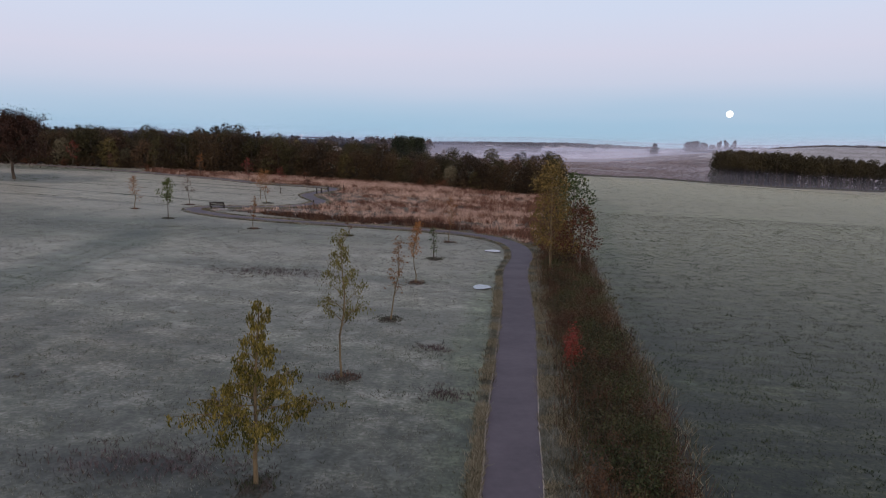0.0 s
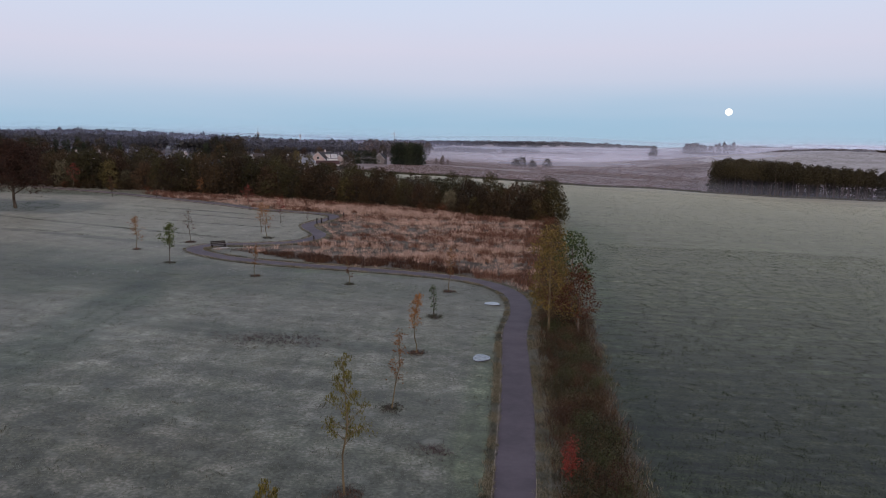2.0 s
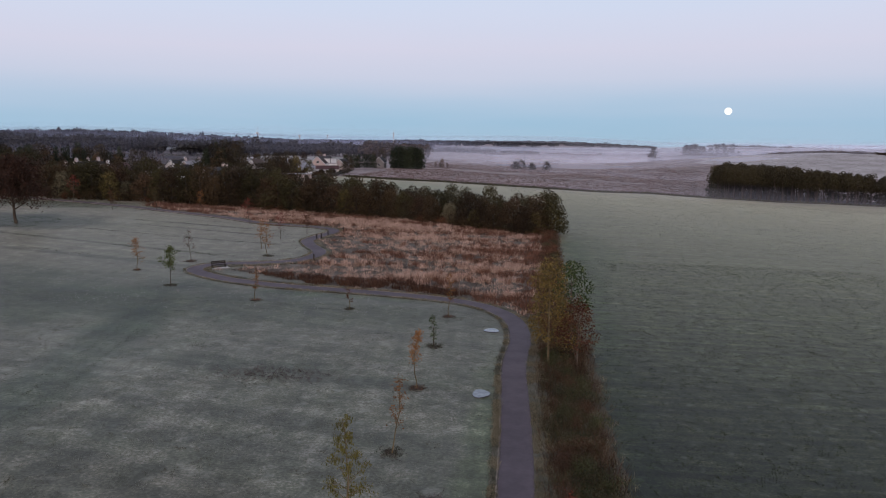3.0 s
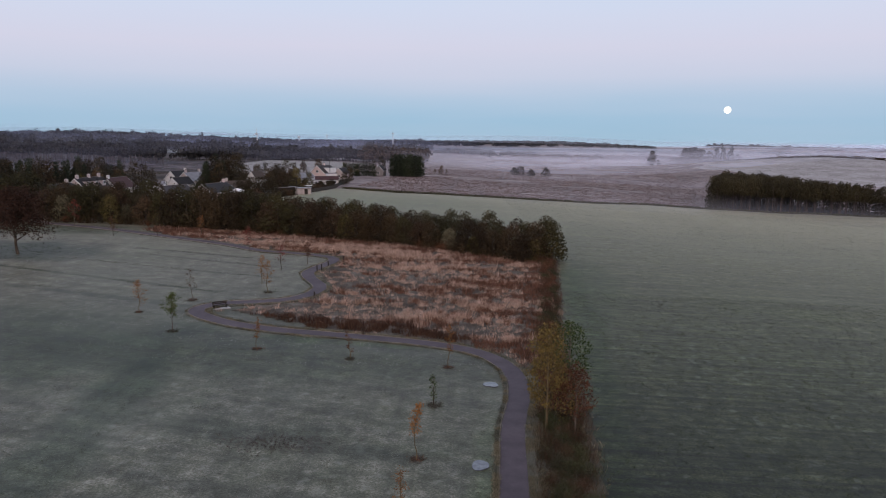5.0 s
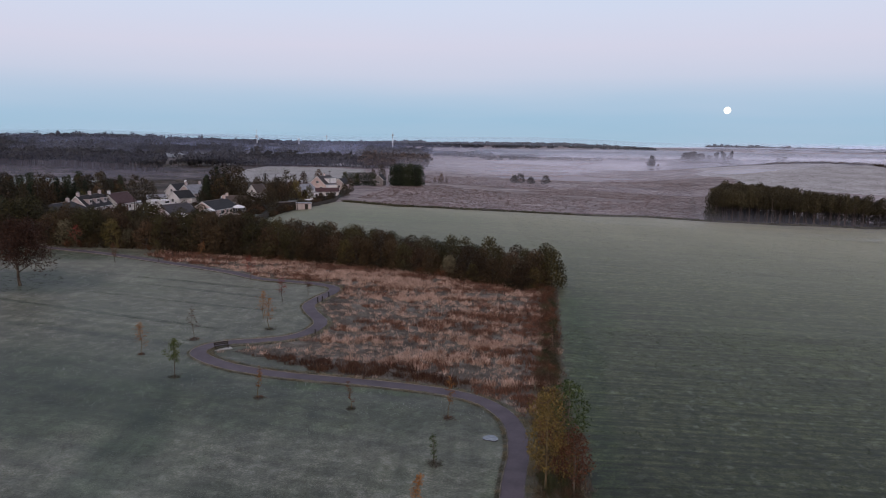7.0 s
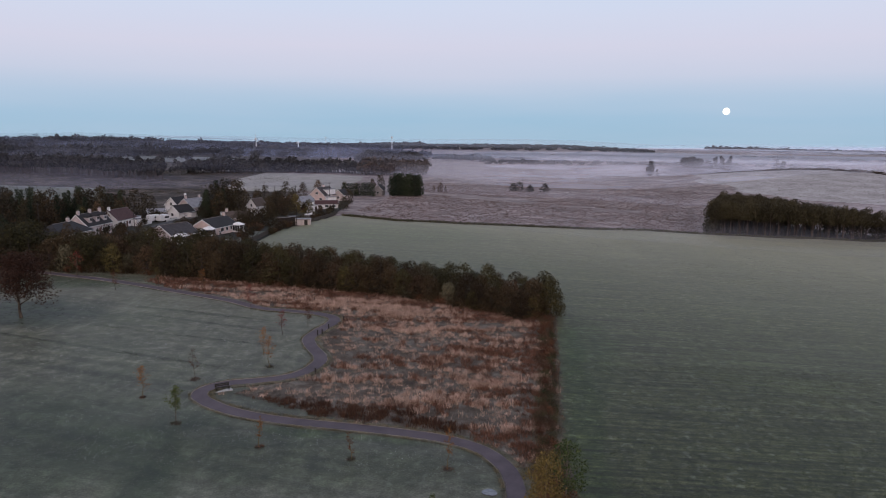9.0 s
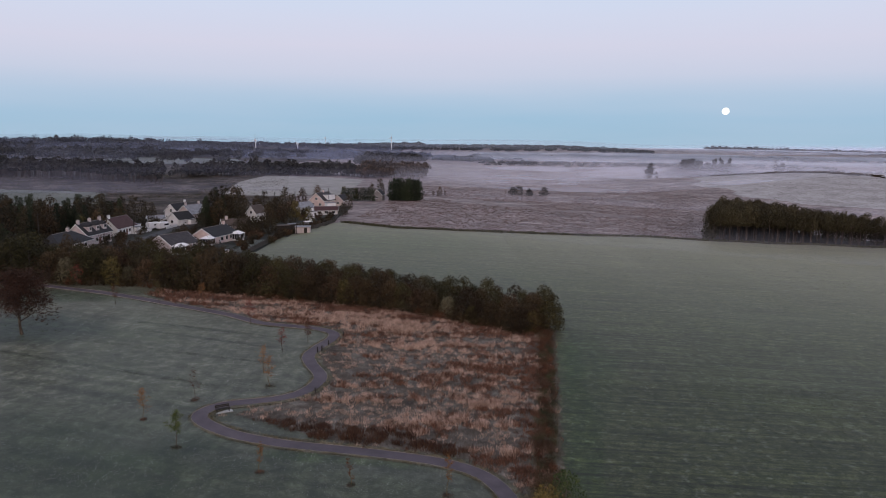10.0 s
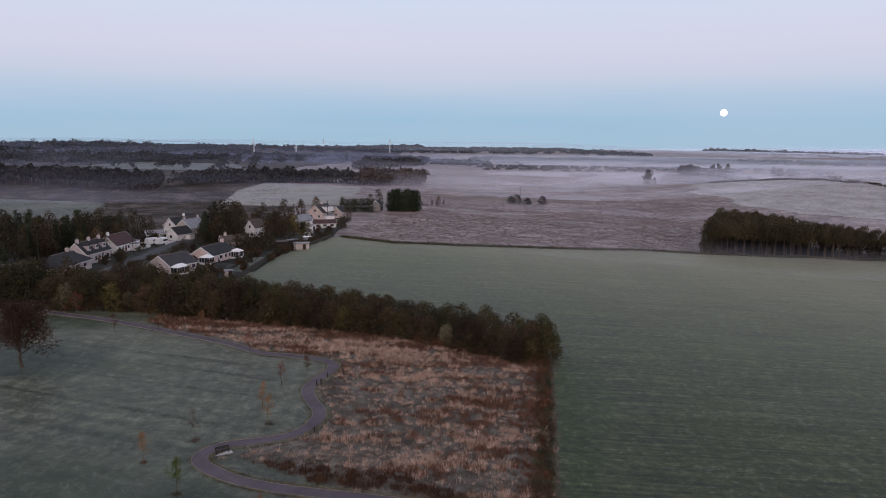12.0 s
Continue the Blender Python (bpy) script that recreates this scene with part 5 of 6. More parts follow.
def conservatory(x, y, turn, length, width, tall, label, sides=4):
    top = new("conservatory")
    part("dwarf_wall", *box(0, 0, 0.1, length, width, 1.2), M["white"], top)
    n = max(3, int(length / 0.8))
    for s in (-1, 1):
        for k in range(n + 1):
            part("mullion", *box(-length / 2 + length * k / n, s * width / 2, tall / 2 + 0.3, 0.09, 0.09, tall - 0.6), M["frame"], top)
        for k in range(n):
            part("pane", *box(-length / 2 + length * (k + 0.5) / n, s * width / 2, tall / 2 + 0.3, length / n - 0.09, 0.03, tall - 0.7), M["glass"], top)
    m = max(2, int(width / 0.8))
    for s in (-1, 1):
        for k in range(1, m):
            part("mullion", *box(s * length / 2, -width / 2 + width * k / m, tall / 2 + 0.3, 0.09, 0.09, tall - 0.6), M["frame"], top)
        for k in range(m):
            part("pane", *box(s * length / 2, -width / 2 + width * (k + 0.5) / m, tall / 2 + 0.3, 0.03, width / m - 0.09, tall - 0.7), M["glass"], top)
    part("ring_beam", *box(0, 0, tall, length + 0.15, width + 0.15, 0.14), M["frame"], top)
    l, w = length / 2 + 0.2, width / 2 + 0.2
    part("roof", [(-l, -w, tall + 0.05), (l, -w, tall + 0.05), (l, w, tall + 0.05), (-l, w, tall + 0.05), (-l * 0.35, 0, tall + 0.85), (l * 0.35, 0, tall + 0.85)], [(0, 1, 5, 4), (1, 2, 5), (2, 3, 4, 5), (3, 0, 4), (3, 2, 1, 0)], M["white"], top, "white panelled hipped roof")
    tagged(top, label, "conservatory")
    put(top, x, y, turn)


house(-102.8, 199.5, 1.5, 15.0, 8.6, 2.5, 5.0, "cream", "slate", "hip-roofed cream bungalow with dark slates", windows=[("y-", -4, 1.4, 1.5, 1.2), ("y-", 0, 1.4, 1.5, 1.2), ("y-", 4, 1.4, 1.3, 1.2), ("x-", -2.2, 1.4, 1.5, 1.2), ("x-", 2.0, 1.4, 1.5, 1.2)], hip=3.2, chimneys=(3.0,))
house(-110.0, 189.5, 0.55, 10, 6, 2.3, 3.4, "cream", "brownroof", "low brown-roofed outbuilding beside the bungalow", windows=[("y-", -2, 1.3, 1.6, 1.1), ("y-", 3, 1.3, 1.6, 1.1)])
house(-105.5, 221.0, 1.45, 12.5, 6.6, 3.3, 6.4, "pinkwall", "slate", "one-and-a-half storey pink-harled house with dormers", chimneys=(-5.4, 0.4, 5.6), windows=[("y-", -4.6, 1.5, 1.2, 1.3), ("y-", -1.6, 1.5, 1.2, 1.3), ("y-", 1.6, 1.5, 1.0, 1.3), ("y-", 4.6, 1.5, 1.2, 1.3), ("x-", 0.6, 4.0, 0.9, 1.0)], doors=[("y-", 0)], dormers=((-3.8, -1), (0.0, -1), (3.8, -1)))
house(-108.8, 248.0, 1.45, 11.5, 6.6, 2.9, 6.0, "white", "redroof", "white cottage with a dark red tiled roof", chimneys=(-5,), windows=[("y-", -4, 1.5, 1.2, 1.2), ("y-", -1.8, 1.5, 1.2, 1.2), ("y-", 1.6, 1.5, 1.2, 1.2), ("y-", 4, 1.5, 1.2, 1.2), ("x-", 0.8, 3.6, 0.8, 1.0)], doors=[("y-", 0)], lean_to=((7.4, -1.4, 3.8, 3.6, 2.7, "white"), (4.0, -4.4, 3.0, 2.2, 2.3, "white")))
house(-74.0, 203.6, 1.1, 9.4, 8.4, 2.4, 4.9, "pinkwall", "slatebrown", "bungalow with grey-pink gable and dark brown roof", windows=[("x-", 1.6, 1.4, 1.5, 1.1), ("y-", 3.4, 1.4, 1.4, 1.2)], lean_to=((-5.6, 3.4, 1.6, 3.0, 1.9, "stone"),))
conservatory(-70.4, 198.8, 1.1, 4.4, 2.4, 2.2, "white framed lean-to conservatory beside the bungalow")
house(-69.8, 226.9, 1.32, 13.0, 7.6, 2.4, 4.7, "peach", "slate", "bungalow with a peach gable and grey slates", windows=[("y-", -2.2, 1.4, 1.6, 1.2), ("y-", 0.6, 1.4, 1.2, 1.2), ("y-", 3, 1.4, 1.0, 1.2)], chimneys=(5.4,))
conservatory(-63.9, 231.0, 1.32, 3.2, 3.2, 2.3, "white hexagonal-roofed garden conservatory")
conservatory(-69.0, 217.6, 1.32, 2.6, 3.4, 2.1, "small white porch conservatory")
house(-71.5, 256.6, 0.42, 9.0, 6.0, 2.3, 4.2, "cream", "brownroof", "brown-roofed bungalow half hidden by hedges", windows=[("y-", 2.5, 1.4, 1.4, 1.2)], chimneys=(-3,))
house(-107.5, 302.8, 1.23, 9.0, 6.2, 3.6, 6.6, "white", "slate", "white house with steep gable in the village", windows=[("x-", 0, 4.0, 1.0, 1.3), ("x-", -1.4, 1.5, 1.1, 1.2)], chimneys=(4.2,))
house(-100.8, 299.6, 1.2, 9.5, 7.2, 3.2, 6.3, "cream", "flatgrey", "pale harled house with grey slates", chimneys=(-3.8, 4.2), windows=[("y-", 1, 1.5, 1.3, 1.2)], lean_to=((5.5, 0, 3.0, 5.0, 5.2, "white"),))
house(-99.1, 281.0, 1.1, 7.5, 6.0, 2.5, 4.9, "white", "slate", "white gabled cottage in the village", windows=[("x-", 0.4, 1.5, 1.2, 1.2), ("y-", 1.2, 1.4, 1.1, 1.1)], lean_to=((2.2, -3.8, 3.2, 2.0, 2.1, "white"),))
house(-110.0, 284.8, 0.48, 6.0, 4.0, 2.1, 3.2, "white", "flatgrey", "small white gabled outbuilding", windows=[("y-", 0, 1.3, 1.1, 0.9)])
house(-71.8, 287.5, 1.2, 6.5, 4.3, 4.0, 6.6, "white", "brownroof", "narrow white gabled house among trees", windows=[("x-", 0, 4.2, 0.9, 1.2), ("x-", -0.8, 1.5, 1.0, 1.2)])
house(-57.1, 358.8, 1.1, 10.0, 8.8, 3.3, 6.9, "peach", "slatebrown", "peach-walled gabled house with a flat dormer", chimneys=(0.5,), windows=[("x-", 0, 4.2, 1.5, 1.2), ("x-", -2.2, 1.5, 1.5, 1.2), ("x-", 2.2, 1.5, 1.5, 1.2)], lean_to=((1.0, -2.9, 6.0, 3.0, 5.9, "white"),))
house(-49.0, 364.5, 1.32, 8.0, 5.8, 2.7, 5.2, "cream", "slate", "grey gabled house at the village edge", windows=[("x-", 0, 1.5, 1.3, 1.2)])
house(-61.9, 331.2, 1.05, 10.0, 5.4, 2.4, 4.5, "white", "flatgrey", "bungalow with a frosted grey roof", windows=[("x-", 0, 1.5, 1.5, 1.2)], lean_to=((-1, -4.2, 6.0, 3.0, 2.2, "white"),))
house(-49.6, 320.0, 0.22, 9.6, 4.4, 2.1, 3.4, "white", "redroof", "low white garden building with a red roof", windows=[("y-", -3, 1.2, 1.6, 1.1), ("y-", 0, 1.2, 1.6, 1.1), ("y-", 3, 1.2, 1.6, 1.1)])
house(-33.2, 399.0, 1.45, 8.0, 5.0, 3.0, 5.7, "stone", "slate", "grey stone cottage beside tall conifers", chimneys=(3.2,), windows=[("x-", 0, 1.6, 1.2, 1.3)])


def shed(x, y, turn, l, w, h, m, label, roof="flatroof"):
    top = new("shed")
    part("wall", *box(0, 0, h / 2 - 0.2, l, w, h + 0.4), M[m], top)
    part("roof", *box(0, 0, h + 0.08, l + 0.4, w + 0.4, 0.16), M[roof], top)
    part("door", *box(l * 0.2, -w / 2 - 0.02, 0.95, 1.1, 0.06, 1.9), M["darkwood"], top)
    tagged(top, label, "shed")
    put(top, x, y, turn)


shed(-47.1, 251.9, 0.1, 5.0, 3.2, 2.1, "cream", "pale flat-roofed garden shed", "flatgrey")
shed(-52.3, 262.0, 0.5, 3.4, 2.6, 2.1, "darkwood", "dark timber garden shed")
shed(-55.4, 258.0, 0.4, 4.4, 3.2, 2.1, "darkwood", "dark timber outbuilding in a garden", "brownroof")
shed(-50.5, 285.0, 0.9, 2.6, 2.4, 2.4, "white", "small white garden store")
shed(-57.2, 198.6, 0.4, 2.0, 1.8, 1.6, "cream", "small pale garden shed near the belt", "flatgrey")
shed(-54.0, 310.0, 0.9, 3.6, 2.8, 2.4, "white", "white flat-roofed garage beside a bungalow", "flatgrey")
shed(-49.0, 329.5, 0.5, 4.0, 3.0, 4.2, "white", "white two-storey garden block", "flatgrey")
shed(-48.6, 271.0, 0.6, 2.4, 2.0, 1.9, "flatgrey", "low grey greenhouse shed by the fence", "white")


def van(x, y, turn, l, w, h, label, name="van", wheels=True):
    """A rounded white van or caravan."""
    top = new(name)
    bm = bmesh.new()
    bmesh.ops.create_cube(bm, size=1.0)
    for vv in bm.verts:
        vv.co.x *= l
        vv.co.y *= w
        vv.co.z = vv.co.z * (h - 0.4) + (h - 0.4) / 2 + 0.4
        if vv.co.z > h * 0.7 and vv.co.x > 0:
            vv.co.x -= l * (0.12 if name == "caravan" else 0.22)
    bmesh.ops.bevel(bm, geom=bm.edges[:], offset=0.22, segments=2, affect="EDGES")
    me = bpy.data.meshes.new("body")
    bm.to_mesh(me)
    bm.free()
    me.materials.append(M["vanpaint"])
    b = new("body", me)
    b.parent = top
    for s in (-1, 1):
        part("side_window", *box(l * 0.12, s * (w / 2 + 0.005), h * 0.66, l * 0.4, 0.03, h * 0.22), M["glass"], top)
        for q in ((-0.3, 0.3) if name != "caravan" else (0.0,)):
            part("wheel", *tubes([((q * l, s * (w / 2 - 0.2), 0.33), (q * l, s * (w / 2 + 0.02), 0.33), 0.33, 0.33)], 14), M["tyre"], top)
    tagged(top, label, name)
    put(top, x, y, turn)


van(-104.2, 257.6, 0.4, 4.8, 1.9, 1.9, "white van parked in a village drive")
van(-103.6, 265.4, 1.1, 5.0, 2.2, 2.6, "white caravan parked beside a house", "caravan")
van(-100.2, 266.0, 1.1, 5.0, 2.2, 2.6, "white caravan parked beside a house", "caravan")
van(-97.4, 279.5, 1.3, 4.2, 1.7, 1.5, "white car parked on the village road", "car")
van(-68.2, 222.0, 1.0, 4.0, 1.7, 1.4, "white car parked beside the bungalow", "car")

# village road and gardens
sheet("village_road", np.arange(-125, -55, 1.0), np.arange(190, 330, 1.0), lambda x, y: np.abs(x - np.interp(y, [190, 212, 240, 262, 285, 330], [-91, -92, -94.5, -97, -94, -88])) < 2.3, M["road"], 0.1, "dark tarmac village road between the houses", "road")
sheet("village_gardens", np.arange(-170, -40, 2.0), np.arange(166, 360, 2.0), lambda x, y: (x < np.interp(y, [166, 206, 237, 290, 360], [-56, -53, -52, -38.5, -30])) , M["garden"], 0.03, "dull frosted garden ground round the houses", "garden")


def fence(points, tall, label, board="fencewood", upright="darkwood"):
    top = new("fence")
    for (x0, y0), (x1, y1) in zip(points, points[1:]):
        d = math.hypot(x1 - x0, y1 - y0)
        n = max(1, int(d / 2.2))
        a = math.atan2(y1 - y0, x1 - x0)
        for k in range(n):
            u, w = k / n, (k + 0.5) / n
            px, py, qx, qy = x0 + (x1 - x0) * u, y0 + (y1 - y0) * u, x0 + (x1 - x0) * w, y0 + (y1 - y0) * w
            part("post", *box(px, py, height(px, py) + tall / 2, 0.12, 0.12, tall + 0.4), M[upright], top)
            part("panel", *box(qx, qy, height(qx, qy) + tall / 2, d / n - 0.1, 0.05, tall - 0.1, a), M[board], top)
    return tagged(top, label, "fence")


fence([(-53.6, 192), (-53.0, 226), (-52.2, 244)], 1.5, "weathered dark timber garden fence along the pasture")
fence([(-52.2, 244), (-45.4, 263), (-41.0, 285), (-42.5, 305)], 1.3, "weathered timber fence with a hedge along the pasture")
fence([(-102.4, 250.9), (-101.8, 259.4)], 1.0, "low white painted fence beside the village road", "frame", "frame")
fence([(-98.4, 264.0), (-97.8, 273.5)], 1.0, "low white painted fence beside the parked caravans", "frame", "frame")
sheet("garden_lawn", np.arange(-64, -53, 0.5), np.arange(204, 238, 0.5), lambda x, y: (x > -58.5 - (y - 206) * 0.08) & (x < -54.2) & (y > 206) & (y < 234), M["greyfield"], 0.07, "small frosted back garden lawn", "lawn")


def pole(x, y, tall, label="dark wooden telegraph pole with a crossbar"):
    top = new("telegraph_pole")
    part("pole", *tubes([((0, 0, -0.5), (0, 0, tall), 0.14, 0.09)], 8), M["darkwood"], top)
    part("crossbar", *box(0, 0, tall - 0.5, 1.4, 0.1, 0.1), M["darkwood"], top)
    tagged(top, label, "telegraph pole", "telegraph poles")
    put(top, x, y, 0.4)


for x, y, t in [(-113, 279, 10), (-104.6, 268.5, 9), (-113, 207, 10), (-100, 240, 8), (-48.6, 248, 6), (-74, 330, 9), (-66, 336, 9), (-52, 345, 10), (262, 412, 8), (60, 540, 8)]:
    pole(x, y, t)

yard = scatter(rng, 9000, -125, -42, 168, 350, lambda x, y: x < np.interp(y, [166, 206, 237, 290, 350], [-56.5, -54, -53, -43, -43]))
yard = yard[np.abs(yard[:, 0] - np.interp(yard[:, 1], [190, 212, 240, 262, 285, 330], [-91, -92, -94.5, -97, -94, -88])) > 2.6]
tone = patchy(yard, 0.09, 12.0)
blades("garden_grass", yard[tone > 0.5], 0.16, 0.5, M["dullgrass"], "rough frosted garden grass in the village", 71, per=7, lean=0.7, width=0.05)
blades("garden_grass", yard[tone <= 0.5], 0.3, 0.6, M["bramble"], "dark rank growth in the village gardens", 72, per=8, lean=0.6, width=0.06)

# village trees and hedges
VILLAGE = [lobed_tree("garden_tree", 600, 9.0, 0.12, 3.8, 18, 1.5, "dark", 0.46, 1250, "dark_bark", "dark dense broadleaf tree in the village", "village trees", trunk=0.2),
           tree("garden_tree", 601, 12.0, 0.03, 3.7, 34, 0.2, "needle", 0.46, 1700, 0.26, "dark_bark", "tall dark conifer in the village", twigs=6, rise=0.05, shape=0.9, droop=0.6, group="village trees", levels=1, sides=4),
           lobed_tree("garden_tree", 602, 8.4, 0.14, 3.4, 16, 1.4, "belt", 0.44, 1200, "dark_bark", "olive-brown garden tree in autumn leaf", "village trees", trunk=0.18),
           lobed_tree("garden_tree", 603, 7.4, 0.14, 3.0, 14, 1.25, "brownbelt", 0.42, 1050, "dark_bark", "brown autumn tree in a garden", "village trees", trunk=0.16),
           lobed_tree("garden_tree", 604, 6.3, 0.12, 2.2, 13, 1.0, "beltolive", 0.36, 1300, "dark_bark", "yellow-green tree in a village garden", "village trees", trunk=0.15),
           lobed_tree("garden_tree", 605, 8.0, 0.05, 1.9, 18, 1.1, "needle", 0.40, 1500, "dark_bark", "dense dark clipped conifer in a tall hedge", "village trees", trunk=0.18, top=0.35)]


def plant_village():
    rng = random.Random(33)
    first = set()

    yards = [(-102.8, 199.5, 8), (-110, 189.5, 6), (-105.5, 221, 7.5), (-108.8, 248, 7.5), (-74, 203.6, 7.5), (-69.8, 226.9, 8), (-71.5, 256.6, 5), (-107.5, 302.8, 6), (-100.8, 299.6, 6.5), (-99.1, 281, 5.5), (-110, 284.8, 3.6), (-71.8, 287.5, 4.2), (-57.1, 358.8, 7), (-49, 364.5, 5), (-61.9, 331.2, 7), (-49.6, 320, 5.5), (-33.2, 399, 5), (-63.9, 231, 3), (-102, 264, 5), (-47.1, 251.9, 3.6), (-55.4, 258, 3), (-52.3, 262, 3), (-69.5, 199, 4), (-68.5, 218.5, 3.5), (-49, 329.5, 3), (-104, 257, 3.5)]
    sight = [(-107.5, 302.8), (-100.8, 299.6), (-99.1, 281), (-71.8, 287.5), (-57.1, 358.8), (-61.9, 331), (-49.6, 320), (-105.5, 221), (-108.8, 248), (-70, 227), (-74, 203.6), (-102, 264)]

    def one(k, x, y, s, flat=1.0):
        if s > 0.32 and any(0 < b - y < 26 and abs(x - a * y / b) < 3.6 for a, b in sight):
            return  # gardens before the houses are open
        if s > 0.32 and any(math.hypot(x - a, y - b) < r + 1.2 * s for a, b, r in yards):
            return
        if abs(x - float(np.interp(y, [190, 212, 240, 262, 285, 330], [-91, -92, -94.5, -97, -94, -88]))) < 3.6 and 188 < y < 292:
            return
        if k == 1:
            s *= 0.82
        if k in first:
            copy_to(VILLAGE[k], x, y, rng.uniform(0, 6.28), s, flat)
        else:
            first.add(k)
            VILLAGE[k].matrix_basis = Matrix.LocRotScale((x, y, height(x, y)), Euler((0, 0, 0)), (s, s, s * flat))
    # dark conifers and broadleaves in and round the village
    for k in range(34):
        one(rng.choice([0, 0, 1, 2, 3]), rng.uniform(-175, -122), rng.uniform(196, 275), rng.uniform(0.95, 1.35))
    for k in range(26):
        one(rng.choice([0, 2, 0, 1]), rng.uniform(-172, -116), rng.uniform(215, 300), rng.uniform(0.85, 1.2))
    for k in range(26):
        one(rng.choice([0, 1, 2, 3]), rng.uniform(-130, -105), rng.uniform(222, 272), rng.uniform(0.8, 1.2))
    for k in range(30):
        one(rng.choice([0, 2, 2, 3]), rng.uniform(-128, -56), rng.uniform(164, 192), rng.uniform(0.5, 0.78))
    for k in range(14):
        one(rng.choice([0, 1, 2]), rng.uniform(-92, -62), rng.uniform(268, 290), rng.uniform(0.85, 1.25))
    for k in range(10):
        one(rng.choice([0, 2, 3]), rng.uniform(-70, -52), rng.uniform(268, 312), rng.uniform(0.6, 0.95))
    for x, y, k, s in [(-82, 268, 0, 1.35), (-77, 262, 1, 1.1), (-84, 278, 1, 1.35), (-75, 274, 0, 1.45), (-79, 283, 2, 1.5), (-80, 274, 0, 1.5), (-63.5, 271, 2, 1.1), (-61, 277, 0, 1.0), (-77, 268, 0, 1.2), (-83, 262, 0, 1.0), (-79, 256, 0, 0.75), (-75, 252, 2, 0.75), (-81, 250, 0, 0.6), (-70, 280, 2, 1.0), (-72, 262, 0, 1.0), (-86, 262, 2, 0.9), (-66, 268, 2, 1.05), (-63, 281, 0, 0.95), (-59, 274, 3, 1.0), (-61, 265, 0, 0.9), (-55, 280, 4, 1.2), (-57, 290, 2, 1.0), (-66, 297, 3, 1.0), (-60, 300, 0, 1.0), (-75, 303, 0, 0.9), (-83, 300, 1, 0.9), (-48, 268, 4, 1.0),
                       (-112, 247, 0, 1.1), (-106, 243, 2, 1.0), (-102, 250, 0, 1.15), (-117, 240, 4, 1.1), (-124, 232, 2, 1.2), (-130, 240, 0, 1.3), (-137, 246, 1, 1.2), (-143, 238, 0, 1.3), (-133, 225, 3, 1.1), (-127, 214, 0, 1.2), (-140, 215, 2, 1.2), (-150, 225, 0, 1.3), (-150, 245, 1, 1.2), (-158, 232, 0, 1.3), (-122, 255, 0, 1.2), (-115, 262, 2, 1.1), (-128, 262, 0, 1.2), (-143, 258, 1, 1.2), (-155, 262, 0, 1.2), (-110, 281, 0, 0.8), (-118, 275, 3, 0.9),
                       (-62, 374, 3, 1.2), (-68, 365, 3, 1.1), (-75, 358, 0, 1.0), (-82, 345, 0, 0.9), (-88, 330, 2, 0.9), (-48, 330, 0, 0.7), (-42, 337, 2, 0.8), (-39, 300, 2, 0.55), (-41, 310, 0, 0.6)]:
        near = 1.055 if 240 < y < 306 else 1.0
        one(k, x * near, y * near, s)
    # clipped conifer hedge beside the stone cottage
    for k in range(9):
        one(5, -50 + k * 1.8 + rng.uniform(-0.4, 0.4), 387 + rng.uniform(-1, 2), 0.85, 1.05)
        one(5, -30 + k * 2.2 + rng.uniform(-0.4, 0.4), 396 + k * 0.8 + rng.uniform(-1.0, 1.0), 1.15 + 0.3 * min(1.0, k / 4) + rng.uniform(-0.12, 0.12), 1.05)
        one(5, -29 + k * 2.2 + rng.uniform(-0.4, 0.4), 402 + k * 0.8 + rng.uniform(-1.0, 1.0), 1.3 + rng.uniform(-0.15, 0.15), 1.05)
    for x, y, k, s in [(-38, 412, 2, 0.9), (-34, 418, 0, 1.1), (-24, 430, 3, 1.2), (-14, 432, 3, 1.2), (-52, 400, 4, 1.1), (-46, 405, 4, 0.9), (0, 452, 3, 0.7), (-4, 448, 3, 0.45), (3, 455, 3, 0.4), (-1, 444, 2, 0.35)]:
        one(k, x, y, s)
    # dark hedge before the bungalow, and shrubs in the gardens
    for k in range(9):
        one(0, -68.0 + k * 1.3, 247 + k * 0.5 + rng.uniform(-1, 1), 0.72, 0.9)
    shrubs = [bush("garden_shrub", 620, 2.4, 2.6, "dark", 0.3, 500, "dark rounded garden shrub in the village", group="garden shrubs"),
              bush("garden_shrub", 621, 2.0, 2.4, "belt", 0.28, 480, "olive-brown garden shrub in the village", group="garden shrubs"),
              bush("garden_shrub", 622, 1.6, 2.2, "brown", 0.26, 420, "brown garden shrub in the village", group="garden shrubs")]
    spots = [(-52.6 + 0.2 * (k % 2), 226 + k * 1.9) for k in range(8)] + [(-52.4 + k * 0.5, 242 + k * 1.9) for k in range(11)] + [(-47 + k * 0.3, 262 + k * 1.8) for k in range(13)]
    spots += [(rng.uniform(-125, -56), rng.uniform(172, 198)) for _ in range(46)] + [(rng.uniform(-66, -55), rng.uniform(200, 250)) for _ in range(16)]
    spots += [(rng.uniform(-100, -58), rng.uniform(196, 262)) for _ in range(70)] + [(rng.uniform(-112, -90), rng.uniform(196, 262)) for _ in range(30)] + [(rng.uniform(-70, -44), rng.uniform(296, 350)) for _ in range(26)]
    spots += [(-111.9 + 0.63 * k, 262.6 + 1.59 * k) for k in range(14)]
    count = 0
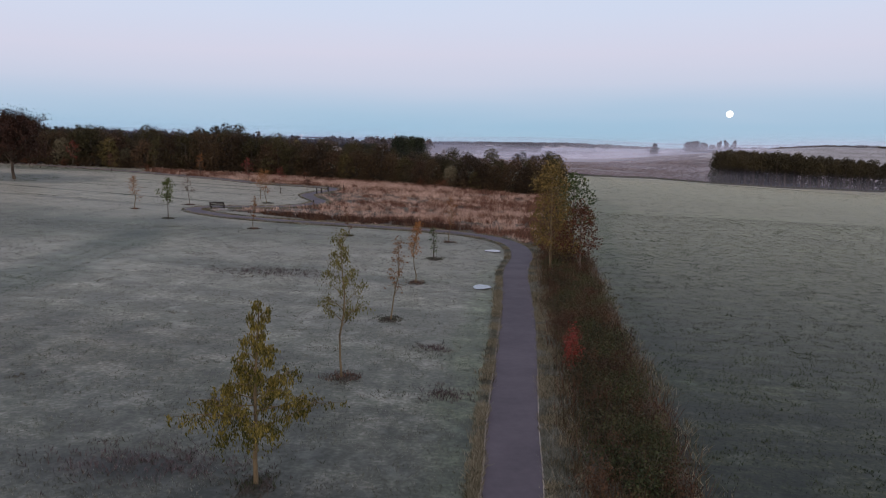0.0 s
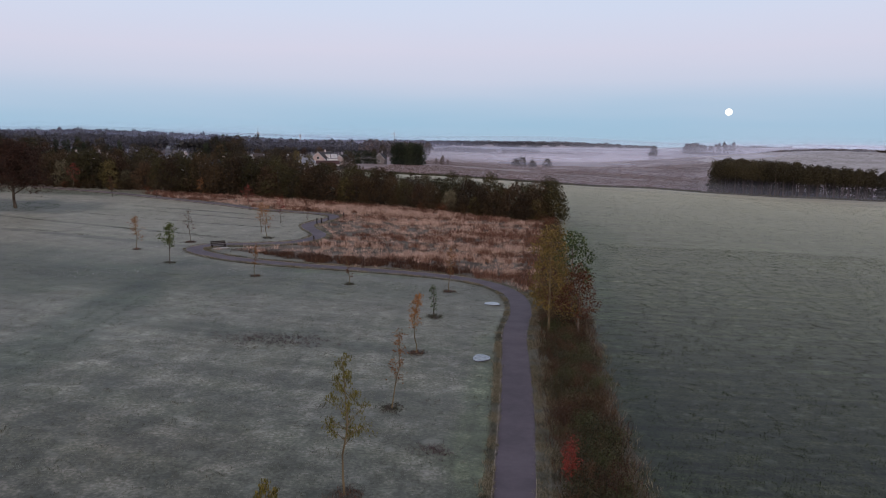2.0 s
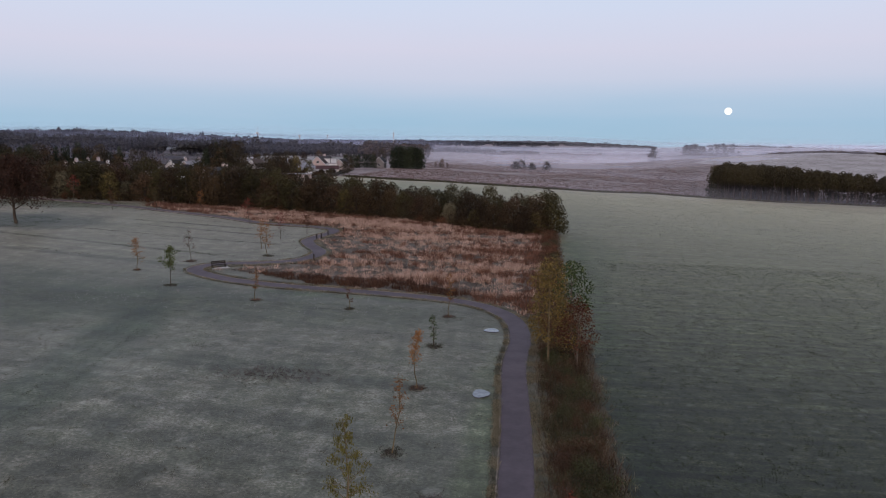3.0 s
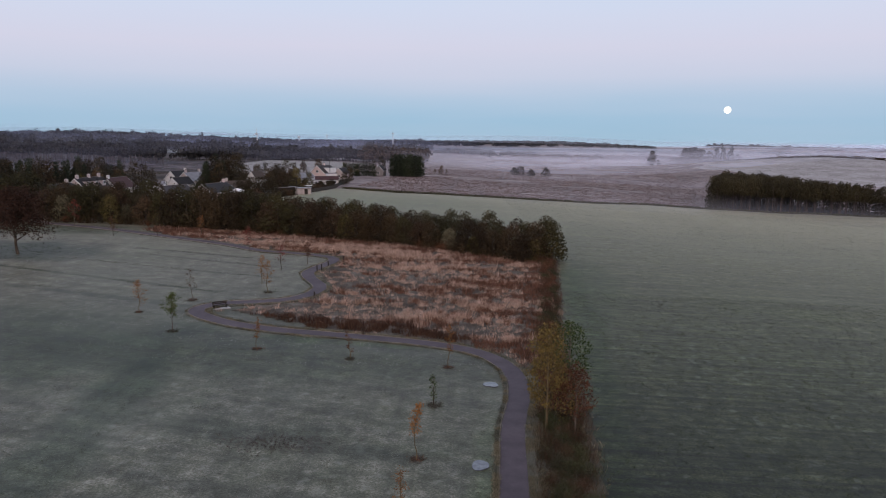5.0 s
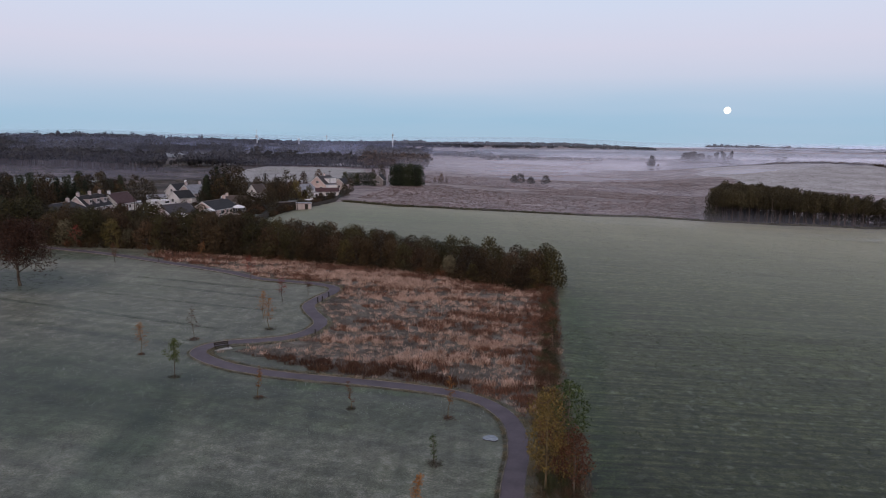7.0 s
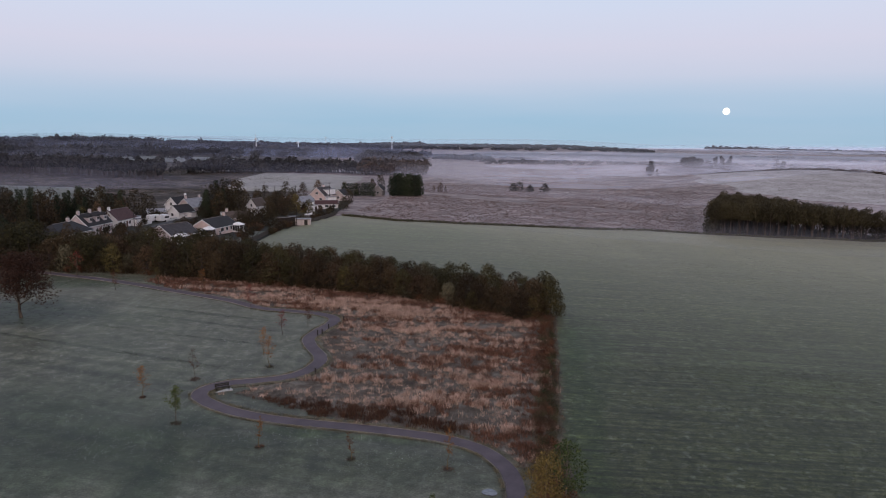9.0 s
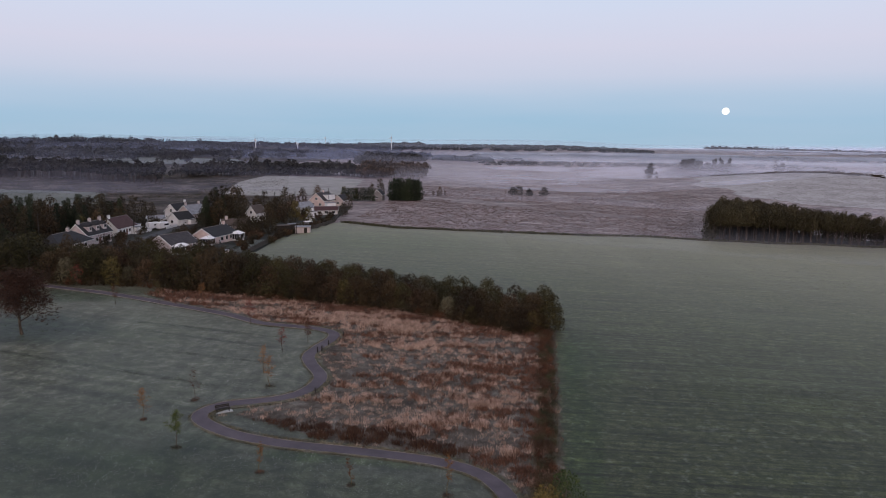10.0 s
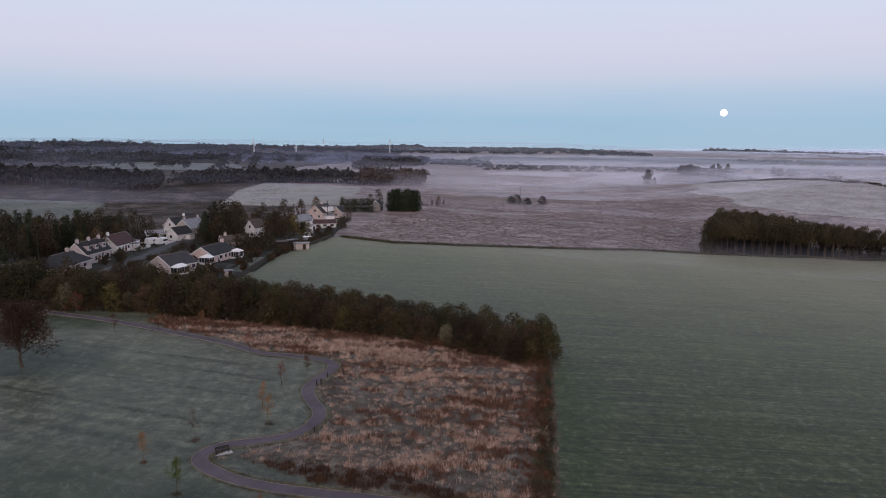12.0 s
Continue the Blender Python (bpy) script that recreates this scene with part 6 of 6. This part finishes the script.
    for x, y in spots:
        if any(math.hypot(x - p, y - q) < r - 0.5 for p, q, r in yards) or (abs(x - float(np.interp(y, [190, 212, 240, 262, 285, 330], [-91, -92, -94.5, -97, -94, -88]))) < 4 and y > 190):
            continue
        k = rng.randrange(3)
        if count < 3:
            put(shrubs[count], x, y, 0, 1.0)
        else:
            copy_to(shrubs[k], x, y, rng.uniform(0, 6.28), rng.uniform(0.6, 1.5))
        count += 1


plant_village()


# ---------------------------------------------------------------- distance
def far_wood(name, spots, tall, wide, material, label, seed, count=70, size=1.4, trunk=0.25, trunks=True):
    """A wood too far off to count its trees: trunks and crowns of leaf clumps in one piece."""
    rng = np.random.default_rng(seed)
    V, F, k = [], [], 0
    crowns, ways = [], []
    for x, y in spots:
        z, h, w = height(x, y), tall * rng.uniform(0.7, 1.15) * (1 + 0.22 * noise.noise((x * 0.02, y * 0.02, seed))), wide * rng.uniform(0.8, 1.25)
        m = rng.integers(3, 6)
        lob = rng.normal(size=(m, 3)) * np.array([0.42, 0.42, 0.3])
        d = rng.normal(size=(count, 3))
        d[:, 2] = np.abs(d[:, 2]) - 0.35
        d /= np.linalg.norm(d, axis=1)[:, None]
        c = lob[rng.integers(0, m, count)] + d * rng.uniform(0.5, 0.68, (count, 1))
        ways.append(d)
        crowns.append(c * np.array([w, w, h * (0.5 - trunk / 2)]) + np.array([x, y, z + h * (0.5 + trunk / 2)]))
    c = np.concatenate(crowns)
    lv, lf = leaf_shell(rng, c, np.concatenate(ways), size, 0.8, 0.45)
    top = new(name)
    part("crowns", lv, lf, material, top)
    if trunks:
        v, f = tubes([((x, y, height(x, y) - 0.5), (x, y, height(x, y) + tall * 0.7), 0.3, 0.15) for x, y in spots], 3)
        part("trunks", v, f, M["pine_bark"], top)
    tagged(top, label, "wood", kind="stuff")
    top["kind"] = "stuff"
    return top


def spots_in(seed, n, fx, fy):
    rg = np.random.default_rng(seed)
    return [(fx(u, w), fy(u, w)) for u, w in rg.uniform(0, 1, (n, 2))]


# long wood on the far left, with bare trunks along its near edge
sheet("dark_heath", np.arange(-2600, -20, 12), np.arange(300, 2700, 12), lambda x, y: (x < -62 - np.clip(y - 300, 0, 600) * 0.2 + np.clip(y - 900, 0, 800) * 0.12) & (x > -y * 0.95 - 40), M["darkmoor"], 0.15, "dark heath ground behind the village", "heath")
sheet("far_field", np.arange(-300, -150, 3), np.arange(350, 460, 3), lambda x, y: (y > 352 - (x + 211) * 0.6) & (y < 446 - (x + 240) * 0.2) & (x < -172 - (y - 379) * 0.45), M["greyfield"], 0.3, "grey-green frosted field before the plantation", "field")
sheet("far_field", np.arange(-470, -180, 4), np.arange(810, 1020, 4), lambda x, y: (x > -428 + (y - 1012) * -0.07) & (x < -212 - (y - 828) * 0.34), M["greyfield"], 0.4, "grey-green parkland field on the far hill", "field")
far_wood("plantation", spots_in(1, 560, lambda u, w: -430 + u * 245 - w * 25, lambda u, w: 578 - u * 80 + w * 55), 12.5, 2.6, M["farwood"], "long dark plantation with bare trunks beyond the village", 71, count=60, size=2.1, trunk=0.4)
far_wood("wooded_hill", spots_in(2, 900, lambda u, w: -1050 + u * 640 + w * 60, lambda u, w: 720 + w * 620 + u * 120), 14, 6.5, M["farwood"], "dark wooded hillside far off", 72, count=46, size=4.0, trunk=0.1, trunks=False)
far_wood("wooded_hill", spots_in(12, 420, lambda u, w: -440 + u * 420, lambda u, w: 1030 + w * 160 + u * 120), 11, 6.0, M["farwood"], "dark line of trees behind the parkland", 72, count=46, size=4.0, trunk=0.1, trunks=False)
far_wood("shelter_belt", spots_in(3, 120, lambda u, w: -200 + u * 75, lambda u, w: 560 + w * 40 + u * 70), 11, 4.2, M["farwood"], "dark line of trees beside the pale field", 73, count=60, size=2.7, trunk=0.1)
far_wood("shelter_belt", spots_in(13, 120, lambda u, w: -140 + u * 80, lambda u, w: 618 + w * 35), 10, 4.0, M["farwood"], "dark line of trees behind the pale field", 73, count=60, size=2.5, trunk=0.1)
far_wood("shelter_belt", spots_in(4, 110, lambda u, w: -66 + u * 52, lambda u, w: 600 + w * 60 + u * 40), 12, 4.6, M["farbrown"], "brown autumn copse beyond the village", 74, count=70, size=2.5, trunk=0.05)
far_wood("wooded_hill", spots_in(22, 420, lambda u, w: -900 + u * 520, lambda u, w: 1200 + w * 330), 13, 6.5, M["farwood"], "dark wooded hill above the parkland", 86, count=46, size=3.6, trunk=0.1, trunks=False)
far_wood("park_trees", spots_in(5, 30, lambda u, w: -430 + u * 210, lambda u, w: 830 + w * 170), 9, 4.6, M["farwood"], "scattered dark trees on far parkland", 75, count=60, size=2.5, trunk=0.1)
far_wood("far_trees", spots_in(6, 150, lambda u, w: -100 + u * 80, lambda u, w: 900 + w * 60 + u * 250), 11, 6.0, M["farwood"], "dark lines of trees in the distance", 76, count=40, size=4.4, trunk=0.05, trunks=False)
far_wood("far_trees", spots_in(16, 90, lambda u, w: -10 + u * 95, lambda u, w: 1200 + w * 170), 6, 5.0, M["farwood"], "dark lines of trees in the distance", 76, count=40, size=4.4, trunk=0.05, trunks=False)
far_wood("horizon_wood", spots_in(7, 1500, lambda u, w: -2300 + u * 2250, lambda u, w: 2300 + w * 700), 12, 16.0, M["farwood"], "low wooded ridge on the horizon", 77, count=26, size=10.5, trunk=0.02, trunks=False)
far_wood("ridge_wood", spots_in(27, 620, lambda u, w: -700 + u * 1240, lambda u, w: 1830 + w * 200), 6.5, 9.0, M["farwood"], "dark wooded ridge beyond the misty hollow", 79, count=26, size=6.2, trunk=0.02, trunks=False)
far_wood("horizon_wood", spots_in(17, 220, lambda u, w: 1020 + u * 620, lambda u, w: 2700 + w * 150), 14, 14.0, M["farwood"], "low wooded island of land above the mist", 77, count=26, size=9.0, trunk=0.02, trunks=False)
MISTY = [tree("moor_conifer", 640, 19.0, 0.04, 4.6, 30, 0.3, "farwood", 1.7, 900, 0.5, "bark", "tall dark conifer standing in the mist", twigs=5, rise=0.1, shape=0.9, group="conifers in the mist", levels=1, sides=4),
         tree("moor_conifer", 641, 18.0, 0.05, 5.5, 18, 0.3, "farwood", 1.8, 900, 0.8, "bark", "broad dark pine standing in the mist", twigs=5, rise=0.5, group="conifers in the mist", levels=1, sides=4)]
put(MISTY[0], 297, 800, 0.3, 1.06)
put(MISTY[1], 262, 798, 0.3, 1.0)
for x, y, k, sc in [(206.5, 730, 1, 0.78), (208.5, 733, 1, 0.5), (204, 728, 1, 0.42), (267, 794, 1, 1.02), (272, 800, 1, 1.06), (277, 796, 1, 0.95), (283, 801, 0, 0.92), (287, 797, 1, 0.85), (293, 795, 0, 0.95), (301, 796, 0, 1.1), (305, 801, 0, 1.0), (309, 797, 1, 0.85), (313, 800, 0, 1.08), (318, 797, 1, 0.7), (324, 799, 1, 0.4), (227, 775, 1, 0.35), (334, 800, 1, 0.35)]:
    copy_to(MISTY[k], x, y, x * 1.7, sc)
far_wood("misty_trees", [(398, 876), (402, 880), (407, 877), (411, 880), (405, 874)], 13, 4.6, M["farwood"], "round dark trees at the hill's edge", 80, count=110, size=1.8, trunk=0.03)
far_wood("far_scrub", spots_in(9, 330, lambda u, w: 420 + u * 420, lambda u, w: 800 + w * 110 - u * 150), 8, 4.6, M["farwood"], "dark scrub below the hill field", 81, count=34, size=3.4, trunk=0.02, trunks=False)
far_wood("far_scrub", spots_in(10, 200, lambda u, w: 60 + u * 560, lambda u, w: 1040 + w * 200 + u * 40), 3.0, 6.0, M["farwood"], "dark scrub line half sunk in mist", 82, count=26, size=3.4, trunk=0.02, trunks=False)
far_wood("far_scrub", spots_in(11, 300, lambda u, w: 60 + u * 1000, lambda u, w: 1440 + w * 260 + u * 60), 4.0, 8.0, M["farwood"], "dark scrub line half sunk in mist", 82, count=26, size=6.2, trunk=0.02, trunks=False)
far_wood("crest_scrub", [(255 + 105 * u, 690 - 190 * u + 8 * math.sin(u * 40) + 3 * math.sin(u * 170)) for u in np.linspace(0, 1, 170)], 1.5, 2.2, M["farbrown"], "low brown scrub along the hill's crest", 84, count=26, size=1.5, trunk=0.02, trunks=False)
far_wood("clump_scrub", spots_in(31, 60, lambda u, w: 248 + u * 92, lambda u, w: 788 + w * 22), 7.5, 4.4, M["farwood"], "dark low scrub round the conifer clump", 87, count=50, size=2.4, trunk=0.02, trunks=False)
for k, (x, y, t, w) in enumerate([(51.5, 484, 6.3, 4.6), (58.5, 483, 4.2, 2.6), (68.5, 486, 5.4, 3.6), (48.0, 487, 4.6, 3.0)]):
    put(lobed_tree("moor_bush", 650 + k, t, 0.16, w, 16, 1.5, "farwood", 0.6, 700, "bark", "rounded dark bush standing on the moor", "bushes on the moor", "shrub", trunk=0.2, top=0.75), x, y)


def edge_scrub():
    rg = np.random.default_rng(12)
    xs = rg.uniform(-38, 216, 1500)
    ys = field_back(xs) + rg.normal(1.2, 0.9, 1500)
    c = np.repeat(np.column_stack([xs, ys, land(xs, ys)]), 9, 0)
    c += rg.normal(size=c.shape) * np.array([0.6, 0.5, 0.22]) + np.array([0, 0, 0.25])
    v, f = leaf_quads(rg, c, 0.55, 0.0, 0.7)
    tagged(mesh_object("field_edge_scrub", v, f, M["bramble"]), "low dark scrub and rank grass along the pasture's far edge", "scrub", kind="stuff")


edge_scrub()
moor = scatter(rng, 42000, -60, 230, 275, 700, lambda x, y: ~in_field(x, y) & (x > -36 + (y - 300) * 0.1) & ~in_wood(x, y) & ((x < 175 + (y - 430) * 0.3) | (y < 430 - (x - 150) * 0.25)))
thin = smooth(640, 430, moor[:, 1]) * smooth(0, 45, 150 + (moor[:, 1] - 430) * 0.3 - moor[:, 0] + 25) * 0.9 + 0.1
moor = moor[rng.uniform(0, 1, len(moor)) < thin]
blades("heather", moor[patchy(moor, 0.03, 4.0, 0.5) > 0.30], 0.32, 0.8, M["heather"], "frosted heather and rush tussocks on the moor", 55, per=6, lean=0.7, width=0.11)

heath = scatter(rng, 15000, -330, -40, 300, 620, lambda x, y: (x < -62 - np.clip(y - 300, 0, 600) * 0.2) & (x > -y * 0.62))
heath = heath[patchy(heath, 0.03, 6.0, 0.4) > 0.42]
blades("heath_tussocks", heath[::2], 0.5, 1.0, M["heather"], "brown tussocks on the heath behind the village", 58, per=5, lean=0.6, width=0.13)
blades("heath_tussocks", heath[1::2], 0.7, 1.0, M["bramble"], "dark scrubby tussocks on the heath", 59, per=5, lean=0.6, width=0.16)
hill = scatter(rng, 9000, 185, 420, 400, 690, lambda x, y: (x > np.interp(y, [400, 478, 564, 773], [230, 204, 194, 281]) + 6) & (y > 428 - (x - 260) * 0.5))
blades("hill_grass", hill[::3], 0.4, 0.8, M["dullgrass"], "dull tussocks dotted over the hill pasture", 56, per=5, lean=0.7, width=0.10)
blades("hill_grass", hill[1::3], 0.3, 0.9, M["frosttips"], "frosted pale tussocks on the hill pasture", 57, per=5, lean=0.8, width=0.12)


def turbine(x, y, base, hub, blade, turn):
    top = new("wind_turbine")
    part("tower", *tubes([((0, 0, 0), (0, 0, hub), 1.2, 0.8)], 10), M["turbine"], top)
    part("nacelle", *box(0, -1.5, hub + 1, 3, 7, 3), M["turbine"], top)
    rotor = part("hub", *tubes([((0, -5, hub + 1), (0, -6.6, hub + 1), 1.6, 0.6)], 10), M["turbine"], top)
    for k in range(3):
        a = turn + k * 2.0944
        part("blade", *tubes([((0, -5.6, hub + 1), (math.sin(a) * blade, -5.6, hub + 1 + math.cos(a) * blade), 0.4, 0.15)], 5), M["turbine"], rotor)
    tagged(top, "white wind turbine standing on far hills", "wind turbine", "wind turbines")
    top.location = (x, y, base)


turbine(-340, 1376, height(-340, 1376) - 1, 22, 12, 0.1)
turbine(-247, 1294, height(-247, 1294) - 1, 20, 3.5, 1.7)
turbine(-384, 2500, height(-384, 2500) - 2, 34, 7, 0.3)
turbine(-120, 1845, height(-120, 1845) - 2, 31, 8, 0.1)


def far_house(x, y, l, w, e, r, label):
    top = new("far_house")
    part("wall", *gable_prism(l, w, e, r), M["white"], top)
    for s in (-1, 1):
        part("roof", *roof_slab(l, w, e, r, s), M["slate"], top)
    tagged(top, label, "house")
    put(top, x, y, 1.2)


far_house(-512, 1216, 11, 7, 6, 9, "small white house on the far hillside")
far_house(-494, 1218, 8, 6, 3.5, 6, "small white cottage on the far hillside")
far_house(-760, 1650, 16, 8, 5, 8, "white farmhouse far off on the hills")

# the setting moon
moon_way = Vector((0.35664, 0.93374, 0.03050)).normalized()
bm = bmesh.new()
bmesh.ops.create_uvsphere(bm, u_segments=40, v_segments=20, radius=21.0)
me = bpy.data.meshes.new("moon")
bm.to_mesh(me)
bm.free()
me.materials.append(M["moon"])
moon_ob = new("moon", me)
moon_ob.location = Vector((-0.34, 0.97, 41.87)) + moon_way * 4600
tagged(moon_ob, "round full moon low in the dawn sky", "moon", kind="structure")


# ---------------------------------------------------------------- mist
def mist_sheet(x0, x1, y0, y1, z, seed, dense, scale, label):
    nx = 40
    v = [(x, y, float(land(x, y)) + z) for y in np.linspace(y0, y1, nx) for x in np.linspace(x0, x1, nx)]
    f = [(j * nx + i, j * nx + i + 1, (j + 1) * nx + i + 1, (j + 1) * nx + i) for j in range(nx - 1) for i in range(nx - 1)]
    m = bpy.data.materials.new("mist")
    m.use_nodes = True
    t = m.node_tree
    t.nodes.clear()
    out = t.nodes.new("ShaderNodeOutputMaterial")
    mix = t.nodes.new("ShaderNodeMixShader")
    clear = t.nodes.new("ShaderNodeBsdfTransparent")
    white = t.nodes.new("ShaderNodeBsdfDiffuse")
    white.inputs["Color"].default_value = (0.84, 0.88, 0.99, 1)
    tc = t.nodes.new("ShaderNodeTexCoord")
    nz = t.nodes.new("ShaderNodeTexNoise")
    nz.noise_dimensions = "4D"
    nz.inputs["W"].default_value = seed
    nz.inputs["Scale"].default_value, nz.inputs["Detail"].default_value = scale, 5.0
    t.links.new(tc.outputs["Object"], nz.inputs["Vector"])
    mr = t.nodes.new("ShaderNodeMapRange")
    mr.interpolation_type = "SMOOTHSTEP"
    mr.inputs["From Min"].default_value, mr.inputs["From Max"].default_value = 0.2, 0.75
    mr.inputs["To Max"].default_value = dense
    t.links.new(nz.outputs[0], mr.inputs[0])
    # thins out towards its borders
    sep = t.nodes.new("ShaderNodeSeparateXYZ")
    t.links.new(tc.outputs["Object"], sep.inputs[0])
    fac = mr.outputs[0]
    for axis, a, b in (("X", x0, x1), ("Y", y0, y1)):
        for lo, hi in ((a, a + (b - a) * 0.3), (b, b - (b - a) * 0.2)):
            e = t.nodes.new("ShaderNodeMapRange")
            e.interpolation_type = "SMOOTHSTEP"
            e.inputs["From Min"].default_value, e.inputs["From Max"].default_value = lo, hi
            t.links.new(sep.outputs[axis], e.inputs[0])
            mu = t.nodes.new("ShaderNodeMath")
            mu.operation = "MULTIPLY"
            t.links.new(fac, mu.inputs[0])
            t.links.new(e.outputs[0], mu.inputs[1])
            fac = mu.outputs[0]
    t.links.new(fac, mix.inputs[0])
    t.links.new(clear.outputs[0], mix.inputs[1])
    t.links.new(white.outputs[0], mix.inputs[2])
    t.links.new(mix.outputs[0], out.inputs[0])
    ob = mesh_object("mist_layer", v, f, m, True)
    ob.visible_shadow = False
    return tagged(ob, label, "mist", kind="structure")


def mist_veil(x0, x1, y, tall, seed, dense, label, wave=1.0, colour=(0.72, 0.79, 0.99)):
    """A low upright veil of mist, or a taller tinted one of haze, that follows the ground and thins out upwards and at
    its ends.
    """
    n, m = 90, 5
    xs = np.linspace(x0, x1, n)
    ys = y + wave * (24 * np.sin(xs * 0.006 + seed) + 9 * np.sin(xs * 0.021 + seed * 2))
    zs = land(xs, ys)
    v = [(xs[i], ys[i], zs[i] - 0.5 + (tall + 0.5) * j / (m - 1)) for j in range(m) for i in range(n)]
    f = [(j * n + i, j * n + i + 1, (j + 1) * n + i + 1, (j + 1) * n + i) for j in range(m - 1) for i in range(n - 1)]
    mt = bpy.data.materials.new("mist_veil")
    mt.use_nodes = True
    t = mt.node_tree
    t.nodes.clear()
    out = t.nodes.new("ShaderNodeOutputMaterial")
    mix = t.nodes.new("ShaderNodeMixShader")
    clear = t.nodes.new("ShaderNodeBsdfTransparent")
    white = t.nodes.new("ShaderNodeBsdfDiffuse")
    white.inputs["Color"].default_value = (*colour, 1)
    tc = t.nodes.new("ShaderNodeTexCoord")
    mp = t.nodes.new("ShaderNodeMapping")
    mp.inputs["Scale"].default_value = (0.012, 0.012, 0.16)
    t.links.new(tc.outputs["Object"], mp.inputs[0])
    nz = t.nodes.new("ShaderNodeTexNoise")
    nz.noise_dimensions = "4D"
    nz.inputs["W"].default_value, nz.inputs["Scale"].default_value, nz.inputs["Detail"].default_value = seed, 1.0, 4.0
    t.links.new(mp.outputs[0], nz.inputs["Vector"])
    mr = t.nodes.new("ShaderNodeMapRange")
    mr.interpolation_type = "SMOOTHSTEP"
    mr.inputs["From Min"].default_value, mr.inputs["From Max"].default_value = 0.22, 0.68
    mr.inputs["To Max"].default_value = dense
    t.links.new(nz.outputs[0], mr.inputs[0])
    sep = t.nodes.new("ShaderNodeSeparateXYZ")
    t.links.new(tc.outputs["UV"], sep.inputs[0])
    fac = mr.outputs[0]
    for axis, lo, hi in (("X", 0.0, 0.25), ("X", 1.0, 0.8), ("Y", 1.0, 0.15)):
        e = t.nodes.new("ShaderNodeMapRange")
        e.interpolation_type = "SMOOTHSTEP"
        e.inputs["From Min"].default_value, e.inputs["From Max"].default_value = lo, hi
        t.links.new(sep.outputs[axis], e.inputs[0])
        mu = t.nodes.new("ShaderNodeMath")
        mu.operation = "MULTIPLY"
        t.links.new(fac, mu.inputs[0])
        t.links.new(e.outputs[0], mu.inputs[1])
        fac = mu.outputs[0]
    t.links.new(fac, mix.inputs[0])
    t.links.new(clear.outputs[0], mix.inputs[1])
    t.links.new(white.outputs[0], mix.inputs[2])
    t.links.new(mix.outputs[0], out.inputs[0])
    ob = mesh_object("mist_veil", v, f, mt, True)
    uv = ob.data.uv_layers.new(name="veil")
    for loop in ob.data.loops:
        k = loop.vertex_index
        uv.data[loop.index].uv = ((k % n) / (n - 1), (k // n) / (m - 1))
    ob.visible_shadow = False
    return tagged(ob, label, "mist", kind="structure")


mist_veil(-40, 520, 240, 6.0, 1.0, 0.12, "low ground mist before the pine wood")
mist_veil(-40, 520, 288, 8.0, 2.0, 0.09, "low ground mist at the foot of the pine wood", 0.4)
mist_veil(-60, 620, 440, 7.0, 3.0, 0.22, "thin low mist drifting over the moor")
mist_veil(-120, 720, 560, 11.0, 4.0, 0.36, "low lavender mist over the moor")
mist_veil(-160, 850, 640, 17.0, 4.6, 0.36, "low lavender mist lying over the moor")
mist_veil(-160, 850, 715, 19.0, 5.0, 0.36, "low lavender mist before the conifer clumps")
# haze painted as a taller pale veil to lighten the dark conifers
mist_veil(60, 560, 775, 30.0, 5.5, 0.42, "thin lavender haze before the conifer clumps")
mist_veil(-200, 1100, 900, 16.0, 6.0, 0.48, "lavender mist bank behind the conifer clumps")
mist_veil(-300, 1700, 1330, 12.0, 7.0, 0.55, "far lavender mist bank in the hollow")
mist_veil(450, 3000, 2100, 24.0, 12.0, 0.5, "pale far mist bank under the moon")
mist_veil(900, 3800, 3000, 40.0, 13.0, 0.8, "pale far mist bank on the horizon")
# aerial haze over the far woods, painted as blue-tinted see-through veils
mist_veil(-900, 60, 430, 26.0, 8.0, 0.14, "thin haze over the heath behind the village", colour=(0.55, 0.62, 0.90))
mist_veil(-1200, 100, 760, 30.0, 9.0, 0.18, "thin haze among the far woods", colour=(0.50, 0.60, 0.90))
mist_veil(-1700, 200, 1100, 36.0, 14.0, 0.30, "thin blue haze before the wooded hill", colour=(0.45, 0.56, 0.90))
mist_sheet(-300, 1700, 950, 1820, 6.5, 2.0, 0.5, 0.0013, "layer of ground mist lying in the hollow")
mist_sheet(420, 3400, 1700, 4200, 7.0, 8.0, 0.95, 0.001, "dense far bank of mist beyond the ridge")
# haze tone for the far ridges, carried by a pale see-through sheet
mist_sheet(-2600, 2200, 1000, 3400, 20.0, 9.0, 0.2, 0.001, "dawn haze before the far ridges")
